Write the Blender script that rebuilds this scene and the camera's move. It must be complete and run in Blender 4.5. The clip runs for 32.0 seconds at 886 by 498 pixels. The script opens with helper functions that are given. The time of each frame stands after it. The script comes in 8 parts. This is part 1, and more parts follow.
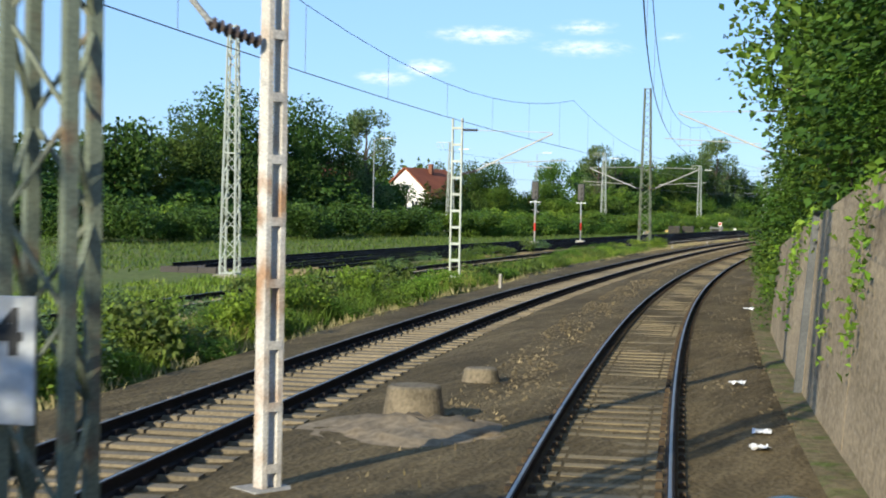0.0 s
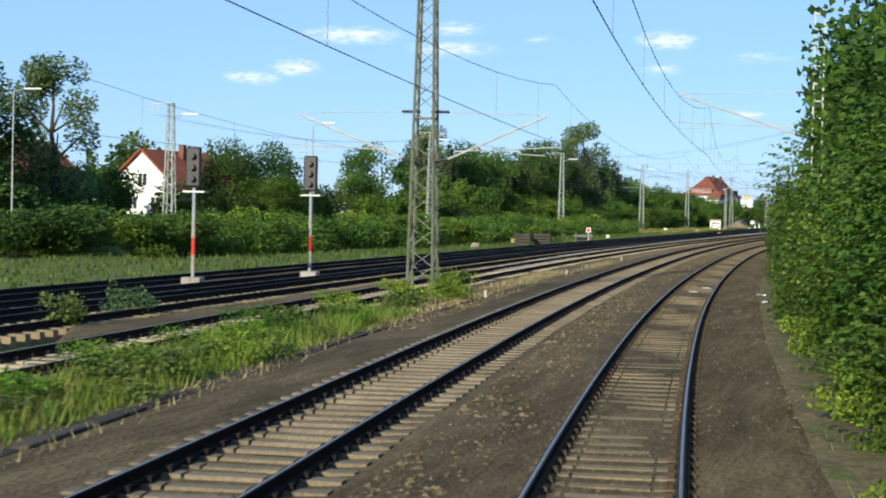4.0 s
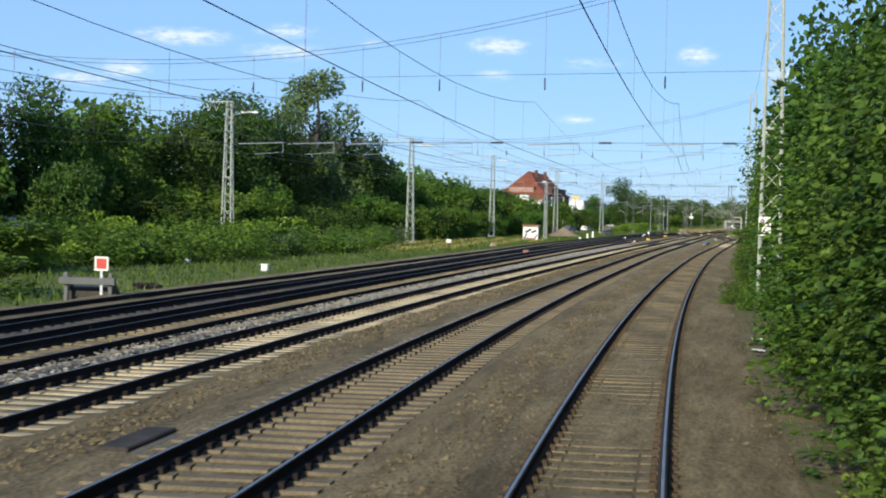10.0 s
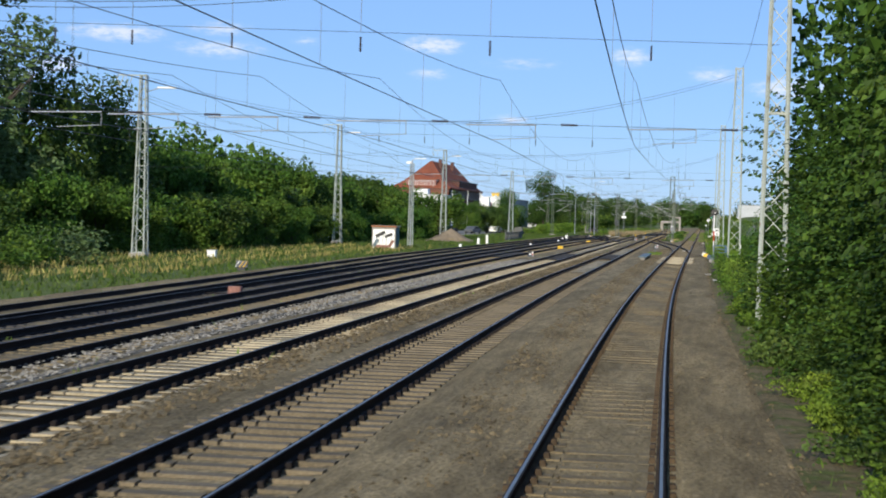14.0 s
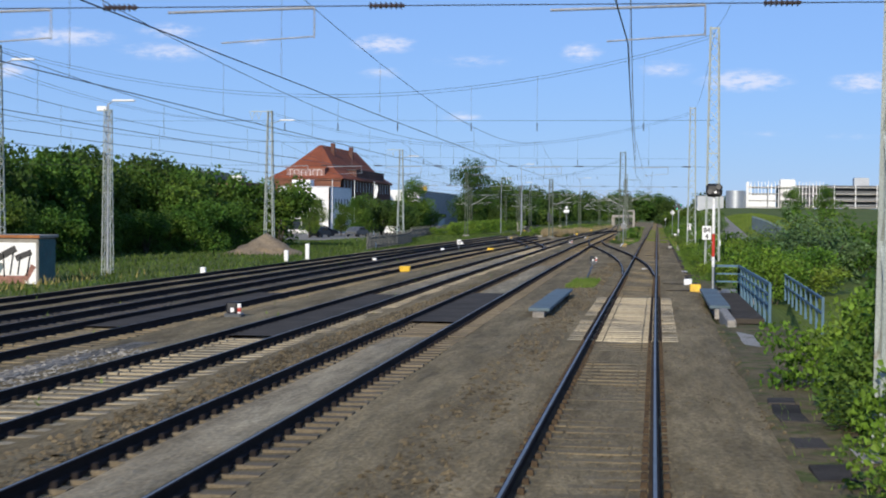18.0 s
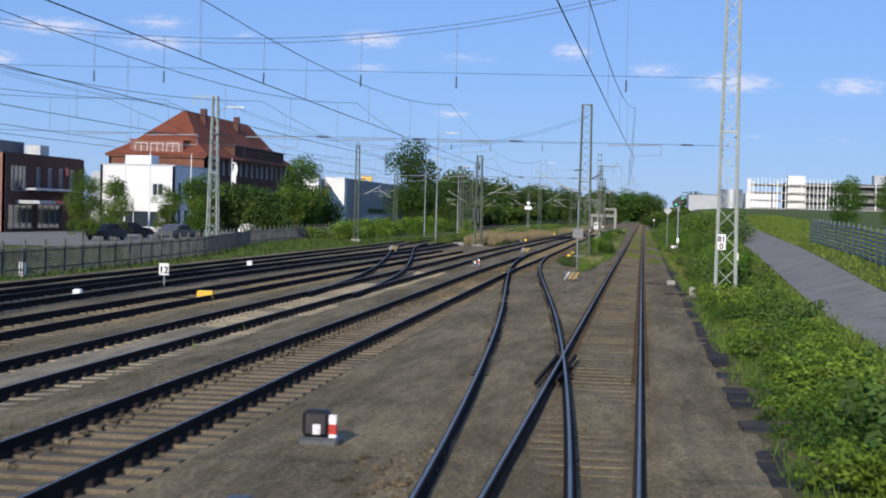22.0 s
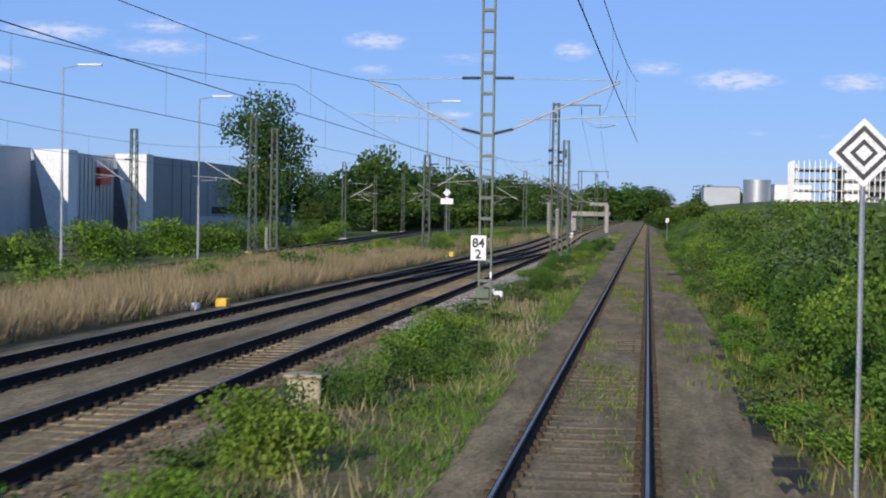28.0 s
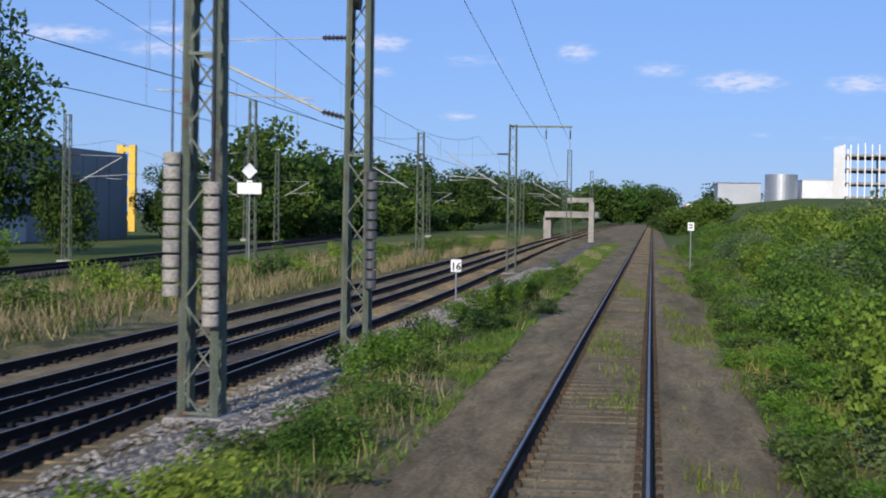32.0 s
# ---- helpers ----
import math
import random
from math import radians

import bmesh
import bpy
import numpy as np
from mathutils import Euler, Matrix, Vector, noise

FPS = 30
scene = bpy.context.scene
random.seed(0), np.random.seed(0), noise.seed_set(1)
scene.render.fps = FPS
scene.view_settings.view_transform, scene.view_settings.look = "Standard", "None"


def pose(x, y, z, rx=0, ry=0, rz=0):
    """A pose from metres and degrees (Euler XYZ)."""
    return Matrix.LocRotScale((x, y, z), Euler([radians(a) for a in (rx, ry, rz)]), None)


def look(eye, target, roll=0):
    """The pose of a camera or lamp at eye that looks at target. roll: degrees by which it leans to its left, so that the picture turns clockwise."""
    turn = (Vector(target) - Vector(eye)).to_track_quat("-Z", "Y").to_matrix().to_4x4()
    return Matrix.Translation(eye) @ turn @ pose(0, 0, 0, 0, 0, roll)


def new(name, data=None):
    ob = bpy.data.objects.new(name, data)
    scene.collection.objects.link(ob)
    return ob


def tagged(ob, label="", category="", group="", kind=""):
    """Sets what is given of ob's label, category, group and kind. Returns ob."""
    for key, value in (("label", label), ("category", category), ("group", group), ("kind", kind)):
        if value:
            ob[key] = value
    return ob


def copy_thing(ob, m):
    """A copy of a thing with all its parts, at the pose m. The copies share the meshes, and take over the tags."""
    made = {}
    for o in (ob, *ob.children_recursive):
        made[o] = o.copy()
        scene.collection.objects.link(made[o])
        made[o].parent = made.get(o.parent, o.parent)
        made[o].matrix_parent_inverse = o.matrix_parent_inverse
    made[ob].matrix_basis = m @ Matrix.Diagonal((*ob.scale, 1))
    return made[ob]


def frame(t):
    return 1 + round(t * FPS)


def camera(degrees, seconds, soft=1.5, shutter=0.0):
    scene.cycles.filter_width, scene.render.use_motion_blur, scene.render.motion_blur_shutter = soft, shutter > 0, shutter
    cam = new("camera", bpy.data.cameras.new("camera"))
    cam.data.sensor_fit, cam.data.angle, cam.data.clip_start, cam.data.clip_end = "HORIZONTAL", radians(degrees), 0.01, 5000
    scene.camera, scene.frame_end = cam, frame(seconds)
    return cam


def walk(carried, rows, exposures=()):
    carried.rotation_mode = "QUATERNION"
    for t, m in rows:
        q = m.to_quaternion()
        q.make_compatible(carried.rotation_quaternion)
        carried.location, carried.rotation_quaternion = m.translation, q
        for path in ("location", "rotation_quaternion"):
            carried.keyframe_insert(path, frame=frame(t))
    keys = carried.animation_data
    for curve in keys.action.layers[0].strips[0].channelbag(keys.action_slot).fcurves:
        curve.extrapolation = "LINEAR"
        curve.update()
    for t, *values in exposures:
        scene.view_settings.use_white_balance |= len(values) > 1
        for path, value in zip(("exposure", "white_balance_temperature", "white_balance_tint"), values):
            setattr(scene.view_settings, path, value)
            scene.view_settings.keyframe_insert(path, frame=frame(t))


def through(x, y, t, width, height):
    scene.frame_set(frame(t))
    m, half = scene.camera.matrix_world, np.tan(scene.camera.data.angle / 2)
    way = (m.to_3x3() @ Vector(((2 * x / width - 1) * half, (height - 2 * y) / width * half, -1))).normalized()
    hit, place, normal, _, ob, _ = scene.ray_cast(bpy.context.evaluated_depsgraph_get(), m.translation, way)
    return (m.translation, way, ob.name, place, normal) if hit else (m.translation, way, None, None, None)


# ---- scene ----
cam = camera(30.99, 32.0, soft=1.9, shutter=0.15)
PATH = [
    (0, (32.881, -362.764, 2.720), (25.294, -344.267, 2.174), 1.15),
    (0.5, (30.757, -354.688, 2.720), (23.294, -336.142, 2.157), 1.36),
    (1, (28.693, -346.597, 2.720), (21.399, -327.983, 2.174), 1.12),
    (1.5, (26.698, -338.487, 2.720), (19.564, -319.810, 2.193), 1.09),
    (2, (24.787, -330.349, 2.720), (17.847, -311.599, 2.191), 0.53),
    (2.5, (22.974, -322.174, 2.720), (16.235, -303.351, 2.205), 0.30),
    (3, (21.266, -313.949, 2.720), (14.747, -295.048, 2.216), 0.55),
    (3.5, (19.659, -305.661, 2.720), (13.373, -286.682, 2.199), 0.88),
    (4, (18.141, -297.296, 2.720), (12.100, -278.237, 2.213), 1.21),
    (4.5, (16.705, -288.846, 2.720), (10.881, -269.720, 2.218), 1.38),
    (5, (15.345, -280.310, 2.720), (9.723, -261.123, 2.214), 1.41),
    (5.5, (14.061, -271.691, 2.720), (8.630, -252.449, 2.200), 1.30),
    (6, (12.853, -262.995, 2.720), (7.599, -243.704, 2.206), 1.36),
    (6.5, (11.721, -254.226, 2.720), (6.645, -234.887, 2.227), 1.28),
    (7, (10.662, -245.389, 2.720), (5.752, -226.007, 2.240), 1.28),
    (7.5, (9.674, -236.490, 2.720), (4.920, -217.070, 2.241), 1.28),
    (8, (8.749, -227.540, 2.720), (4.150, -208.081, 2.263), 1.34),
    (8.5, (7.878, -218.550, 2.720), (3.430, -199.056, 2.279), 1.29),
    (9, (7.053, -209.535, 2.720), (2.747, -190.009, 2.279), 1.20),
    (9.5, (6.277, -200.505, 2.720), (2.120, -180.947, 2.279), 1.17),
    (10, (5.559, -191.470, 2.720), (1.533, -171.884, 2.302), 1.33),
    (10.5, (4.911, -182.431, 2.720), (1.020, -162.818, 2.306), 1.27),
    (11, (4.338, -173.382, 2.720), (0.555, -153.747, 2.310), 1.31),
    (11.5, (3.837, -164.306, 2.720), (0.159, -144.651, 2.301), 1.58),
    (12, (3.397, -155.179, 2.720), (-0.166, -135.503, 2.294), 1.62),
    (12.5, (3.010, -145.986, 2.720), (-0.460, -126.294, 2.288), 1.67),
    (13, (2.667, -136.718, 2.720), (-0.706, -117.010, 2.285), 1.66),
    (13.5, (2.363, -127.376, 2.720), (-0.933, -107.654, 2.297), 1.66),
    (14, (2.091, -117.961, 2.720), (-1.124, -98.225, 2.312), 1.65),
    (14.5, (1.844, -108.474, 2.720), (-1.297, -88.726, 2.317), 1.66),
    (15, (1.617, -98.917, 2.720), (-1.457, -79.160, 2.292), 1.56),
    (15.5, (1.410, -89.292, 2.720), (-1.602, -69.525, 2.279), 1.33),
    (16, (1.225, -79.601, 2.720), (-1.710, -59.823, 2.276), 0.93),
    (16.5, (1.073, -69.848, 2.720), (-1.761, -50.055, 2.279), 0.25),
    (17, (0.960, -60.035, 2.720), (-1.810, -40.233, 2.302), 0.21),
    (17.5, (0.885, -50.164, 2.720), (-1.840, -30.355, 2.311), 0.41),
    (18, (0.837, -40.235, 2.720), (-1.821, -20.417, 2.301), 0.50),
    (18.5, (0.804, -30.248, 2.720), (-1.808, -10.424, 2.293), 0.62),
    (19, (0.776, -20.209, 2.720), (-1.800, -0.380, 2.291), 0.66),
    (19.5, (0.754, -10.123, 2.720), (-1.784, 9.710, 2.291), 0.77),
    (20, (0.743, 0.000, 2.720), (-1.759, 19.838, 2.274), 1.07),
    (20.5, (0.744, 10.155, 2.720), (-1.752, 29.993, 2.260), 1.14),
    (21, (0.754, 20.336, 2.720), (-1.741, 40.174, 2.276), 1.00),
    (21.5, (0.764, 30.540, 2.720), (-1.737, 50.378, 2.281), 1.25),
    (22, (0.768, 40.769, 2.720), (-1.712, 60.609, 2.263), 1.51),
    (22.5, (0.765, 51.029, 2.720), (-1.730, 70.868, 2.266), 1.24),
    (23, (0.756, 61.332, 2.720), (-1.730, 81.172, 2.282), 1.35),
    (23.5, (0.745, 71.686, 2.720), (-1.744, 91.526, 2.287), 1.20),
    (24, (0.733, 82.096, 2.720), (-1.753, 101.936, 2.289), 1.24),
    (24.5, (0.722, 92.562, 2.720), (-1.760, 112.402, 2.265), 1.35),
    (25, (0.711, 103.078, 2.720), (-1.762, 122.920, 2.264), 1.16),
    (25.5, (0.703, 113.639, 2.720), (-1.773, 133.478, 2.214), 1.04),
    (26, (0.696, 124.233, 2.720), (-1.786, 144.073, 2.226), 1.08),
    (26.5, (0.692, 134.852, 2.720), (-1.791, 154.691, 2.236), 1.07),
    (27, (0.690, 145.482, 2.720), (-1.833, 165.317, 2.247), 0.97),
    (27.5, (0.690, 156.112, 2.720), (-1.850, 175.945, 2.257), 0.91),
    (28, (0.691, 166.730, 2.720), (-1.849, 186.563, 2.270), 0.89),
    (28.5, (0.691, 177.327, 2.720), (-1.830, 197.163, 2.289), 0.91),
    (29, (0.692, 187.903, 2.720), (-1.816, 207.740, 2.295), 0.88),
    (29.5, (0.691, 198.458, 2.720), (-1.849, 218.292, 2.318), 0.80),
    (30, (0.690, 208.995, 2.720), (-1.866, 228.827, 2.296), 0.83),
    (30.5, (0.688, 219.515, 2.720), (-1.875, 239.345, 2.284), 0.85),
    (31, (0.686, 230.015, 2.720), (-1.878, 249.845, 2.290), 0.96),
    (31.5, (0.683, 240.494, 2.720), (-1.877, 260.325, 2.283), 1.00),
    (32, (0.680, 250.952, 2.720), (-1.907, 270.779, 2.292), 0.85),
]
walk(cam, [(t, look(eye, target, roll)) for t, eye, target, roll in PATH],
     exposures=[(0, 0.62, 6740, 0.5), (3, 0.5, 6720, 1), (7, 0.39, 6680, 1), (12, 0.25, 6530, 3), (17, -0.01, 6270, 8), (24, -0.12, 6100, 12), (32, -0.13, 6050, 13)])

# ---------------------------------------------------------------- light
SKY, SKY_TINT, SKY_HAZE = 0.075, (0.84, 0.98, 1.36, 1), (4.6, 7.35, 13.4, 1)
# clouds: heading, height above the horizon, half width, half height (degrees), strength
CLOUDS = [(-24.5, 4.6, 1.2, 0.24, 0.8), (-23.0, 5.0, 1.0, 0.28, 0.9), (-21.0, 6.2, 2.0, 0.28, 0.9), (-17.4, 6.5, 1.3, 0.24, 0.7), (-17.4, 5.8, 1.9, 0.3, 0.7), (-14.3, 6.15, 0.8, 0.16, 0.5), (-9.8, 6.2, 1.2, 0.28, 1.0), (-9.9, 5.15, 0.9, 0.2, 0.6), (-6.6, 5.6, 1.7, 0.22, 0.45), (-7.0, 3.6, 0.8, 0.16, 0.7), (-2.75, 5.95, 0.8, 0.3, 0.9), (0.2, 5.35, 1.1, 0.27, 0.7), (3.0, 4.95, 1.7, 0.34, 1.0), (7.1, 4.85, 1.3, 0.3, 0.9), (3.7, 3.0, 1.2, 0.12, 0.35), (6.6, 2.9, 1.3, 0.12, 0.35)]
SUN_EL, SUN_AZ = 20.0, 187.0          # degrees; azimuth clockwise from +y
world = bpy.data.worlds.new("sky")
scene.world = world
world.use_nodes = True


def build_sky():
    """Clear evening sky with a few flat white clouds low over the land."""
    nt = world.node_tree
    nt.nodes.clear()
    L = nt.links.new
    out = nt.nodes.new("ShaderNodeOutputWorld")
    bg = nt.nodes.new("ShaderNodeBackground")
    sky = nt.nodes.new("ShaderNodeTexSky")
    sky.sky_type, sky.sun_disc = "NISHITA", False
    sky.sun_elevation, sky.sun_rotation = radians(SUN_EL), radians(SUN_AZ)
    sky.altitude, sky.air_density, sky.dust_density, sky.ozone_density = 100, 1.0, 0.0, 4.0
    bg.inputs["Strength"].default_value = SKY
    tint = nt.nodes.new("ShaderNodeMix")
    tint.data_type, tint.blend_type = "RGBA", "MULTIPLY"
    tint.inputs["Factor"].default_value = 1.0
    tint.inputs["B"].default_value = SKY_TINT
    L(sky.outputs[0], tint.inputs["A"])
    co = nt.nodes.new("ShaderNodeTexCoord")
    sep = nt.nodes.new("ShaderNodeSeparateXYZ")
    L(co.outputs["Generated"], sep.inputs[0])

    def calc(op, a, b=None, kind="ShaderNodeMath"):
        m = nt.nodes.new(kind)
        m.operation = op
        for k, v in enumerate((a, b)):
            if v is None:
                continue
            if isinstance(v, (int, float, tuple)):
                m.inputs[k].default_value = v
            else:
                L(v, m.inputs[k])
        return m.outputs["Value"] if "Value" in m.outputs and (kind == "ShaderNodeMath" or op == "LENGTH") else m.outputs[0]
    az = calc("ARCTAN2", sep.outputs["X"], sep.outputs["Y"])
    el = calc("ARCSINE", sep.outputs["Z"])
    cb = nt.nodes.new("ShaderNodeCombineXYZ")
    L(az, cb.inputs[0])
    L(el, cb.inputs[1])
    n = nt.nodes.new("ShaderNodeTexNoise")
    n.inputs["Scale"].default_value, n.inputs["Detail"].default_value, n.inputs["Roughness"].default_value = 1.0, 6, 0.6
    L(calc("MULTIPLY", cb.outputs[0], (110.0, 320.0, 1.0), "ShaderNodeVectorMath"), n.inputs["Vector"])
    total = None
    for a0, e0, wa, he, power in CLOUDS:
        dv = calc("SUBTRACT", cb.outputs[0], (radians(a0), radians(e0 - 0.4 * he), 0.0), "ShaderNodeVectorMath")
        dv = calc("MULTIPLY", dv, (1 / radians(wa), 1 / radians(he * 1.3), 0.0), "ShaderNodeVectorMath")
        r = calc("LENGTH", dv, None, "ShaderNodeVectorMath")
        one = calc("MULTIPLY", calc("MAXIMUM", calc("SUBTRACT", 1.25, r), 0.0), power)
        total = one if total is None else calc("MAXIMUM", total, one)
    puff = calc("MULTIPLY", total, calc("ADD", calc("MULTIPLY", n.outputs[0], 2.6), -0.55))
    clear = nt.nodes.new("ShaderNodeMapRange")
    clear.interpolation_type = "SMOOTHSTEP"
    clear.inputs[1].default_value, clear.inputs[2].default_value, clear.inputs[4].default_value = 0.08, 0.95, 0.72
    L(puff, clear.inputs[0])
    mix = nt.nodes.new("ShaderNodeMix")
    mix.data_type = "RGBA"
    mix.inputs["B"].default_value = (0.86 / SKY, 0.86 / SKY, 0.98 / SKY, 1)
    L(clear.outputs[0], mix.inputs["Factor"])
    haze = nt.nodes.new("ShaderNodeMix")
    haze.data_type = "RGBA"
    haze.inputs["Factor"].default_value, haze.inputs["B"].default_value = 0.5, SKY_HAZE
    L(tint.outputs["Result"], haze.inputs["A"])
    L(haze.outputs["Result"], mix.inputs["A"])
    L(mix.outputs["Result"], bg.inputs["Color"])
    L(bg.outputs[0], out.inputs["Surface"])


build_sky()
sun_data = bpy.data.lights.new("sun", "SUN")
sun_data.energy, sun_data.angle, sun_data.color = 4.6, radians(0.53), (1.0, 0.89, 0.74)
sun = new("sun", sun_data)
_az, _el = radians(SUN_AZ), radians(SUN_EL)
sun.matrix_world = look((300 * math.sin(_az) * math.cos(_el), 300 * math.cos(_az) * math.cos(_el), 300 * math.sin(_el)), (0, 0, 0))

# ---------------------------------------------------------------- materials
MATS = {}


def nodes_of(name):
    m = bpy.data.materials.new(name)
    m.use_nodes = True
    MATS[name] = m
    return m, m.node_tree, m.node_tree.nodes["Principled BSDF"], m.node_tree.nodes["Material Output"]


def mottled(name, c1, c2, scale=1.0, fine=25.0, rough=0.85, bump=0.3, metal=0.0, c3=None, amount3=0.5, stretch=(1, 1, 1), island=0.0, obj=0.0, dist=0.02):
    """A surface of two colours in broad patches with fine grain, and an optional third colour in spots."""
    m, nt, bsdf, out = nodes_of(name)
    L = nt.links.new
    geo = nt.nodes.new("ShaderNodeNewGeometry")
    mp = nt.nodes.new("ShaderNodeMapping")
    mp.inputs["Scale"].default_value = stretch
    L(geo.outputs["Position"], mp.inputs["Vector"])
    n1 = nt.nodes.new("ShaderNodeTexNoise")
    n1.inputs["Scale"].default_value, n1.inputs["Detail"].default_value, n1.inputs["Roughness"].default_value = scale, 6, 0.6
    n2 = nt.nodes.new("ShaderNodeTexNoise")
    n2.inputs["Scale"].default_value, n2.inputs["Detail"].default_value = fine, 4
    L(mp.outputs[0], n1.inputs["Vector"])
    L(mp.outputs[0], n2.inputs["Vector"])
    ramp = nt.nodes.new("ShaderNodeMapRange")
    ramp.inputs[1].default_value, ramp.inputs[2].default_value = 0.36, 0.64
    L(n1.outputs[0], ramp.inputs[0])
    mix = nt.nodes.new("ShaderNodeMix")
    mix.data_type = "RGBA"
    mix.inputs["A"].default_value, mix.inputs["B"].default_value = (*c1, 1), (*c2, 1)
    L(ramp.outputs[0], mix.inputs["Factor"])
    col = mix.outputs["Result"]
    if c3:
        r3 = nt.nodes.new("ShaderNodeMapRange")
        r3.inputs[1].default_value, r3.inputs[2].default_value = 1 - amount3 - 0.08, 1 - amount3 + 0.08
        n3 = nt.nodes.new("ShaderNodeTexNoise")
        n3.inputs["Scale"].default_value, n3.inputs["Detail"].default_value = scale * 2.3, 8
        L(mp.outputs[0], n3.inputs["Vector"])
        L(n3.outputs[0], r3.inputs[0])
        mx = nt.nodes.new("ShaderNodeMix")
        mx.data_type = "RGBA"
        mx.inputs["B"].default_value = (*c3, 1)
        L(r3.outputs[0], mx.inputs["Factor"])
        L(col, mx.inputs["A"])
        col = mx.outputs["Result"]
    hsv = nt.nodes.new("ShaderNodeHueSaturation")
    fr = nt.nodes.new("ShaderNodeMapRange")
    fr.inputs[1].default_value, fr.inputs[2].default_value, fr.inputs[3].default_value, fr.inputs[4].default_value = 0.3, 0.7, 0.72, 1.28
    L(n2.outputs[0], fr.inputs[0])
    val = fr.outputs[0]
    for use, node, sock in ((island, "ShaderNodeNewGeometry", "Random Per Island"), (obj, "ShaderNodeObjectInfo", "Random")):
        if use:
            g = nt.nodes.new(node)
            a = nt.nodes.new("ShaderNodeMapRange")
            a.inputs[3].default_value, a.inputs[4].default_value = 1 - use, 1 + use
            L(g.outputs[sock], a.inputs[0])
            mul = nt.nodes.new("ShaderNodeMath")
            mul.operation = "MULTIPLY"
            L(val, mul.inputs[0])
            L(a.outputs[0], mul.inputs[1])
            val = mul.outputs[0]
    L(val, hsv.inputs["Value"])
    L(col, hsv.inputs["Color"])
    L(hsv.outputs[0], bsdf.inputs["Base Color"])
    bsdf.inputs["Roughness"].default_value, bsdf.inputs["Metallic"].default_value = rough, metal
    if rough >= 0.85:
        bsdf.inputs["Specular IOR Level"].default_value = 0.1
    if bump:
        b = nt.nodes.new("ShaderNodeBump")
        b.inputs["Strength"].default_value, b.inputs["Distance"].default_value = bump, dist
        L(n2.outputs[0], b.inputs["Height"])
        L(b.outputs[0], bsdf.inputs["Normal"])
    return m


def stony(name, c1, c2, dust, cell=15.0, patch=0.5, gap=0.45, dist=0.05, old=None):
    """A bed of crushed stone: each stone has its own shade, gaps between them are darker, dust lies in patches; old:
    start, end and tint of a darker stretch.
    """
    m, nt, bsdf, out = nodes_of(name)
    L = nt.links.new
    geo = nt.nodes.new("ShaderNodeNewGeometry")
    # dust and the darker pockets lie in streaks along the line
    drawn = nt.nodes.new("ShaderNodeMapping")
    drawn.inputs["Scale"].default_value = (1.0, 0.16, 1.0)
    L(geo.outputs["Position"], drawn.inputs["Vector"])
    wob = nt.nodes.new("ShaderNodeTexNoise")
    wob.inputs["Scale"].default_value, wob.inputs["Detail"].default_value = cell * 0.8, 3
    L(geo.outputs["Position"], wob.inputs["Vector"])
    add = nt.nodes.new("ShaderNodeVectorMath")
    add.operation = "MULTIPLY_ADD"
    add.inputs[1].default_value = (0.05, 0.05, 0.05)
    L(wob.outputs["Color"], add.inputs[0])
    L(geo.outputs["Position"], add.inputs[2])
    vor = nt.nodes.new("ShaderNodeTexVoronoi")
    vor.inputs["Scale"].default_value, vor.inputs["Randomness"].default_value = cell, 1.0
    L(add.outputs[0], vor.inputs["Vector"])
    sep = nt.nodes.new("ShaderNodeSeparateColor")
    L(vor.outputs["Color"], sep.inputs[0])
    shade = nt.nodes.new("ShaderNodeMix")
    shade.data_type = "RGBA"
    shade.inputs["A"].default_value, shade.inputs["B"].default_value = (*c1, 1), (*c2, 1)
    L(sep.outputs[0], shade.inputs["Factor"])
    big = nt.nodes.new("ShaderNodeTexNoise")
    big.inputs["Scale"].default_value, big.inputs["Detail"].default_value, big.inputs["Roughness"].default_value = patch, 7, 0.62
    L(drawn.outputs[0], big.inputs["Vector"])
    r1 = nt.nodes.new("ShaderNodeMapRange")
    r1.inputs[1].default_value, r1.inputs[2].default_value, r1.inputs[4].default_value = 0.38, 0.6, 0.88
    L(big.outputs[0], r1.inputs[0])
    dusty = nt.nodes.new("ShaderNodeMix")
    dusty.data_type = "RGBA"
    dusty.inputs["B"].default_value = (*dust, 1)
    L(shade.outputs["Result"], dusty.inputs["A"])
    L(r1.outputs[0], dusty.inputs["Factor"])
    r2 = nt.nodes.new("ShaderNodeMapRange")
    r2.inputs[1].default_value, r2.inputs[2].default_value, r2.inputs[3].default_value, r2.inputs[4].default_value = 0.25, 0.75, 1.12, gap
    L(vor.outputs["Distance"], r2.inputs[0])
    mid = nt.nodes.new("ShaderNodeTexNoise")
    mid.inputs["Scale"].default_value, mid.inputs["Detail"].default_value = 4.5, 6
    L(drawn.outputs[0], mid.inputs["Vector"])
    r3 = nt.nodes.new("ShaderNodeMapRange")
    r3.inputs[1].default_value, r3.inputs[2].default_value, r3.inputs[3].default_value, r3.inputs[4].default_value = 0.34, 0.66, 0.78, 1.18
    L(mid.outputs[0], r3.inputs[0])
    mul = nt.nodes.new("ShaderNodeMath")
    mul.operation = "MULTIPLY"
    L(r2.outputs[0], mul.inputs[0])
    L(r3.outputs[0], mul.inputs[1])
    # broad darker pockets: soil, and the shade of hollows put into the colour
    pockets = nt.nodes.new("ShaderNodeTexNoise")
    pockets.inputs["Scale"].default_value, pockets.inputs["Detail"].default_value = 0.9, 6
    L(drawn.outputs[0], pockets.inputs["Vector"])
    r4 = nt.nodes.new("ShaderNodeMapRange")
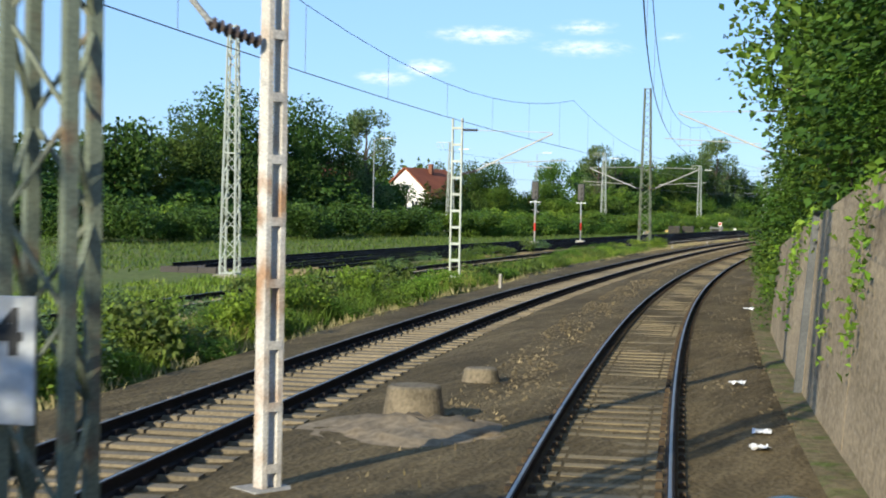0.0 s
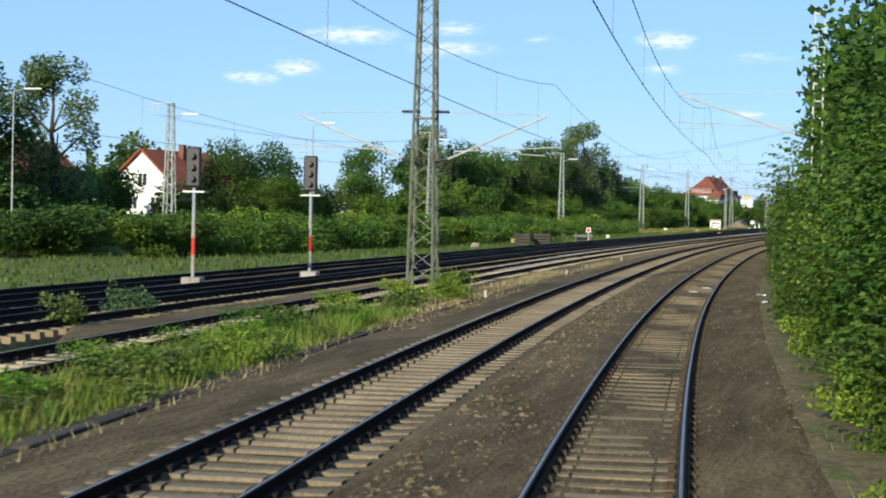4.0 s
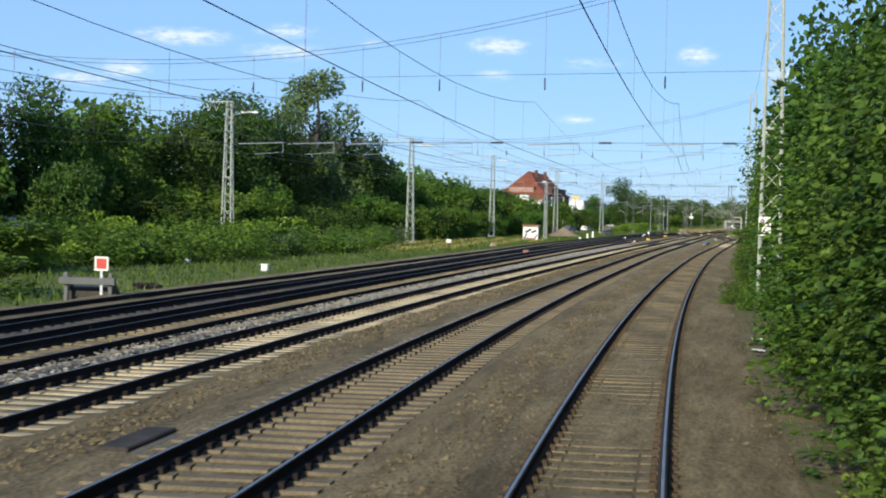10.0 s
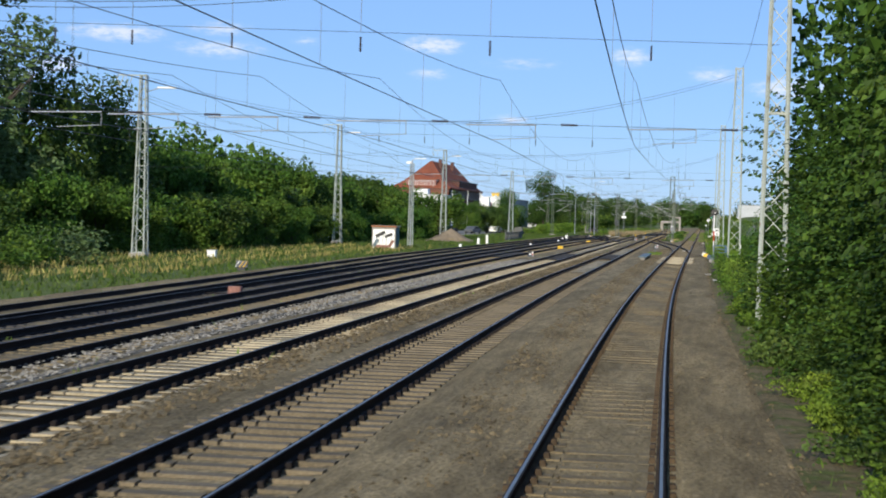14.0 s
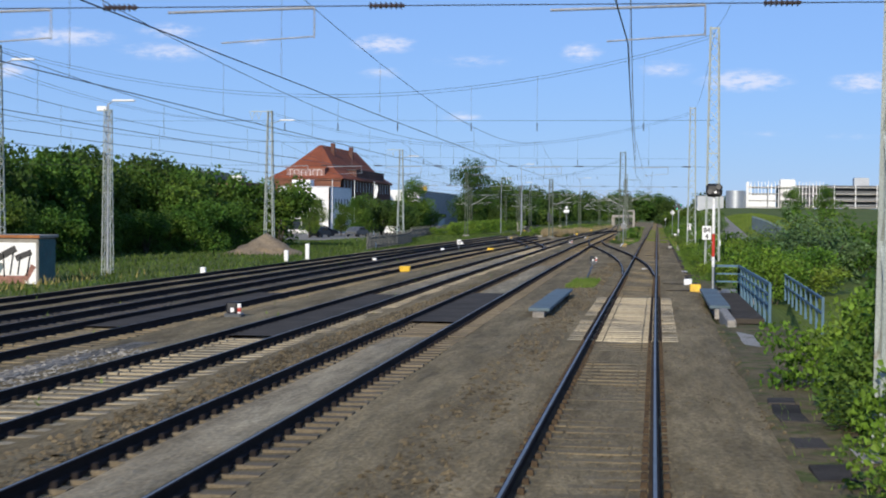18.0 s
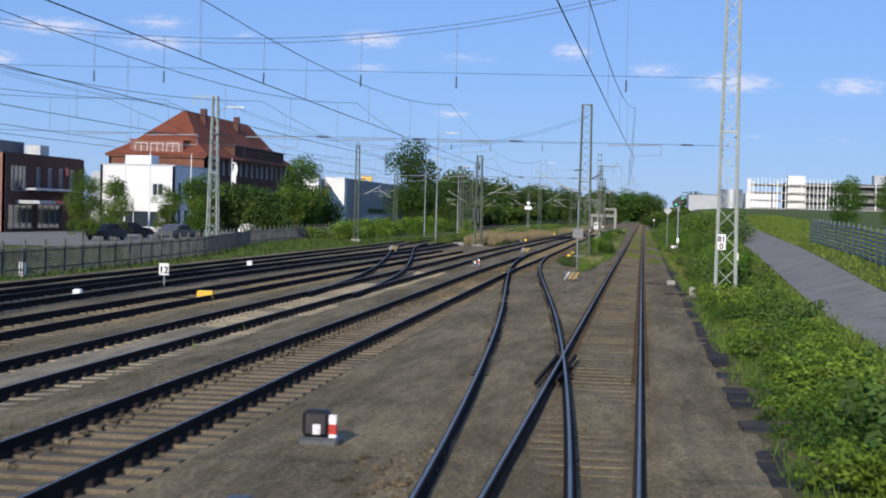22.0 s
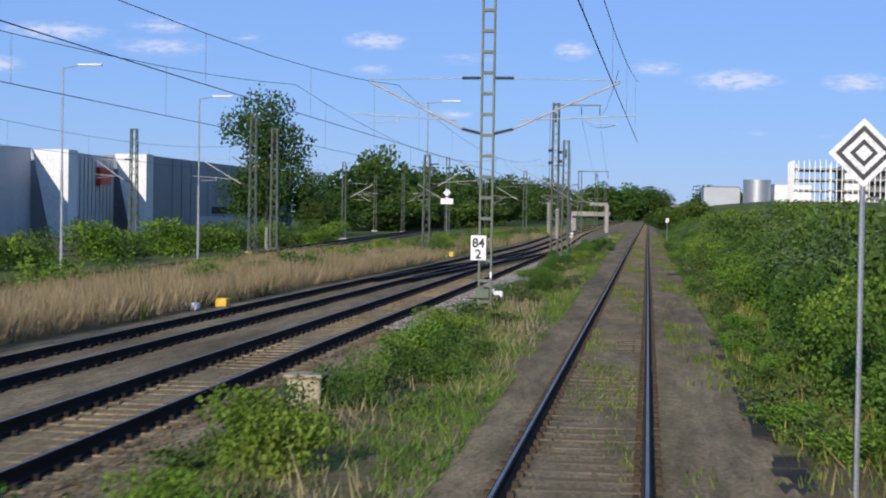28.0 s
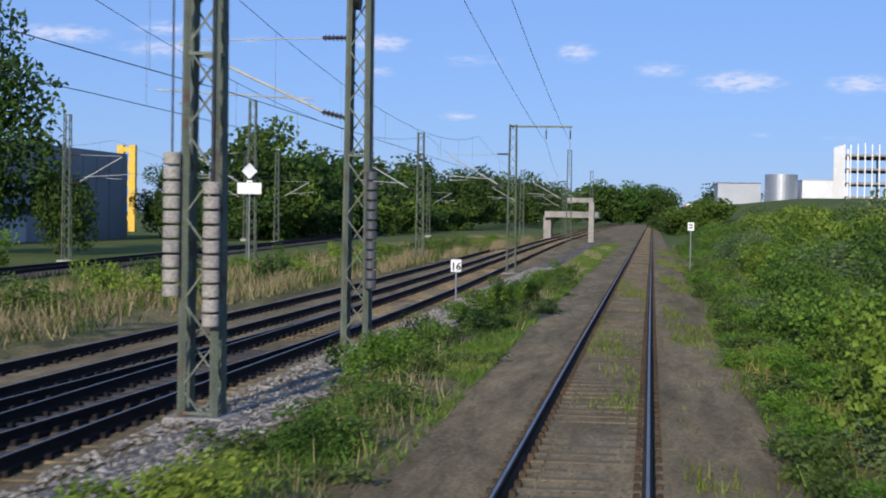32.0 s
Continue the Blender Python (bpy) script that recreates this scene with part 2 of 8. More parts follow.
    r4.inputs[1].default_value, r4.inputs[2].default_value, r4.inputs[3].default_value, r4.inputs[4].default_value = 0.36, 0.62, 0.72, 1.16
    L(pockets.outputs[0], r4.inputs[0])
    mul2 = nt.nodes.new("ShaderNodeMath")
    mul2.operation = "MULTIPLY"
    L(mul.outputs[0], mul2.inputs[0])
    L(r4.outputs[0], mul2.inputs[1])
    mul = mul2
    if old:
        # stone tinted by old[2] on the stretch before old[0], full colour beyond old[1]
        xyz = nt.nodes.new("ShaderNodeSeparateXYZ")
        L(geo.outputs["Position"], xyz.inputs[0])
        y_blend = nt.nodes.new("ShaderNodeMapRange")
        y_blend.interpolation_type = "SMOOTHSTEP"
        y_blend.inputs[1].default_value, y_blend.inputs[2].default_value = old[0], old[1]
        L(xyz.outputs["Y"], y_blend.inputs[0])
        toned = nt.nodes.new("ShaderNodeMix")
        toned.data_type, toned.blend_type = "RGBA", "MULTIPLY"
        toned.inputs["Factor"].default_value = 1.0
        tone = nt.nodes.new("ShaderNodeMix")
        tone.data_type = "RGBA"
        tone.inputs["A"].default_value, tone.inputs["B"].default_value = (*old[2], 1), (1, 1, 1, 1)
        L(y_blend.outputs[0], tone.inputs["Factor"])
        L(dusty.outputs["Result"], toned.inputs["A"])
        L(tone.outputs["Result"], toned.inputs["B"])
        dusty = toned
    hsv = nt.nodes.new("ShaderNodeHueSaturation")
    L(mul.outputs[0], hsv.inputs["Value"])
    L(dusty.outputs["Result"], hsv.inputs["Color"])
    L(hsv.outputs[0], bsdf.inputs["Base Color"])
    bsdf.inputs["Roughness"].default_value, bsdf.inputs["Specular IOR Level"].default_value = 0.95, 0.08
    h = nt.nodes.new("ShaderNodeMath")
    h.operation = "MULTIPLY_ADD"
    h.inputs[1].default_value = 2.2
    L(mid.outputs[0], h.inputs[0])
    L(r2.outputs[0], h.inputs[2])
    b = nt.nodes.new("ShaderNodeBump")
    b.inputs["Strength"].default_value, b.inputs["Distance"].default_value = 0.6, dist
    L(h.outputs[0], b.inputs["Height"])
    L(b.outputs[0], bsdf.inputs["Normal"])
    return m


def leafy(name, c1, c2, c3, through=0.3):
    """Leaves that let some light through; each leaf has a shade of its own, and each clump leans to one of three greens."""
    m, nt, bsdf, out = nodes_of(name)
    L = nt.links.new
    geo = nt.nodes.new("ShaderNodeNewGeometry")
    n = nt.nodes.new("ShaderNodeTexNoise")
    n.inputs["Scale"].default_value, n.inputs["Detail"].default_value = 0.5, 5
    L(geo.outputs["Position"], n.inputs["Vector"])
    ramp = nt.nodes.new("ShaderNodeValToRGB")
    ramp.color_ramp.elements[0].position, ramp.color_ramp.elements[1].position = 0.34, 0.68
    ramp.color_ramp.elements[0].color, ramp.color_ramp.elements[1].color = (*c1, 1), (*c3, 1)
    e = ramp.color_ramp.elements.new(0.5)
    e.color = (*c2, 1)
    L(n.outputs[0], ramp.inputs[0])
    a = nt.nodes.new("ShaderNodeMapRange")
    a.inputs[3].default_value, a.inputs[4].default_value = 0.6, 1.45
    L(geo.outputs["Random Per Island"], a.inputs[0])
    o = nt.nodes.new("ShaderNodeObjectInfo")
    ho = nt.nodes.new("ShaderNodeMapRange")
    ho.inputs[3].default_value, ho.inputs[4].default_value = 0.485, 0.515
    L(o.outputs["Random"], ho.inputs[0])
    hsv = nt.nodes.new("ShaderNodeHueSaturation")
    L(ho.outputs[0], hsv.inputs["Hue"])
    L(a.outputs[0], hsv.inputs["Value"])
    L(ramp.outputs[0], hsv.inputs["Color"])
    L(hsv.outputs[0], bsdf.inputs["Base Color"])
    bsdf.inputs["Roughness"].default_value = 0.6
    bsdf.inputs["Specular IOR Level"].default_value = 0.25
    tr = nt.nodes.new("ShaderNodeBsdfTranslucent")
    L(hsv.outputs[0], tr.inputs["Color"])
    ms = nt.nodes.new("ShaderNodeMixShader")
    ms.inputs[0].default_value = through
    L(bsdf.outputs[0], ms.inputs[1])
    L(tr.outputs[0], ms.inputs[2])
    L(ms.outputs[0], out.inputs["Surface"])
    return m


def plain(name, colour, rough=0.5, metal=0.0, emit=0.0):
    m, nt, bsdf, out = nodes_of(name)
    bsdf.inputs["Base Color"].default_value = (*colour, 1)
    bsdf.inputs["Roughness"].default_value, bsdf.inputs["Metallic"].default_value = rough, metal
    if emit:
        bsdf.inputs["Emission Color"].default_value, bsdf.inputs["Emission Strength"].default_value = (*colour, 1), emit
    return m


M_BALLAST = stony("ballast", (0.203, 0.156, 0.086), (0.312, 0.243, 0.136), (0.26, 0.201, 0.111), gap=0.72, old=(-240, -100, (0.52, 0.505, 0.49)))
M_BALLAST_GREY = stony("grey_ballast", (0.17, 0.155, 0.13), (0.34, 0.31, 0.26), (0.22, 0.195, 0.155), cell=12.0)
M_STONE = mottled("ballast_stone", (0.155, 0.12, 0.07), (0.095, 0.075, 0.045), 0.4, 30, 0.95, 0.2, island=0.4)
M_STONE_GREY = mottled("grey_stone", (0.3, 0.28, 0.24), (0.2, 0.185, 0.16), 3, 30, 0.95, 0.2, island=0.4)
M_GROUND = mottled("meadow_ground", (0.085, 0.125, 0.028), (0.13, 0.145, 0.045), 0.08, 3, 1.0, 0.6, c3=(0.22, 0.18, 0.08), amount3=0.3)
M_TURF = mottled("grassy_soil", (0.085, 0.105, 0.028), (0.115, 0.12, 0.04), 0.7, 8, 1.0, 0.8, c3=(0.18, 0.135, 0.075), amount3=0.5, dist=0.05)
M_VERGE = mottled("weedy_earth", (0.17, 0.135, 0.075), (0.115, 0.093, 0.052), 0.9, 9, 1.0, 0.9, c3=(0.085, 0.105, 0.03), amount3=0.42, dist=0.06)
M_STRAW = mottled("straw_ground", (0.26, 0.21, 0.095), (0.19, 0.165, 0.07), 0.5, 9, 1.0, 0.8, c3=(0.1, 0.12, 0.035), amount3=0.34, dist=0.05)
M_WALLC = mottled("stained_wall_concrete", (0.36, 0.285, 0.19), (0.24, 0.19, 0.125), 0.5, 14, 0.95, 0.6, c3=(0.13, 0.1, 0.07), amount3=0.36, stretch=(0.45, 0.45, 0.9), dist=0.04)
M_DRUM = mottled("weathered_footing", (0.2, 0.165, 0.115), (0.145, 0.12, 0.085), 1.5, 20, 0.95, 0.5, c3=(0.1, 0.085, 0.06), amount3=0.36)
M_DECK = mottled("dusty_steel_deck", (0.085, 0.072, 0.058), (0.055, 0.048, 0.04), 0.8, 20, 0.95, 0.3)
M_SAND = stony("sandy_fill", (0.3, 0.245, 0.155), (0.4, 0.33, 0.215), (0.36, 0.295, 0.19), gap=0.75)
M_DIRT = mottled("dry_earth", (0.24, 0.19, 0.13), (0.17, 0.135, 0.095), 0.6, 9, 1.0, 0.6)
M_SLEEPER = mottled("weathered_concrete", (0.225, 0.18, 0.108), (0.165, 0.13, 0.08), 0.8, 30, 0.9, 0.4, obj=0.14, island=0.1)
M_SLEEPER_TAN = mottled("tan_concrete", (0.205, 0.168, 0.115), (0.148, 0.123, 0.086), 0.8, 30, 0.9, 0.4, obj=0.14, island=0.1)
M_SLEEPER_PALE = mottled("pale_concrete", (0.42, 0.355, 0.24), (0.32, 0.27, 0.185), 0.8, 30, 0.9, 0.4, obj=0.12, island=0.12)
M_WOOD_DARK = mottled("tarred_timber", (0.05, 0.042, 0.036), (0.03, 0.027, 0.025), 0.8, 25, 0.8, 0.3, island=0.2)
M_RAILFOOT = mottled("dusty_rail_foot", (0.085, 0.06, 0.037), (0.05, 0.037, 0.026), 1.2, 30, 0.95, 0.3)
M_RAIL = mottled("rusty_rail", (0.024, 0.019, 0.018), (0.016, 0.014, 0.014), 0.9, 30, 0.88, 0.2)
M_RAILTOP = mottled("worn_rail_head", (0.36, 0.32, 0.27), (0.26, 0.23, 0.19), 1.5, 60, 0.45, 0.03, metal=1.0)
M_RAILTOP_DULL = mottled("dull_rail_head", (0.14, 0.125, 0.115), (0.09, 0.08, 0.075), 1.5, 60, 0.5, 0.05, metal=1.0)
M_MAST = mottled("mast_green_grey", (0.15, 0.175, 0.125), (0.11, 0.13, 0.095), 1.2, 40, 0.65, 0.1, c3=(0.12, 0.075, 0.045), amount3=0.36)
M_MAST_PALE = mottled("mast_pale_grey", (0.42, 0.46, 0.42), (0.34, 0.37, 0.33), 1.2, 40, 0.6, 0.1, c3=(0.24, 0.16, 0.1), amount3=0.3)
M_MAST_WHITE = mottled("mast_white_rust", (0.58, 0.56, 0.52), (0.47, 0.43, 0.38), 0.8, 40, 0.6, 0.1, c3=(0.36, 0.22, 0.13), amount3=0.42)
M_GALV = mottled("galvanised_steel", (0.42, 0.44, 0.46), (0.33, 0.35, 0.37), 2, 40, 0.45, 0.05, metal=0.6)
M_WIRE = plain("wire", (0.06, 0.06, 0.065), 0.5, 0.6)
M_INSUL = mottled("brown_insulator", (0.06, 0.045, 0.04), (0.04, 0.03, 0.03), 3, 40, 0.3, 0.0)
M_CONCRETE = mottled("concrete", (0.36, 0.34, 0.3), (0.27, 0.25, 0.22), 0.7, 22, 0.92, 0.4, c3=(0.2, 0.18, 0.15), amount3=0.34)
M_LEAF = leafy("leaf_mid", (0.039, 0.087, 0.0109), (0.0708, 0.138, 0.0172), (0.133, 0.203, 0.0281))
M_LEAF_WEED = leafy("leaf_weed", (0.048, 0.088, 0.0163), (0.08, 0.128, 0.025), (0.128, 0.172, 0.041))
M_LEAF_DARK = leafy("leaf_dark", (0.0244, 0.056, 0.0101), (0.0488, 0.093, 0.0156), (0.0878, 0.142, 0.0218))
M_LEAF_BRIGHT = leafy("leaf_bright", (0.0708, 0.145, 0.0133), (0.133, 0.225, 0.0226), (0.2123, 0.29, 0.0398))
M_LEAF_HEDGE = leafy("leaf_hedge", (0.0245, 0.06, 0.0088), (0.046, 0.1, 0.014), (0.09, 0.158, 0.024))
M_LEAF_GREY = leafy("leaf_greygreen", (0.072, 0.123, 0.0452), (0.116, 0.174, 0.0624), (0.16, 0.217, 0.0796))
M_GRASS = leafy("grass_green", (0.085, 0.145, 0.0172), (0.135, 0.2, 0.0257), (0.2, 0.235, 0.0484))
M_GRASS_MEADOW = leafy("grass_meadow", (0.044, 0.082, 0.0109), (0.074, 0.115, 0.0172), (0.115, 0.145, 0.0328))
M_GRASS_STRAW = leafy("grass_straw", (0.29, 0.235, 0.115), (0.37, 0.3, 0.155), (0.235, 0.205, 0.085))
M_GRASS_DRY = leafy("grass_dry", (0.3, 0.24, 0.078), (0.36, 0.3, 0.1014), (0.24, 0.23, 0.0585))
M_BARK = mottled("bark", (0.09, 0.075, 0.06), (0.06, 0.05, 0.04), 2, 20, 0.95, 0.6)
M_BRICK = mottled("red_brown_brick", (0.20, 0.095, 0.06), (0.155, 0.07, 0.05), 0.5, 12, 0.9, 0.2)
# darker copy of the brick, with the shade of unlit walls in its colour
M_BRICK_DARKENED = mottled("darkened_brick", (0.13, 0.07, 0.055), (0.10, 0.05, 0.042), 0.5, 12, 0.9, 0.2)
M_BRICK_PINK = mottled("pink_brick", (0.30, 0.165, 0.13), (0.25, 0.13, 0.105), 0.5, 12, 0.9, 0.2)
M_ROOF = mottled("red_roof_tile", (0.27, 0.088, 0.046), (0.2, 0.064, 0.037), 0.4, 9, 0.85, 0.3)
M_ROOF_DARK = mottled("dark_roof", (0.07, 0.065, 0.065), (0.05, 0.048, 0.05), 0.4, 9, 0.8, 0.2)
M_WHITE = mottled("white_render", (0.78, 0.78, 0.76), (0.7, 0.7, 0.68), 0.4, 15, 0.85, 0.05)
M_WHITE_PAINT = mottled("white_paint", (0.8, 0.8, 0.79), (0.72, 0.72, 0.7), 2, 30, 0.5, 0.03)
M_GREYPANEL = mottled("grey_cladding", (0.42, 0.44, 0.46), (0.37, 0.39, 0.41), 0.2, 8, 0.5, 0.02)
M_SLATEPANEL = mottled("slate_cladding", (0.225, 0.24, 0.265), (0.19, 0.2, 0.225), 0.2, 8, 0.5, 0.02)
M_DARKPANEL = mottled("dark_cladding", (0.125, 0.135, 0.155), (0.1, 0.108, 0.125), 0.2, 8, 0.5, 0.02)
M_GLASS = plain("dark_glass", (0.03, 0.04, 0.05), 0.08)
M_BLACK = mottled("black_paint", (0.02, 0.02, 0.022), (0.012, 0.012, 0.014), 2, 30, 0.5, 0.05)
M_RED = mottled("red_paint", (0.55, 0.035, 0.02), (0.42, 0.025, 0.015), 3, 30, 0.45, 0.03)
M_YELLOW = mottled("yellow_paint", (0.8, 0.5, 0.03), (0.65, 0.4, 0.03), 3, 30, 0.5, 0.03)
M_BLUE = mottled("blue_paint", (0.06, 0.14, 0.2), (0.05, 0.11, 0.16), 1.5, 30, 0.55, 0.05)
M_BLUEGREY = mottled("blue_grey_sheet", (0.115, 0.16, 0.18), (0.08, 0.115, 0.135), 0.9, 25, 0.75, 0.1, c3=(0.14, 0.13, 0.11), amount3=0.34)
M_ASPHALT = mottled("asphalt", (0.31, 0.285, 0.24), (0.25, 0.23, 0.19), 0.5, 20, 0.95, 0.4, c3=(0.19, 0.17, 0.13), amount3=0.36)
M_SIGNBACK = mottled("grey_sign_back", (0.22, 0.225, 0.23), (0.17, 0.175, 0.18), 1.5, 25, 0.6, 0.05)
M_FENCE = mottled("weathered_fence", (0.15, 0.15, 0.135), (0.1, 0.1, 0.092), 1.0, 25, 0.85, 0.1)
M_ARM = mottled("dull_steel_tube", (0.46, 0.46, 0.44), (0.34, 0.34, 0.33), 2, 40, 0.6, 0.05)
M_GREEN_LAMP = plain("green_signal_light", (0.0, 0.8, 0.45), 0.3, 0, 1.2)
M_PLASTIC = mottled("white_plastic", (0.75, 0.75, 0.75), (0.6, 0.6, 0.62), 6, 40, 0.5, 0.1)
M_TROUGH = mottled("dark_slab", (0.075, 0.065, 0.055), (0.04, 0.036, 0.032), 1.5, 30, 0.9, 0.3, obj=0.3)
M_TEAL = mottled("teal_wall_paint", (0.05, 0.12, 0.115), (0.035, 0.085, 0.085), 1.2, 20, 0.8, 0.1, c3=(0.11, 0.09, 0.08), amount3=0.34)
M_RUST = mottled("rusty_edge", (0.34, 0.15, 0.06), (0.24, 0.1, 0.045), 2, 25, 0.9, 0.2)
M_DARKGREY = mottled("dark_grey_paint", (0.09, 0.095, 0.1), (0.06, 0.065, 0.07), 2, 30, 0.5, 0.05)

# ---------------------------------------------------------------- mesh helpers


def part(name, bm, material, parent=None, label=""):
    """Links a bmesh as one mesh object under a thing or a part."""
    me = bpy.data.meshes.new(name)
    bm.to_mesh(me)
    bm.free()
    me.materials.append(material)
    ob = new(name, me)
    if parent:
        ob.parent = parent
    if label:
        ob["label"] = label
    return ob


def sheet(name, verts, faces, material, parent=None, smooth=False, loc=None):
    """Links arrays of vertices and faces (all of one size) as one mesh object."""
    verts, faces = np.asarray(verts, np.float32).reshape(-1, 3), np.asarray(faces, np.int32)
    me = bpy.data.meshes.new(name)
    n, k = faces.shape
    me.vertices.add(len(verts))
    me.vertices.foreach_set("co", verts.ravel())
    me.loops.add(n * k)
    me.loops.foreach_set("vertex_index", faces.ravel())
    me.polygons.add(n)
    me.polygons.foreach_set("loop_start", np.arange(0, n * k, k, dtype=np.int32))
    me.polygons.foreach_set("use_smooth", np.full(n, smooth))
    me.update(calc_edges=True)
    me.materials.append(material)
    ob = new(name, me)
    if parent:
        ob.parent = parent
    if loc is not None:
        ob.location = loc
    return ob


def thing(name, x, y, z=0.0, turn=0.0, label="", category="", group="", kind=""):
    ob = new(name)
    ob.empty_display_size = 0.2
    ob.matrix_basis = pose(x, y, z, 0, 0, turn)
    return tagged(ob, label, category, group, kind)


def share(ob, name, parent, m=None):
    """Another object on ob's mesh, under parent."""
    o = new(name, ob.data)
    o.parent = parent
    if m is not None:
        o.matrix_basis = m
    return o


def box(bm, cx, cy, cz, sx, sy, sz, m=None):
    """A box centred at cx, cy with its foot at cz."""
    t = Matrix.Translation((cx, cy, cz + sz / 2)) @ Matrix.Diagonal((sx, sy, sz, 1))
    bmesh.ops.create_cube(bm, size=1, matrix=(m @ t) if m else t)
    return bm


def bar(bm, p, q, w, h=None):
    """A square bar from p to q."""
    p, q = Vector(p), Vector(q)
    d = q - p
    up = "Y" if abs(d.normalized().z) < 0.98 else "X"
    m = Matrix.Translation((p + q) / 2) @ d.to_track_quat("Z", up).to_matrix().to_4x4() @ Matrix.Diagonal((w, h or w, d.length, 1))
    bmesh.ops.create_cube(bm, size=1, matrix=m)
    return bm


def rod(bm, p, q, r, r2=None, seg=8):
    p, q = Vector(p), Vector(q)
    d = q - p
    m = Matrix.Translation((p + q) / 2) @ d.to_track_quat("Z", "Y").to_matrix().to_4x4()
    bmesh.ops.create_cone(bm, cap_ends=True, segments=seg, radius1=r, radius2=r if r2 is None else r2, depth=d.length, matrix=m)
    return bm


def bevelled(bm, w=0.01):
    bmesh.ops.bevel(bm, geom=bm.edges[:], offset=w, segments=1, affect="EDGES")
    return bm


def B():
    return bmesh.new()


# ---------------------------------------------------------------- the line of the railway
# heading of the middle of our track, degrees to the left of +y, by distance along it
HEAD = [(-460, 15.6), (-370, 14.93), (-350, 14.16), (-330, 12.7), (-310, 10.87), (-290, 9.37), (-270, 8.03), (-250, 6.82), (-230, 5.79),
        (-210, 5.09), (-190, 4.26), (-170, 3.2), (-150, 2.39), (-130, 1.82), (-110, 1.44), (-90, 1.18), (-70, 0.78), (-50, 0.34), (-30, 0.17), (0, 0.03), (20, 0), (45, 0), (60, 0.06), (110, 0.06), (128, 0), (215, 0), (230, 0.06), (275, 0.06), (290, 0), (1200, 0)]
_s = np.arange(-460.0, 1200.5, 0.5)
_h = np.radians(np.interp(_s, [a for a, _ in HEAD], [b for _, b in HEAD]))
_x = np.r_[0, np.cumsum(-np.sin(_h[:-1]) * 0.5)]
_y = np.r_[0, np.cumsum(np.cos(_h[:-1]) * 0.5)]
_i0 = int(460 / 0.5)
_x, _y = _x - _x[_i0] + 0.06, _y - _y[_i0]


def line(s, d=0.0):
    """The place d metres to the right of our track's middle, s metres along it (arrays welcome): x, y."""
    h = np.interp(s, _s, _h)
    return np.interp(s, _s, _x) + d * np.cos(h), np.interp(s, _s, _y) + d * np.sin(h)


def turn_at(s):
    return math.degrees(float(np.interp(s, _s, _h)))


def ease(s, knots):
    """A smooth curve through (s, d) pairs."""
    a, b = np.array([k[0] for k in knots], float), np.array([k[1] for k in knots], float)
    s = np.asarray(s, float)
    g = np.arange(-18, 18.1, 3)
    return np.mean([np.interp(s + k, a, b) for k in g], axis=0)


def strip(name, offs, s0, s1, step, material, parent=None, closed=False, smooth=False):
    """A strip along the line: offs(s) gives arrays d (k, n) and z (k, n) for n stations."""
    s = np.arange(s0, s1 + step / 2, step)
    d, z = offs(s)
    k, n = d.shape
    v = np.stack([*line(s[None, :], d), z], -1).transpose(1, 0, 2).reshape(-1, 3)
    f = []
    for j in range(k if closed else k - 1):
        a, b = j, (j + 1) % k
        i = np.arange(n - 1)[:, None] * k
        f.append(np.concatenate([i + a, i + b, i + k + b, i + k + a], 1))
    return sheet(name, v, np.concatenate(f), material, parent, smooth)

# ---------------------------------------------------------------- ground
TRACK_1 = [(-460, -7.4), (-360, -5.6), (-334, -5.12), (-318, -4.7), (-301, -4.3), (-285, -4.0), (-250, -3.86), (-195, -3.95), (-141, -4.25), (-94, -4.27), (-75, -4.4), (-35, -4.8), (-3, -4.98), (16, -5.28), (36, -5.45), (58, -5.72), (72, -5.75), (100, -6.08), (113, -6.35), (143, -6.36), (165, -6.42), (207, -6.82), (230, -6.82), (245, -6.98), (280, -7.07), (300, -7.0), (338, -7.8), (385, -8.9), (440, -9.8), (600, -11), (1200, -11)]
TRACK_2 = [(-460, -21), (-335, -13.2), (-318, -12.6), (-288, -11.3), (-278, -10.6), (-240, -9.65), (-225, -9.35), (-205, -9.0), (-185, -8.6), (-165, -8.3), (-133, -8.22), (-88, -7.9), (-68, -7.92), (-30, -8.35), (-5, -8.35), (24, -8.85), (38, -9.0), (66, -9.25), (84, -9.5), (108, -9.58), (124, -9.8), (150, -10.15), (214, -10.1), (230, -9.95), (250, -9.85), (277, -9.8), (300, -9.6), (350, -10.6), (400, -12.0), (450, -12.8), (600, -14), (1200, -14)]
TRACK_3 = [(-300, -17.0), (-276, -15.2), (-234, -12.7), (-182, -11.35), (-120, -11.2), (-75, -11.35), (-20, -12.5), (35, -12.95), (75, -13.2), (156, -12.9)]
TRACK_4 = [(-300, -19.6), (-229, -14.7), (-178, -13.6), (-118, -13.65), (-74, -14.1), (-8, -15.5), (40, -16.2), (83, -16.8), (103, -16.9), (165, -15.9), (300, -20)]
TRACK_5 = [(-300, -22), (-209, -17.0), (-172, -15.9), (-118, -15.7), (-70, -16.2), (-5, -18.7), (49, -19.25), (90, -19.45), (109, -19.4), (170, -19.9), (250, -22.4), (320, -28), (500, -40)]


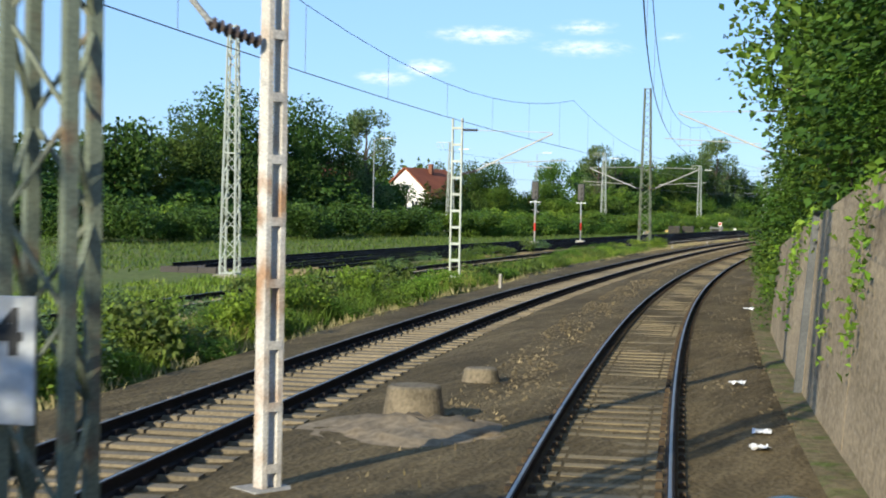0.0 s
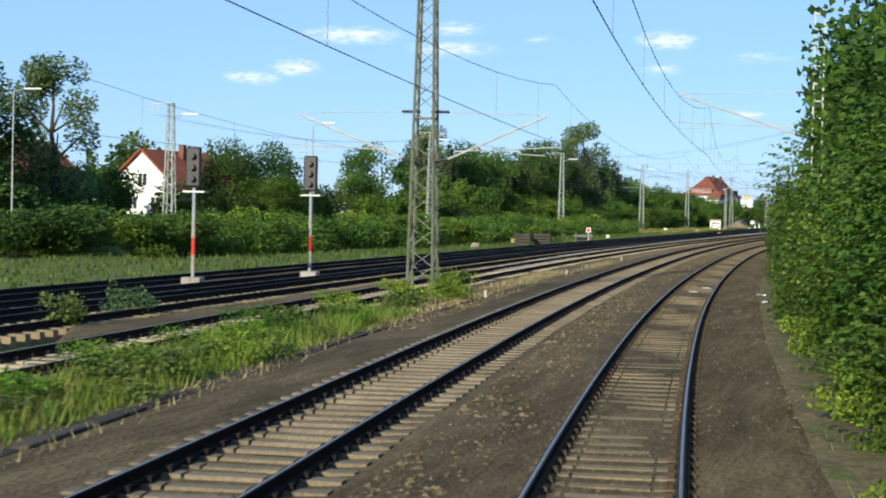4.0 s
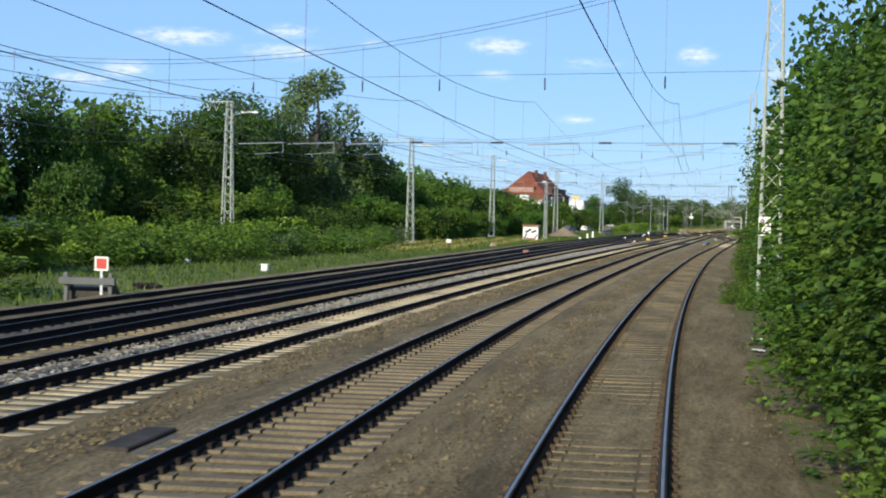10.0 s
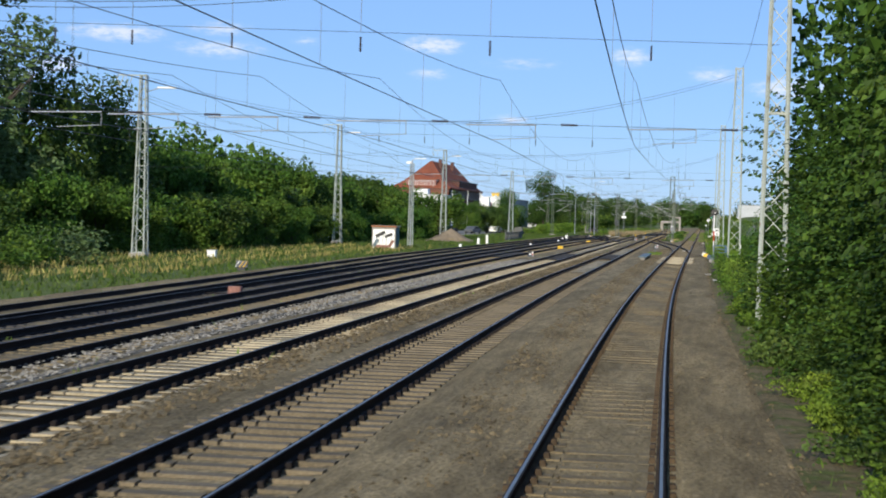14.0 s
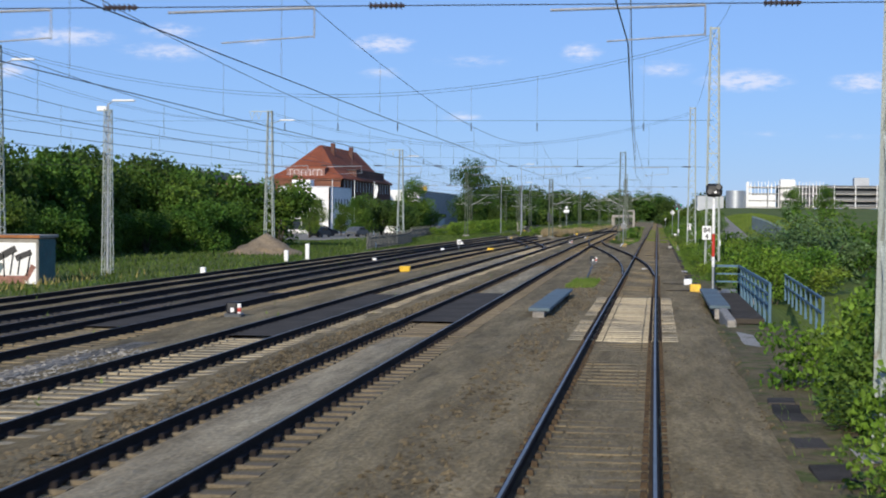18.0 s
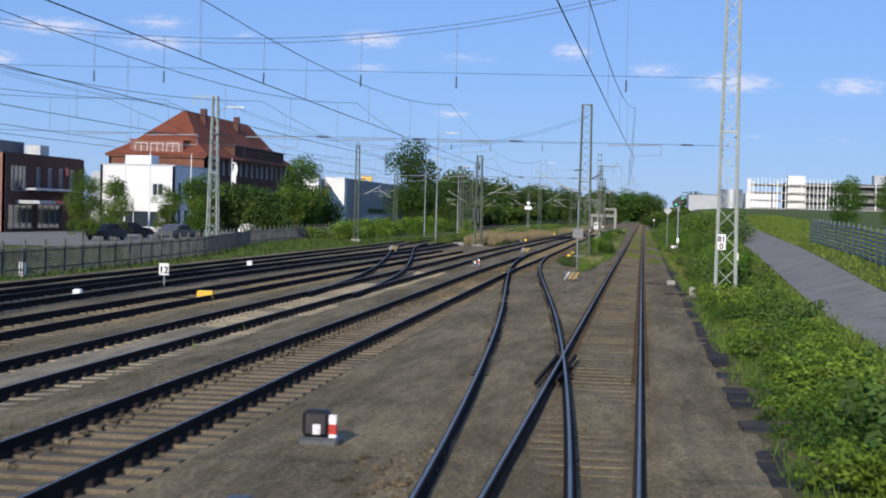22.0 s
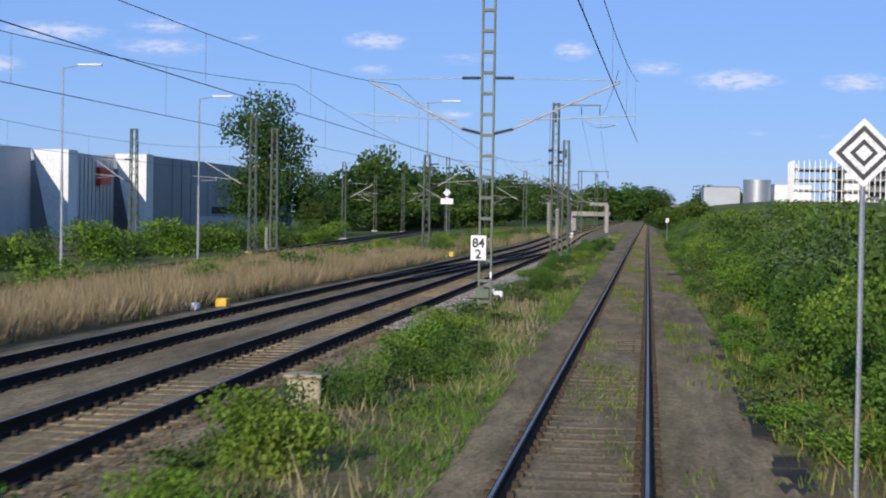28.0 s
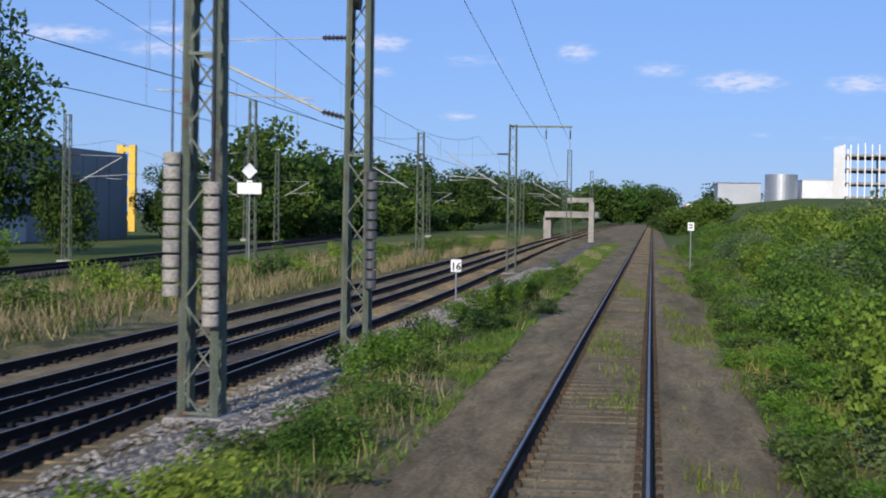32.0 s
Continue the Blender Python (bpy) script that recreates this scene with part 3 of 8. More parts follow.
def ground_z(x, y):
    """The lie of the land: level yard, a bank that rises on the right further on, a road cutting under the bridge."""
    x, y = np.asarray(x, float), np.asarray(y, float)
    up = np.interp(y, [30, 70, 120, 250, 500, 900], [0, 0.6, 1.5, 3.0, 6.5, 8])
    t = np.clip((x - 4.2) / np.interp(y, [60, 140, 400], [7, 8, 20]), 0, 1)
    z = -0.42 + up * t * t * (3 - 2 * t)
    road = np.clip(1 - np.abs(y - 10) / 16, 0, 1) * np.clip((x - 4.6) / 2.5, 0, 1)
    z = z - 2.6 * np.minimum(1, road * 2.2)
    return z


def build_ground():
    g = np.r_[-4000, -2500, -1200, -700, np.arange(-480, -60, 12.0), np.arange(-60, 130, 3.0), np.arange(130, 900, 12.0), 1200, 2000, 4500]
    gx = np.r_[-4000, -2000, -900, -400, np.arange(-200, -40, 10.0), np.arange(-40, 0, 5.0), np.arange(0, 24, 1.0), np.arange(24, 80, 6.0), 100, 140, 200, 400, 900, 2000, 4000]
    X, Y = np.meshgrid(gx, g)
    v = np.stack([X, Y, ground_z(X, Y)], -1).reshape(-1, 3)
    n, k = X.shape
    i = (np.arange(n - 1)[:, None] * k + np.arange(k - 1)).ravel()
    ob = sheet("ground", v, np.stack([i, i + 1, i + k + 1, i + k], 1), M_GROUND, smooth=True)
    tagged(ob, "green and dry meadow ground beside the railway", "ground", kind="structure")


build_ground()


def bed(name, inner, outer, s0, s1, z, material, label, n=30, low=(), fine=0):
    """A ballast bed; low: middles of tracks where the ballast lies lower, so that sleeper ends show."""
    def offs(s):
        wave = 0.05 * np.sin(s * 0.83) + 0.06 * np.sin(s * 0.31 + 1.0)
        a, b = ease(s, inner) + wave, ease(s, outer) - wave
        near = [0.2 * i for i in range(fine + 1)]
        last = near[-1] if fine else 0.0
        d = np.stack([a - q for q in near[:-1]] + [(a - last) + (b - a + last) * i / n for i in range(n + 1)])
        zz = z + 0.009 * np.sin(s * 0.7 + d * 2.1) + 0.006 * np.sin(s * 1.9 - d * 3.3)
        for mid, depth, wide in low:
            zz = zz - depth * np.exp(-((d - ease(s, mid)) / wide) ** 6)
        zz[0] -= 0.05 if fine else 0.35
        zz[-1] -= 0.35
        return d, zz
    return tagged(strip(name, offs, s0, s1, 1.5, material, smooth=True), label, "ground", kind="structure")


OUR = [(-460, 0.0), (1200, 0.0)]
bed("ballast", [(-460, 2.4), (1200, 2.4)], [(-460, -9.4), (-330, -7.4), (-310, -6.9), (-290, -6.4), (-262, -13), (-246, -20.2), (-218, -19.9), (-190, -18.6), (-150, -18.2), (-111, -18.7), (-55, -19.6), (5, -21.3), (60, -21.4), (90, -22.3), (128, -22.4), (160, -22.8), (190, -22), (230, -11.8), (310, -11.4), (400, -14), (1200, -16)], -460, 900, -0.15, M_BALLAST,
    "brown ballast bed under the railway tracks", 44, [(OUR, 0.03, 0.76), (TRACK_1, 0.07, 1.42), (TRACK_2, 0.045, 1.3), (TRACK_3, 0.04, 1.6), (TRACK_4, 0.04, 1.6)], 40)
bed("verge", [(-460, 4.8), (1200, 4.8)], [(-460, 1.9), (1200, 1.9)], -460, 3, -0.158, M_VERGE, "dry brown earth verge beside the ballast", 6)
bed("verge", [(-460, 3.6), (1200, 3.6)], [(-460, 1.95), (1200, 1.95)], 26, 186, -0.158, M_VERGE, "weedy brown verge beside the ballast", 6)
bed("verge", [(-460, 3.6), (1200, 3.6)], [(-460, 2.2), (1200, 2.2)], 186, 420, -0.164, M_TURF, "green grassy verge beside the ballast", 6)
bed("grey_ballast", [(-225, -10.2), (-146, -9.6), (-111, -9.2), (-30, -9.9), (30, -10.0), (60, -10.4)], [(-225, -10.9), (-146, -10.0), (-111, -9.4), (-30, -11.0), (30, -11.0), (60, -11.0)], -225, -6, -0.13, M_BALLAST_GREY, "fresh grey ballast between the tracks", 4)

bed("sand_fill", [(-3.4, 1.28), (17.2, 1.28)], [(-3.4, -1.28), (17.2, -1.28)], -3.4, 17.2, -0.167, M_SAND, "sandy fill between the sleepers on the bridge", 10)
for mid, s0, s1 in ((TRACK_1, -30, -2.5), (TRACK_1, 18.2, 52), (TRACK_2, 16.2, 78)):
    bed("sand_fill", [(a, b + 0.66) for a, b in mid], [(a, b - 0.66) for a, b in mid], s0, s1, -0.15, M_SAND, "pale sandy fill between the rails", 6)
bed("dry_bank", [(186, -12.6), (230, -11.9), (440, -12.2)], [(186, -14.6), (230, -18.5), (440, -24)], 186, 440, -0.1, M_STRAW, "low bank of dry yellow grass", 8)
bed("turf", [(126, -2.5), (134, -1.9), (142, -1.35), (190, -1.6), (252, -1.95), (290, -2.3), (420, -2.5)], [(126, -2.6), (140, -2.95), (150, -3.3), (188, -4.6), (215, -4.4), (245, -4.1), (281, -3.8), (420, -4.6)], 126, 420, -0.145, M_TURF, "grassy strip between the tracks", 8)


bed("grey_ballast", [(200, -4.7), (235, -4.1), (281, -3.9), (420, -4.6)], [(200, -5.5), (235, -5.65), (420, -5.9)], 205, 420, -0.125, M_BALLAST_GREY, "grey ballast shoulder beside the second track", 4)


def path_mid(y):
    """Middle of the path on the bank."""
    return 7.6 + np.clip((np.asarray(y, float) - 90) / 240, 0, 1) * 7.5


# ---------------------------------------------------------------- tracks
GAUGE = 0.7525


def rail_strip(parent, mid, side, s0, s1, step=2.0, z=0.0, foot=None, top=None):
    """One rail: dark web and head, the foot as a part of its own (dusty or dark), the worn running band on top."""
    web = [(-0.012, -0.145), (-0.012, -0.045), (-0.035, -0.03), (-0.035, -0.004), (0.035, -0.004), (0.035, -0.03), (0.012, -0.045), (0.012, -0.145)]
    base = [(-0.07, -0.19), (-0.07, -0.15), (-0.013, -0.132), (0.013, -0.132), (0.07, -0.15), (0.07, -0.19)]
    band = [(-0.024, -0.003), (-0.016, 0.0), (0.008, 0.0), (0.014, -0.003)]

    def along(prof):
        def offs(s):
            m = ease(s, mid) + side * GAUGE
            return np.stack([m + p[0] for p in prof]), np.stack([np.full_like(s, z + p[1]) for p in prof])
        return offs
    r = strip("rail", along(web), s0, s1, step, M_RAIL, parent, closed=True)
    strip("rail_foot", along(base), s0, s1, step, foot or M_RAIL, r)
    strip("rail_head", along(band), s0, s1, step, top or M_RAILTOP, r)
    return r


def sleeper_arrays(kind="concrete"):
    """One sleeper with its four rail clips, along x: vertices and quads."""
    V, F = [], []

    def blk(x0, x1, y0, y1, z0, z1, taper=0.0):
        b = len(V)
        t = taper
        V.extend([(x0, y0, z0), (x1, y0, z0), (x1, y1, z0), (x0, y1, z0), (x0 + t, y0 + t, z1), (x1 - t, y0 + t, z1), (x1 - t, y1 - t, z1), (x0 + t, y1 - t, z1)])
        F.extend([(b + 4, b + 5, b + 6, b + 7), (b, b + 1, b + 5, b + 4), (b + 1, b + 2, b + 6, b + 5), (b + 2, b + 3, b + 7, b + 6), (b + 3, b, b + 4, b + 7)])
    blk(-1.3, -0.45, -0.14, 0.14, -0.45, -0.165, 0.02)
    blk(-0.45, 0.45, -0.13, 0.13, -0.45, -0.17, 0.02)
    blk(0.45, 1.3, -0.14, 0.14, -0.45, -0.165, 0.02)
    nb = len(F)
    for c in (-GAUGE, GAUGE):
        for o in (-0.12, 0.12):
            blk(c + o - 0.045, c + o + 0.045, -0.07, 0.07, -0.175, -0.095, 0.014)
    return np.array(V), np.array(F), nb


SV, SF, SNB = sleeper_arrays()


def sleeper_mesh(name, mat, clip=None):
    me = bpy.data.meshes.new(name)
    me.from_pydata([tuple(v) for v in SV], [], [tuple(int(i) for i in f) for f in SF])
    me.materials.append(mat)
    me.materials.append(clip or M_RAIL)
    for i, p in enumerate(me.polygons):
        p.material_index = 1 if i >= SNB else 0
    return me


ME_SLEEPER = sleeper_mesh("sleeper", M_SLEEPER, M_RAILFOOT)
ME_SLEEPER_TAN = sleeper_mesh("sleeper_tan", M_SLEEPER_TAN)
ME_SLEEPER_PALE = sleeper_mesh("sleeper_pale", M_SLEEPER_PALE)
ME_SLEEPER_BURIED = sleeper_mesh("sleeper_buried", M_BALLAST)
ME_SLEEPER_WOOD = sleeper_mesh("sleeper_wood", M_WOOD_DARK)


def sleepers(track, mid, s0, s1, single=(), pale=(), pitch=0.63, me=None, bare=(), clips=True, pale_me=None):
    """Sleepers along a track: those inside the stretch `single` are pieces of their own, the rest one joined part."""
    me = me or ME_SLEEPER
    pale_me = pale_me or ME_SLEEPER_PALE
    rnd = random.Random(int(s0 * 7 + s1))
    joined = {}
    count = 0
    sunk = lambda k: 0.03 if k is ME_SLEEPER_PALE and mid is OUR else -0.035 if k is ME_SLEEPER_BURIED else 0.0
    for s in np.arange(s0, s1, pitch):
        if any(a <= s <= b for a, b in bare):
            continue
        use = pale_me if any(a <= s <= b for a, b in pale) else me
        d = float(ease(s, mid))
        slope = math.degrees(math.atan(float(ease(s + 1, mid)) - d))
        x, y = line(s, d)
        m = pose(float(x), float(y), rnd.uniform(-0.012, 0.006) + sunk(use), 0, 0, turn_at(s) - slope + rnd.uniform(-0.5, 0.5))
        if any(a <= s <= b for a, b in single) and count < 300:
            o = new("sleeper", use)
            o.parent = track
            o.matrix_basis = m
            count += 1
        else:
            joined.setdefault(use.name, (use, []))[1].append(np.array(m))
    for use, ms in joined.values():
        ms = np.array(ms)
        sv, sf = (SV, SF) if clips else (SV[:24], SF[:SNB])
        v = np.einsum("nij,kj->nki", ms[:, :3, :3], sv) + ms[:, None, :3, 3]
        f = sf[None] + (np.arange(len(ms)) * len(sv))[:, None, None]
        o = sheet("sleeper", v.reshape(-1, 3), f.reshape(-1, 4), use.materials[0], track)
        o["kind"] = "stuff"
        o.data.materials.append(use.materials[1])
        idx = np.tile((np.arange(len(sf)) >= SNB).astype(np.int32), len(ms))
        o.data.polygons.foreach_set("material_index", idx)


def track(name, mid, s0, s1, label, single=(), pale=(), me=None, step=2.0, bare=(), clips=True, pale_me=None, foot=None, top=None):
    t = thing(name, 0, 0, 0, 0, label, "railway track", "railway tracks", "structure")
    rail_strip(t, mid, -1, s0, s1, step, 0.0, foot, top)
    rail_strip(t, mid, 1, s0, s1, step, 0.0, foot, top)
    sleepers(t, mid, s0, s1, single, pale, me=me, bare=bare, clips=clips, pale_me=pale_me)
    return t


track("railway_track", OUR, -420, 900, "worn railway track on brown concrete sleepers", single=[(-350, -225), (-12, 50)], pale=[(-3, 17)], bare=[(38, 68)], foot=M_RAILFOOT)
track("railway_track", TRACK_1, -440, 900, "railway track with pale worn concrete sleepers", single=[(-350, -180), (0, 30)], pale=[(-440, 92)], pale_me=ME_SLEEPER_TAN, me=ME_SLEEPER_BURIED)
track("railway_track", TRACK_2, -420, 900, "sunlit railway track with pale sleepers", single=[(-230, -50)], pale=[(-420, 118)], me=ME_SLEEPER_BURIED)
track("railway_track", TRACK_3, -300, 156, "railway track in the yard", clips=False, top=M_RAILTOP_DULL)
track("railway_track", TRACK_4, -300, 300, "dark railway track in the yard", me=ME_SLEEPER_WOOD, clips=False, top=M_RAILTOP_DULL)
track("railway_track", TRACK_5, -300, 480, "dark railway track beside the meadow", me=ME_SLEEPER_WOOD, clips=False, top=M_RAILTOP_DULL)

# the turnout: a branch leaves our track to the left and joins its neighbour
BRANCH = [(20, 0.05), (36, 0.02), (44, -0.12), (50.5, -0.34), (57, -0.6), (63.5, -0.93), (70, -1.31), (76.5, -1.74), (86, -2.4), (98, -3.25), (108, -4.2), (120, -5.1), (132, -5.85), (150, -6.45), (170, -6.55)]
t_branch = thing("turnout", 0, 0, 0, 0, "railway turnout branching from our track to its neighbour", "railway turnout", "railway tracks", "structure")
rail_strip(t_branch, BRANCH, -1, 36, 150, 1.0, 0.002)
rail_strip(t_branch, BRANCH, 1, 36, 150, 1.0, 0.002)
sleepers(t_branch, BRANCH, 69, 128, [(69, 128)], me=ME_SLEEPER_BURIED)


def long_timbers():
    """Long bearers under the turnout, each a piece of its own."""
    me = bpy.data.meshes.new("bearer")
    bm = B()
    box(bm, 0, 0, -0.36, 1, 0.26, 0.185)
    bm.to_mesh(me)
    bm.free()
    me.materials.append(M_SLEEPER)
    for s in np.arange(38, 68, 0.63):
        d = float(ease(s, BRANCH))
        x, y = line(s, d / 2)
        o = new("bearer", me)
        o.parent = t_branch
        o.matrix_basis = pose(float(x), float(y), 0) @ Matrix.Diagonal((2.6 - d, 1, 1, 1))


long_timbers()
bm = B()
for a, b in (((-0.66, 67.5), (-0.55, 72.5)), ((-0.98, 67.0), (-0.9, 72.5))):
    bar(bm, (a[0] + 0.06, a[1], -0.05), (b[0] + 0.06, b[1], -0.05), 0.05, 0.06)
part("frog", bm, M_RAIL, t_branch)
CROSS = [(88, -9.0), (100, -9.4), (112, -10.6), (126, -12.4), (140, -14.3), (156, -16.6), (170, -18.6), (184, -19.4)]
t_cross = thing("turnout", 0, 0, 0, 0, "dark crossover track between the yard tracks", "railway turnout", "railway tracks", "structure")
rail_strip(t_cross, CROSS, -1, 92, 182, 1.5, 0.002)
rail_strip(t_cross, CROSS, 1, 92, 182, 1.5, 0.002)
sleepers(t_cross, CROSS, 104, 176, me=ME_SLEEPER_WOOD)

CROSS_2 = [(226, -9.97), (234, -9.9), (246, -9.25), (258, -8.4), (269, -7.66), (280, -7.2), (292, -7.04), (300, -7.0)]
t_cross2 = thing("turnout", 0, 0, 0, 0, "crossover between the two main tracks", "railway turnout", "railway tracks", "structure")
rail_strip(t_cross2, CROSS_2, -1, 232, 294, 1.0, 0.002)
rail_strip(t_cross2, CROSS_2, 1, 232, 294, 1.0, 0.002)
sleepers(t_cross2, CROSS_2, 240, 284, me=ME_SLEEPER_WOOD)

# ---------------------------------------------------------------- vegetation


def leaf_cards(rng, pts, size, up=0.35, wide=0.62):
    """A diamond leaf at each point, turned at random: vertices and quads."""
    n = len(pts)
    a = rng.normal(size=(n, 3))
    a[:, 2] = a[:, 2] * 0.7 - 0.15
    a /= np.linalg.norm(a, axis=1, keepdims=True)
    nor = rng.normal(size=(n, 3)) + [0, 0, up]
    b = np.cross(nor, a)
    b /= np.linalg.norm(b, axis=1, keepdims=True) + 1e-9
    s = size * rng.uniform(0.6, 1.3, (n, 1))
    p = np.asarray(pts)
    c = np.cross(a, b) * s * 0.18
    v = np.stack([p - a * s * 0.5, p + b * s * wide * 0.5 + c, p + a * s * 0.5, p - b * s * wide * 0.5 + c], 1)
    return v.reshape(-1, 3), (np.arange(n)[:, None] * 4 + np.arange(4)).astype(np.int32)


def lobed_leaves(rng, pts, size, out):
    """Broad leaves lying in tiers, tips drooping outward: vertices and quads."""
    n = len(pts)
    p = np.asarray(pts)
    a = p - out
    a[:, 2] = 0
    a /= np.linalg.norm(a, axis=1, keepdims=True) + 1e-6
    a = a + rng.normal(size=(n, 3)) * 0.55
    a[:, 2] = -0.35 + rng.normal(size=n) * 0.25
    a /= np.linalg.norm(a, axis=1, keepdims=True)
    nor = rng.normal(size=(n, 3)) * 0.38 + [0, 0, 1.0]
    b = np.cross(nor, a)
    b /= np.linalg.norm(b, axis=1, keepdims=True) + 1e-9
    s = size * rng.uniform(0.6, 1.35, (n, 1))
    u = np.cross(a, b) * s * 0.14
    v = np.stack([p - a * s * 0.42, p + b * s * 0.46 + u, p + a * s * 0.58, p - b * s * 0.46 + u], 1)
    return v.reshape(-1, 3), (np.arange(n)[:, None] * 4 + np.arange(4)).astype(np.int32)


def lobes_points(rng, lobes, n, shell=0.55):
    """Points near the surfaces of a union of ellipsoid lobes (x, y, z, rx, ry, rz)."""
    lobes = np.asarray(lobes, float)
    w = lobes[:, 3] * lobes[:, 4] + lobes[:, 4] * lobes[:, 5]
    k = rng.choice(len(lobes), n, p=w / w.sum())
    u = rng.normal(size=(n, 3))
    u /= np.linalg.norm(u, axis=1, keepdims=True)
    r = 1 - shell * rng.random((n, 1)) ** 2.0
    r = r * rng.uniform(0.86, 1.12, (n, 1))
    return lobes[k, :3] + u * r * lobes[k, 3:]


def crown_lobes(rng, h, w, kind):
    L = []
    if kind == "round":
        for _ in range(34):
            z = rng.uniform(0.2, 0.92)
            rad = w * 0.5 * math.sqrt(max(0.05, 1 - ((z - 0.52) / 0.5) ** 2)) * 0.78
            a = rng.uniform(0, 6.28)
            q = rng.uniform(0.35, 1.0)
            r = w * rng.uniform(0.13, 0.24)
            L.append((math.cos(a) * rad * q, math.sin(a) * rad * q, z * h, r, r, r * rng.uniform(0.7, 1.0)))
    elif kind == "tall":
        for _ in range(26):
            z = rng.uniform(0.25, 0.97)
            rad = w * 0.42 * (0.55 + 0.45 * math.sin(math.pi * min(1, z * 1.02)))
            a = rng.uniform(0, 6.28)
            q = rng.uniform(0.3, 1.0)
            r = w * rng.uniform(0.1, 0.19)
            L.append((math.cos(a) * rad * q, math.sin(a) * rad * q, z * h, r, r, r * 1.2))
    elif kind == "conifer":
        for i in range(30):
            z = 0.1 + 0.88 * i / 30
            rad = w * 0.5 * (1 - z) ** 0.85
            a = i * 2.4
            r = max(0.15, rad * 0.55)
            L.append((math.cos(a) * rad * 0.5, math.sin(a) * rad * 0.5, z * h, r, r, h * 0.035))
    else:  # bush
        for _ in range(16):
            a = rng.uniform(0, 6.28)
            q = math.sqrt(rng.random()) * 0.36 * w
            r = w * rng.uniform(0.13, 0.24)
            z = h * rng.uniform(0.1, 0.78)
            L.append((math.cos(a) * q, math.sin(a) * q, z, r, r, h * rng.uniform(0.14, 0.26)))
    return L


def trunk_mesh(rng, h, w, kind, mat, parent):
    bm = B()
    r = 0.018 * h + 0.05
    top = h * (0.9 if kind in ("tall", "conifer") else 0.6)
    pts = [Vector((rng.normal() * 0.02 * i * h / 6, rng.normal() * 0.02 * i * h / 6, top * i / 6)) for i in range(7)]
    for i in range(6):
        rod(bm, pts[i], pts[i + 1], r * (1 - i / 7.5), r * (1 - (i + 1) / 7.5), 7)
    for i in range(7):
        a, z = rng.uniform(0, 6.28), rng.uniform(0.3, 0.8)
        p = pts[min(5, int(z * 6))]
        q = p + Vector((math.cos(a) * w * 0.32, math.sin(a) * w * 0.32, h * rng.uniform(0.08, 0.2)))
        rod(bm, p, q, r * 0.35, r * 0.12, 5)
    return part("trunk", bm, mat, parent)


TREES = {}


def tree_kind(kind, h, w, up, size, n, seed, mat, name="tree", label="", category="tree"):
    """The first of a kind of tree, well away below ground level is never left: it is moved to its first place by plant()."""
    rng = np.random.default_rng(seed)
    t = thing(name, 0, 0, 0, 0, label, category)
    if kind != "bush":
        trunk_mesh(rng, h, w, kind, M_BARK, t)
    elif h > 2:
        bm = B()
        for k in range(5):
            a, q = k * 1.26 + rng.uniform(0, 0.6), w * rng.uniform(0.08, 0.25)
            rod(bm, (0.12 * math.cos(a), 0.12 * math.sin(a), -0.3), (q * math.cos(a), q * math.sin(a), h * rng.uniform(0.45, 0.7)), 0.012 * h, 0.004 * h, 5)
        part("trunk", bm, M_BARK, t)
    pts = lobes_points(rng, crown_lobes(rng, h, w, kind), n)
    pts = pts[pts[:, 2] > 0.05]
    if up > 1:
        tier = np.round(pts[:, 2] / 0.42 + 0.6 * np.sin(pts[:, 0] * 0.9 + pts[:, 1] * 1.3)) * 0.42
        pts[:, 2] += (tier - 0.25 * np.sin(pts[:, 0] * 0.9 + pts[:, 1] * 1.3) - pts[:, 2]) * 0.6
        v, f = lobed_leaves(rng, pts, size, np.array([0, 0, 0.5 * h]))
    else:
        v, f = leaf_cards(rng, pts, size, up or 0.35, 0.8 if up else 0.62)
    sheet("crown" if kind != "bush" else "foliage", v, f, mat, t)
    t["used"] = 0
    return t


def plant(t, x, y, h=1.0, w=None, turn=0.0, z=-0.42, label=""):
    """Puts the kind t at x, y with its size scaled by h (height) and w (width)."""
    w = h if w is None else w
    o = t if not t["used"] else copy_thing(t, Matrix.Identity(4))
    t["used"] = 1
    o.location, o.rotation_euler, o.scale = (x, y, z), (0, 0, radians(turn)), (w, w, h)
    if label:
        o["label"] = label
    return o

T_ROUND = tree_kind("round", 13, 11, 0, 0.4, 9000, 11, M_LEAF_DARK, "tree", "broad dark green deciduous tree behind the tracks")
T_ROUND2 = tree_kind("round", 12, 9, 0, 0.37, 7600, 12, M_LEAF, "tree", "round mid-green deciduous tree in the tree belt")
T_LOW = tree_kind("bush", 7, 8, 0, 0.37, 4700, 21, M_LEAF, "tree", "low dense deciduous tree with leaves to the ground")
T_LOW2 = tree_kind("bush", 7, 8, 0, 0.37, 4700, 22, M_LEAF_DARK, "tree", "low dark deciduous tree with leaves to the ground")
T_TALL = tree_kind("tall", 16, 8, 0, 0.36, 7000, 13, M_LEAF_GREY, "tree", "tall grey-green poplar with airy crown")
T_CON = tree_kind("conifer", 12, 5, 0, 0.45, 2200, 14, M_LEAF_DARK, "tree", "dark green pointed conifer")
T_HEDGE = tree_kind("bush", 7, 6, 1.3, 0.145, 8200, 17, M_LEAF_HEDGE, "tree", "dense leafy young tree overhanging the trackside")
T_HEDGE2 = tree_kind("bush", 7, 6, 1.3, 0.14, 8200, 18, M_LEAF, "tree", "bright leafy young tree overhanging the trackside")
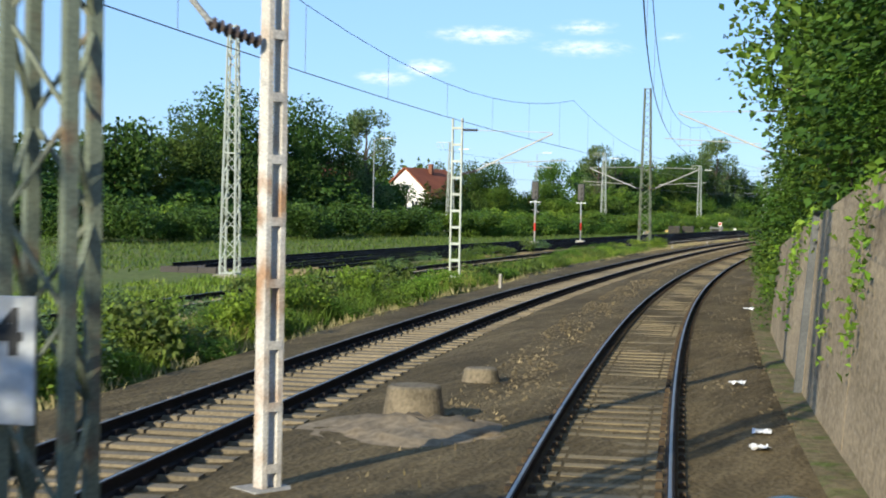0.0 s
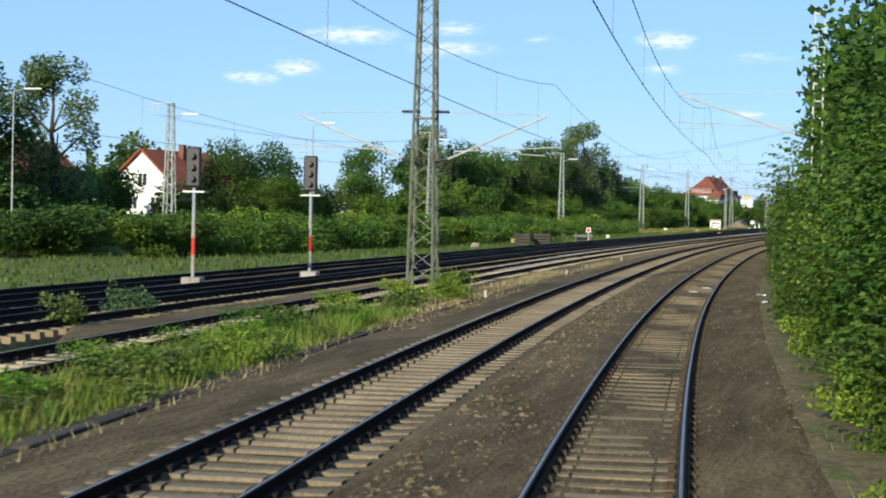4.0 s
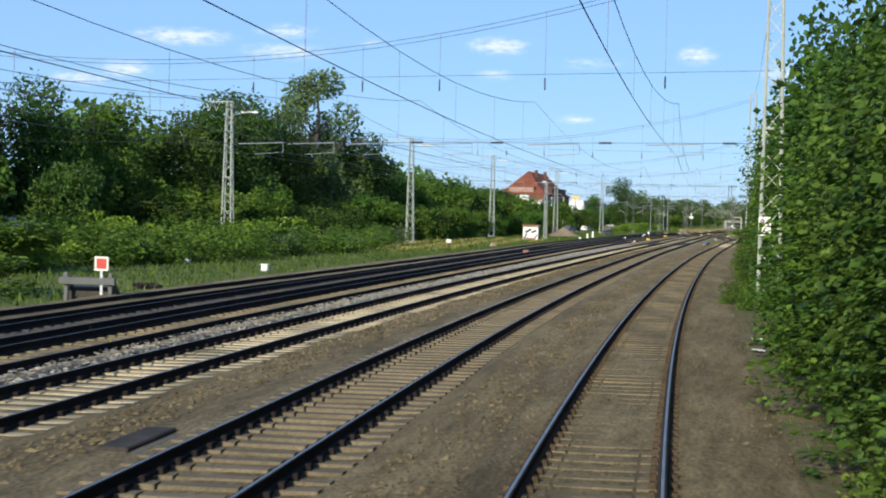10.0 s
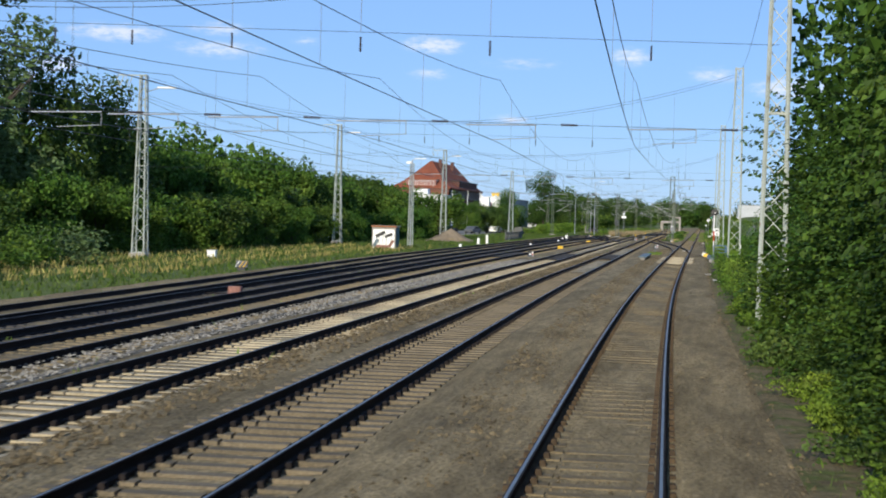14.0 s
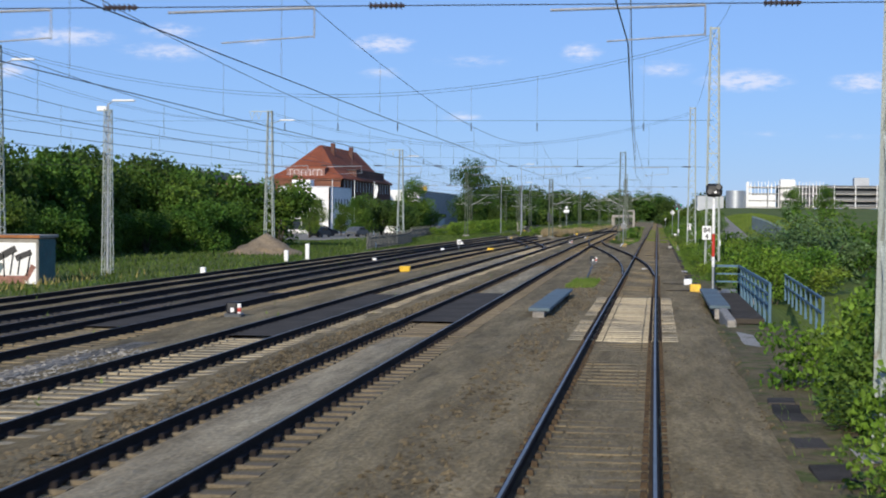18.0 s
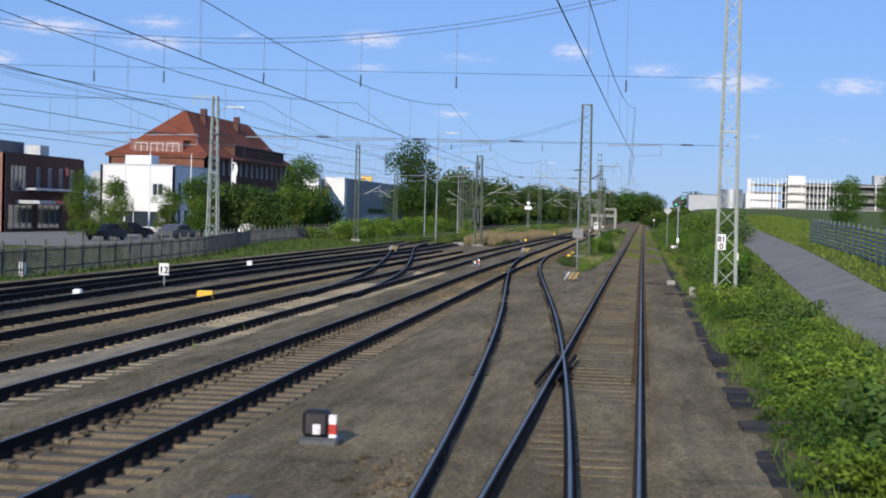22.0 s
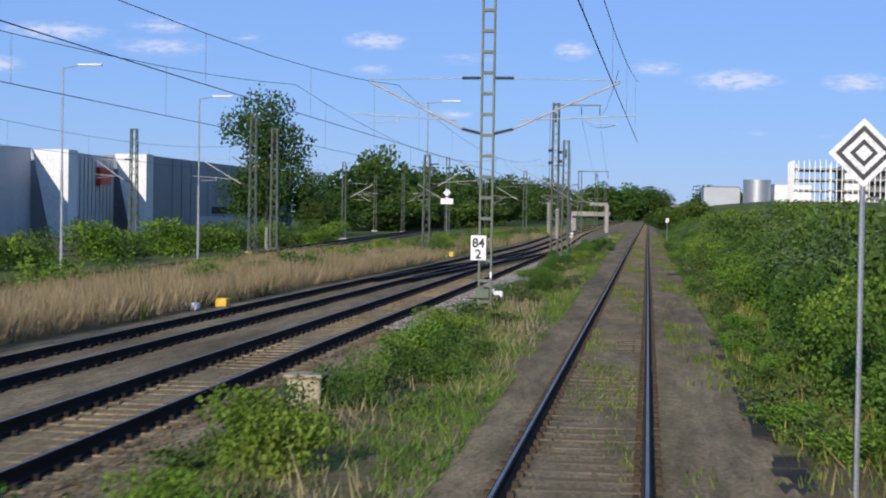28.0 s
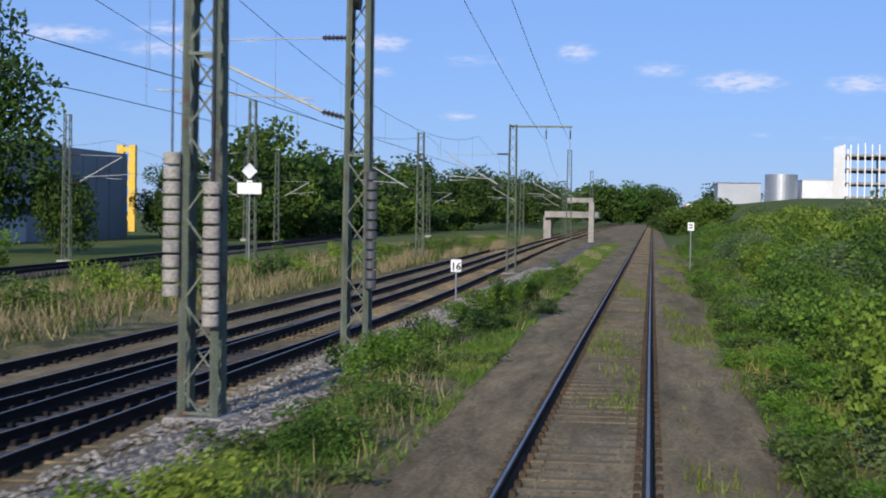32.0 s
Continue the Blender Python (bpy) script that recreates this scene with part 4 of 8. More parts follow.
T_OVER = tree_kind("round", 10, 10, 0, 0.3, 7500, 24, M_LEAF, "tree", "broad crown spreading over the track")
T_WALL = tree_kind("bush", 12, 7, 0.8, 0.26, 6400, 23, M_LEAF_HEDGE, "tree", "tall dense tree behind the trackside hedge")
T_BUSH = tree_kind("bush", 3, 5, 0, 0.19, 3200, 15, M_LEAF, "bush", "dense green bush at the trackside", "bush")
T_BUSH_B = tree_kind("bush", 3, 5, 0.8, 0.18, 2900, 16, M_LEAF_BRIGHT, "bush", "bright green bush at the trackside", "bush")
T_BUSH_G = tree_kind("bush", 3, 4, 0, 0.17, 2000, 19, M_LEAF_GREY, "bush", "grey-green willow bush beside the track", "bush")
T_WEED = tree_kind("bush", 1.0, 2.0, 0.5, 0.1, 1100, 20, M_LEAF_WEED, "weed_clump", "clump of bright green weeds beside the rails", "weeds")
BASE = {T_ROUND: (13, 11), T_ROUND2: (12, 9), T_TALL: (16, 8), T_CON: (12, 5), T_BUSH: (3, 5), T_BUSH_B: (3, 5), T_BUSH_G: (3, 4), T_LOW: (7, 8), T_LOW2: (7, 8), T_HEDGE: (7, 6), T_HEDGE2: (7, 6), T_WEED: (1, 2), T_WALL: (12, 7), T_OVER: (10, 10)}


def grow(k, x, y, h, w, turn=0.0, z=None, label=""):
    """A plant of kind k, h metres high and w metres wide."""
    bh, bw = BASE[k]
    return plant(k, x, y, h / bh, w / bw, turn, float(ground_z(x, y)) if z is None else z, label)


def belt(kinds, x0, x1, y0, y1, step, h0, h1, w0, w1, seed, along=False, z=None, joined=None, gaps=()):
    """A row of plants between two offsets, none within the gaps; along: offsets from our track instead of x; joined: (name, label) for one mass of leaves."""
    r = random.Random(seed)
    y = y0
    mass = {}
    while y < y1:
        px, py = r.uniform(x0, x1), y
        if any(a < y < b for a, b in gaps):
            y += step
            continue
        if along:
            px, py = (float(a) for a in line(py, px))
        k, h, w, t = kinds[r.randrange(len(kinds))], r.uniform(h0, h1), r.uniform(w0, w1), r.uniform(0, 6.283)
        if joined:
            src = mass.setdefault(k, [])
            src.append((px, py, float(ground_z(px, py)) if z is None else z, h / BASE[k][0], w / BASE[k][1], t))
        else:
            grow(k, px, py, h, w, math.degrees(t), z)
        y += step * r.uniform(0.7, 1.3)
    for k, rows in mass.items():
        me = [c for c in k.children if c.name.split(".")[0] in ("crown", "foliage")][0].data
        co = np.empty(len(me.vertices) * 3, np.float32)
        me.vertices.foreach_get("co", co)
        co = co.reshape(-1, len(me.polygons[0].vertices), 3)[::5 if joined is WOOD else 2]
        mid = co.mean(axis=1, keepdims=True)
        co = (mid + (co - mid) * (2.0 if joined is WOOD else 1.3)).reshape(-1, 3)
        out = []
        for px, py, pz, sh, sw, t in rows:
            c, n = math.cos(t), math.sin(t)
            out.append(np.stack([px + sw * (c * co[:, 0] - n * co[:, 1]), py + sw * (n * co[:, 0] + c * co[:, 1]), pz + sh * co[:, 2]], 1))
        v = np.concatenate(out)
        tagged(sheet(joined[0], v, np.arange(len(v)).reshape(-1, len(me.polygons[0].vertices)), me.materials[0]), joined[1], "vegetation", kind="stuff")


WEEDS = ("weeds", "mass of green weeds between the tracks")
WOOD = ("woodland", "distant green woodland")
HEDGEWOOD = ("woodland", "tall leafy trees behind the trackside hedge")
SCRUB = ("scrub", "low green scrub along the verge")
# the tree belt on the left, from the far houses to the factory
belt([T_ROUND, T_ROUND2, T_ROUND, T_LOW2], -62, -50, -285, -205, 6, 9, 13, 9, 12, 1)
belt([T_LOW2, T_LOW2], -52, -46, -290, -180, 5, 4, 6.5, 7, 9, 31, joined=WOOD)
grow(T_ROUND, -54, -213, 15.5, 14, 30)
grow(T_ROUND, -51, -201, 15, 13, 200)
grow(T_ROUND, -52, -193, 11.5, 10, 100)
grow(T_TALL, -51, -184, 14.2, 9, 10, label="tall airy grey-green tree beside the white house")
belt([T_ROUND2, T_LOW2, T_CON], -62, -52, -178, -160, 6, 6, 8, 6, 8, 2)
belt([T_CON, T_ROUND, T_CON], -100, -84, -170, -40, 6, 11, 14, 5, 8, 32, joined=WOOD)
belt([T_LOW, T_LOW2, T_ROUND2], -56, -46, -158, -112, 4.5, 4.5, 7.5, 6, 8, 33)
belt([T_LOW, T_LOW2, T_LOW], -50, -41, -122, -62, 4, 5, 8, 6, 9, 34)
grow(T_ROUND, -50, -143, 9.8, 8, 60)
grow(T_ROUND, -46, -162.2, 9.2, 7.2, 130)
grow(T_CON, -46, -93, 12.5, 5.5, 0, label="slender pointed conifer in the tree belt")
grow(T_CON, -45, -108, 8.5, 4.5, 0)
grow(T_TALL, -47.0, -98.3, 13.5, 7, 0, label="tall grey-green tree in the belt")
grow(T_ROUND, -47, -84, 12.5, 9, 30)
grow(T_ROUND2, -49, -116, 10.5, 8, 30)
grow(T_ROUND2, -45, -74, 11.6, 8, 15)
grow(T_ROUND, -44, -63, 11.5, 9, 50)
grow(T_ROUND, -44, -52, 14, 11, 80)
grow(T_ROUND, -46, -42, 14.6, 12, 140)
grow(T_ROUND, -44, -33, 13.5, 10, 260)
grow(T_TALL, -43.5, -22.5, 18, 10.5, 40, label="tall grey-green poplar above the tree belt")
grow(T_ROUND, -44, -12, 14.5, 10, 310)
grow(T_ROUND, -43, -3, 13, 9, 20)
belt([T_LOW, T_LOW2, T_LOW], -43, -37, -66, 10, 4, 4, 6, 6, 8, 35)
belt([T_LOW, T_LOW, T_LOW2], -47, -40, 8, 108, 4, 7.2, 10.0, 7, 9.5, 4)
belt([T_LOW, T_ROUND2], -62, -52, 20, 85, 7, 9, 12.5, 8, 10, 36, joined=WOOD)
belt([T_LOW], -40, -36, 12, 100, 5, 3, 5, 4.5, 6, 37)
belt([T_BUSH, T_BUSH_B, T_BUSH], -41, -36.5, -255, 15, 3.6, 1.6, 3.2, 4.5, 6.5, 5, joined=SCRUB)
belt([T_ROUND, T_ROUND, T_ROUND2], -58, -49, -92, -8, 6.5, 10.5, 13.5, 9, 12, 62, joined=WOOD)
belt([T_LOW2, T_LOW2, T_LOW2], -36, -29, -272, -196, 3.2, 2.2, 4.2, 4.5, 6.5, 71, joined=SCRUB)
belt([T_BUSH, T_BUSH, T_LOW], -26, -22, -216, -138, 3.2, 1.8, 3.2, 4.5, 6.5, 72, joined=SCRUB)
belt([T_BUSH, T_LOW, T_BUSH_B], -33, -28, -140, -84, 3.6, 1.8, 3.0, 4.5, 6.5, 73, joined=SCRUB)
belt([T_BUSH, T_BUSH, T_BUSH_G], -33, -28, -84, -36, 4.5, 1.5, 2.6, 4, 5.5, 74, joined=SCRUB)
# along the factory and the hall
grow(T_ROUND2, -43, 196, 6.2, 5, 0)
grow(T_LOW2, -37.6, 199, 6.4, 7, 40)
grow(T_LOW2, -41.5, 204, 6.8, 7, 110)
grow(T_LOW, -40.5, 226, 6.2, 8, 0)
grow(T_ROUND2, -41, 235, 9.4, 6.5, 70)
grow(T_LOW2, -42, 243, 6.5, 8, 120)
belt([T_ROUND2], -47, -44, 168, 214, 13, 4.5, 6, 3, 4, 38)
belt([T_BUSH, T_BUSH_B], -34, -30, 205, 330, 4, 1.4, 2.8, 3.5, 5, 39, joined=SCRUB)
grow(T_ROUND, -45.0, 354, 17.4, 12.5, 0, label="large deciduous tree beside the warehouse")
grow(T_LOW2, -39.6, 356.5, 7.2, 5.5, 20)
grow(T_LOW2, -50, 428, 7.5, 10, 0)
grow(T_LOW2, -54.3, 427, 6.5, 8, 40)
grow(T_ROUND, -57.5, 443, 10, 10, 40)
grow(T_LOW2, -47.5, 414, 5, 7, 90)
belt([T_ROUND, T_ROUND2, T_LOW2], -56, -42, 430, 560, 6, 11, 14.5, 10, 13, 6, joined=WOOD)
belt([T_LOW2, T_LOW], -46, -38, 424, 600, 6, 5, 8, 8, 10, 40, joined=WOOD)
belt([T_ROUND, T_ROUND2], -56, -30, 560, 900, 9, 11, 15, 10, 14, 41, joined=WOOD)
belt([T_ROUND, T_ROUND2, T_LOW2], -60, 50, 930, 990, 1.6, 14, 20, 14, 20, 9, z=-0.5, joined=WOOD)
belt([T_LOW, T_LOW2], 3, 14, 500, 900, 12, 3, 6, 7, 9, 42, joined=WOOD)
# right of our track: overhanging greenery as far as the bridge
HEDGE_GAPS = [(-243, -231), (-152, -135)]
belt([T_HEDGE, T_HEDGE2, T_HEDGE], 5.0, 6.0, -300, -64, 3.0, 3.6, 8.0, 4.2, 5.6, 7, along=True, gaps=HEDGE_GAPS)
belt([T_WALL], 6.4, 8.8, -306, -66, 3.2, 8, 14.5, 5.6, 7.4, 43, along=True, joined=HEDGEWOOD)
belt([T_LOW, T_ROUND2], 10.5, 14, -350, -66, 6, 11, 15, 8, 10, 44, along=True, joined=WOOD)
belt([T_BUSH, T_BUSH_B, T_WEED], 3.2, 3.7, -292, -60, 4.0, 0.5, 1.2, 1.3, 2.0, 45, along=True, joined=SCRUB, gaps=HEDGE_GAPS)
belt([T_HEDGE, T_HEDGE2, T_HEDGE], 3.75, 4.4, -300, -62, 3.6, 1.6, 3.6, 2.4, 3.4, 66, along=True, joined=SCRUB, gaps=HEDGE_GAPS)
belt([T_HEDGE, T_HEDGE, T_HEDGE2], 4.3, 4.8, -216, -156, 3.4, 4.0, 7.0, 4.4, 5.4, 67, along=True)
belt([T_HEDGE2, T_HEDGE], 5.6, 7.0, -60, -30, 3.4, 2.2, 3.4, 4, 5, 46, along=True)
belt([T_HEDGE], 7.6, 8.4, -58, -36, 6, 5.2, 6.2, 5, 6, 47, along=True)
belt([T_BUSH_B, T_BUSH, T_WEED], 3.6, 4.6, -58, -12, 2.2, 0.8, 1.6, 1.8, 2.6, 48, along=True, joined=SCRUB)
belt([T_BUSH, T_BUSH_B], 5.2, 7.5, 24, 60, 2.6, 1.4, 2.6, 3, 4.5, 49)
belt([T_BUSH, T_BUSH_B, T_WEED], 3.8, 4.8, 40, 130, 2.4, 0.8, 1.5, 1.8, 2.8, 50, joined=SCRUB)
belt([T_BUSH, T_BUSH, T_BUSH_B], 4.8, 5.6, 118, 172, 3.2, 1.2, 2.1, 2.2, 3.0, 51)
belt([T_BUSH, T_BUSH, T_BUSH_B], 4.4, 5.6, 172, 300, 2.3, 1.5, 2.3, 2.4, 3.2, 69)
belt([T_BUSH, T_BUSH_B, T_BUSH_G], 5.6, 7.6, 185, 420, 2.6, 1.6, 2.6, 3.2, 4.6, 52)
belt([T_BUSH_B, T_WEED, T_BUSH_G], 3.4, 4.2, 240, 400, 2.6, 0.6, 1.2, 1.5, 2.2, 53, joined=SCRUB)
for x, y, h, w, a in ((8.2, 36, 3.6, 5.5, 0), (10.5, 42, 3.8, 6, 70), (7.4, 47, 3.0, 5, 140), (12.5, 52, 3.4, 6, 200), (9, 57, 2.6, 5, 260)):
    grow(T_BUSH_G if a in (0, 140) else T_BUSH, x, y, h, w, a, label="tall leafy bush on the slope beside the bridge")
for x, y, h in ((21, 205, 5.2), (26.5, 212, 5.6)):
    grow(T_ROUND2, x, y, h, 3.6, x * 30, label="young tree in the grass before the car park")
belt([T_BUSH, T_BUSH, T_BUSH_G], 6.2, 8.6, 176, 262, 2.0, 2.4, 3.5, 3.6, 5, 65, joined=SCRUB)
belt([T_BUSH, T_BUSH_B, T_BUSH_G], 7.8, 12, 255, 420, 2.2, 1.8, 3.0, 3.5, 5, 64, joined=SCRUB)
belt([T_BUSH_B, T_BUSH, T_HEDGE], 3.5, 4.3, -66, -12, 1.9, 0.9, 1.8, 1.5, 2.3, 76, along=True, joined=SCRUB)
belt([T_WEED, T_BUSH_B], 2.9, 3.5, -130, -60, 1.6, 0.35, 0.9, 0.9, 1.5, 77, along=True, joined=SCRUB)
belt([T_BUSH, T_BUSH_B, T_WEED], 3.0, 3.7, 34, 180, 1.7, 0.5, 1.1, 1.0, 1.8, 78, joined=SCRUB)
belt([T_WEED, T_WEED, T_BUSH_B], 2.6, 3.1, 36, 190, 1.5, 0.2, 0.5, 0.7, 1.2, 79, joined=SCRUB)
# weeds and bushes between the tracks
belt([T_WEED, T_WEED, T_BUSH_B], -8.6, -7.2, -305, -258, 1.3, 0.45, 0.85, 1.2, 2.2, 55, along=True, z=-0.3, joined=WEEDS)
belt([T_WEED, T_WEED, T_BUSH_B], -10.2, -8.5, -385, -312, 1.1, 0.6, 1.3, 1.3, 2.4, 75, along=True, z=-0.3, joined=WEEDS)
belt([T_WEED, T_BUSH, T_BUSH_G], -15.6, -13.4, -300, -256, 3.4, 0.5, 1.2, 1.4, 2.4, 56, along=True, z=-0.35, joined=WEEDS)
belt([T_BUSH, T_BUSH_B, T_BUSH], -8.9, -7.6, -380, -262, 5, 0.6, 1.05, 1.4, 2.2, 70, along=True, z=-0.35)
belt([T_BUSH, T_BUSH, T_BUSH_G], -11.0, -8.8, -385, -322, 3.0, 0.9, 1.6, 1.6, 2.8, 81, along=True, z=-0.35)
belt([T_BUSH_B, T_WEED], -9.0, -6.6, -256, -244, 2.0, 0.7, 1.1, 1.4, 2.2, 57, along=True, z=-0.3, joined=WEEDS)
belt([T_WEED], -4.4, -2.4, 132, 330, 1.6, 0.25, 0.6, 0.9, 1.7, 58, z=-0.3, joined=WEEDS)
belt([T_BUSH_B, T_BUSH], -4.0, -3.0, 168, 205, 3.0, 0.7, 1.3, 1.2, 1.8, 59, z=-0.3)
belt([T_BUSH, T_BUSH_B], -4.6, -3.2, 222, 330, 4.5, 0.6, 1.2, 1.2, 2.0, 60, z=-0.3)
grow(T_BUSH_B, -2.4, 163.2, 1.2, 1.9, 0, z=-0.2, label="bright green bush in the grass between the tracks")
grow(T_BUSH, -2.1, 169.2, 1.0, 1.6, 50, z=-0.2, label="green bush in the grass between the tracks")
belt([T_BUSH, T_BUSH, T_BUSH_B], -19.5, -15, 216, 420, 6.5, 0.8, 1.6, 1.6, 3.0, 80, z=-0.3, joined=WEEDS)
belt([T_BUSH_B, T_WEED], -17, -13, 222, 420, 4.6, 0.7, 1.4, 1.6, 2.8, 61, z=-0.3, joined=WEEDS)


def blades(name, label, s0, s1, d0, d1, n, h0, h1, mat, seed, z=-0.3, wide=0.02, lean=0.35, patch=0.0, ground=False):
    """A spread of grass blades between offsets d0(s) and d1(s) of our track, thicker in patches."""
    rng = np.random.default_rng(seed)
    s, u = rng.uniform(s0, s1, n), rng.random(n)
    a, b = (ease(s, k) if isinstance(k, list) else np.full(n, float(k)) for k in (d0, d1))
    d = a + (b - a) * u
    if patch:
        m = np.sin(s * 0.9 + seed) * np.sin(s * 0.37 + d * 1.3) + np.sin(d * 2.2 + s * 0.21 + seed) + rng.normal(size=n) * 0.5
        keep = m > patch
        s, d = s[keep], d[keep]
    if ground:
        x, y = line(s, d)
        keep = np.abs(x - path_mid(y)) > 1.25
        s, d = s[keep], d[keep]
    n = len(s)
    x, y = line(s, d)
    zz = ground_z(x, y) + 0.02 if ground else np.full(n, z)
    h = rng.uniform(h0, h1, n) * rng.uniform(0.6, 1.1, n)
    t = rng.uniform(0, 6.283, n)
    w = wide * rng.uniform(0.6, 1.5, n)
    p = np.stack([x, y, zz], 1)
    side = np.stack([np.cos(t), np.sin(t), 0 * t], 1) * w[:, None]
    tip = np.stack([rng.normal(size=n) * lean * h, rng.normal(size=n) * lean * h, h], 1)
    v = np.stack([p - side, p + side, p + tip], 1).reshape(-1, 3)
    return tagged(sheet(name, v, np.arange(3 * n).reshape(-1, 3), mat), label, "grass", kind="stuff")


EDGE = [(-460, -26), (-263, -23.5), (-244, -20.3), (-218, -19.9), (-190, -18.6), (-150, -18.2), (-111, -18.7), (-90, -19.2), (-55, -19.6), (5, -21.3), (60, -21.4), (90, -22.4), (128, -22.5), (160, -23.1), (190, -25)]
EDGE_FAR = [(-460, -52), (-300, -46), (-200, -42), (-50, -40), (200, -38)]
blades("grass", "lush green grass strip beyond the yard tracks", -330, 230, EDGE, EDGE_FAR, 60000, 0.12, 0.35, M_GRASS_MEADOW, 1, z=-0.42, wide=0.05)
blades("grass", "dry yellow grass in the meadow strip", -60, 36, [(-60, -24), (110, -24)], [(-60, -36), (110, -36)], 8000, 0.25, 0.5, M_GRASS_DRY, 2, z=-0.42, wide=0.04, patch=0.4)
blades("grass", "tall green grass and weeds between the tracks", -400, -256, [(-400, -9.4), (-334, -8.1), (-318, -7.8), (-290, -7.2), (-256, -6.7)], [(-400, -12.0), (-300, -9.6), (-256, -8.6)], 60000, 0.2, 0.6, M_GRASS, 3, wide=0.02)
blades("grass", "pale seeding grass among the weeds", -390, -262, [(-390, -9.4), (-334, -8.2), (-318, -7.9), (-290, -7.3), (-262, -6.9)], [(-390, -11), (-262, -8.8)], 14000, 0.4, 0.75, M_GRASS_DRY, 21, wide=0.008, patch=0.2)
blades("grass", "short grass around the disused track", -400, -270, -13, -19, 40000, 0.1, 0.35, M_GRASS, 22, wide=0.03, patch=-0.2)
blades("grass", "dry grass along the edge of the ballast", -360, -205, [(-360, -7.6), (-318, -6.9), (-290, -6.4), (-205, -5.9)], [(-360, -8.4), (-318, -7.7), (-290, -7.3), (-205, -6.9)], 9000, 0.12, 0.3, M_GRASS_STRAW, 4, wide=0.018, patch=-0.3, z=-0.25)
blades("grass", "dry grass between the running lines", -262, -224, -6.5, -7.6, 4000, 0.1, 0.3, M_GRASS_STRAW, 5, z=-0.22, patch=0.0)
blades("grass", "green grass at the foot of the hedge", -300, -12, 2.5, 4.6, 46000, 0.08, 0.36, M_GRASS, 6, z=-0.38, patch=-0.2)
blades("grass", "green grass beside the ballast on the bank", 40, 420, 3.0, 6.5, 60000, 0.15, 0.5, M_GRASS, 7, ground=True, wide=0.025)
blades("grass", "yellowing grass along the slabs", 30, 300, 2.35, 3.3, 26000, 0.1, 0.4, M_GRASS, 23, z=-0.2, wide=0.014, patch=-0.1)
blades("grass", "dry stalks along the slabs", 110, 300, 2.5, 3.6, 9000, 0.2, 0.5, M_GRASS_DRY, 24, z=-0.2, wide=0.012, patch=0.3)
blades("grass", "dry tufts on the bank", 40, 420, 3.0, 5.5, 12000, 0.25, 0.6, M_GRASS_DRY, 8, ground=True, patch=0.7)
blades("grass", "mown grass on the bank below the car park", 60, 330, 6.5, 24, 70000, 0.1, 0.25, M_GRASS, 9, ground=True, wide=0.05)
blades("grass", "green grass growing between the tracks", 124, 420, [(124, -2.4), (134, -1.9), (142, -1.25), (190, -1.5), (252, -1.85), (290, -2.3), (420, -2.5)], [(124, -2.5), (140, -2.95), (150, -3.4), (188, -4.7), (215, -4.5), (245, -4.2), (281, -3.9), (420, -4.7)], 170000, 0.05, 0.2, M_GRASS, 10, z=-0.15, wide=0.014, lean=0.6, patch=-0.25)
blades("grass", "straw and dry stalks where the strip is bare", 176, 262, [(176, -1.5), (252, -2.0)], [(176, -4.4), (245, -4.2)], 8000, 0.1, 0.35, M_GRASS_STRAW, 27, z=-0.15, wide=0.01, lean=0.5, patch=0.1)
blades("grass", "seeding dry grass stalks between the tracks", 126, 400, [(126, -2.4), (142, -1.6), (252, -2.3), (400, -2.8)], [(126, -2.5), (150, -3.4), (188, -4.7), (245, -4.2), (281, -3.9), (400, -4.7)], 14000, 0.2, 0.5, M_GRASS_STRAW, 20, z=-0.15, wide=0.009, patch=0.3)
blades("grass", "low grass between the rails", 148, 330, -0.6, 0.6, 22000, 0.04, 0.14, M_GRASS, 11, z=-0.175, wide=0.014, patch=0.75)
belt([T_WEED, T_WEED, T_BUSH_B], 2.5, 3.4, 186, 340, 1.1, 0.25, 0.7, 0.7, 1.4, 68, z=-0.2, joined=("weeds", "bright green weeds beside the ballast"))
blades("grass", "low grass beside the right rail", 140, 400, 1.15, 2.9, 42000, 0.05, 0.2, M_GRASS, 12, z=-0.16, wide=0.015, patch=0.7)
blades("grass", "tall dry yellow grass on the low embankment", 186, 264, [(186, -12.6), (230, -11.8), (440, -11.8)], [(186, -15), (230, -18.5), (440, -22)], 60000, 0.5, 1.0, M_GRASS_STRAW, 13, z=-0.12, wide=0.014)
blades("grass", "mixed dry grass further along the embankment", 260, 440, -11.9, -20, 42000, 0.4, 0.85, M_GRASS_STRAW, 28, z=-0.12, wide=0.016, patch=-0.1)
blades("grass", "green weeds in the dry embankment", 186, 440, -12, -22, 60000, 0.3, 0.75, M_GRASS_MEADOW, 14, z=-0.15, wide=0.022, patch=0.1)
blades("grass", "patch of fresh green weeds on the ballast", 24.3, 33, -2.9, -1.75, 2800, 0.07, 0.24, M_GRASS, 15, z=-0.2)
blades("grass", "sparse dry grass on the ballast by the retaining wall", -362, -325, -2.6, -1.6, 500, 0.05, 0.14, M_GRASS_STRAW, 16, z=-0.18, patch=0.2)
blades("grass", "sparse weeds among the yard tracks", -240, 120, -20, -6.5, 9000, 0.05, 0.25, M_GRASS, 17, z=-0.2, patch=1.2)

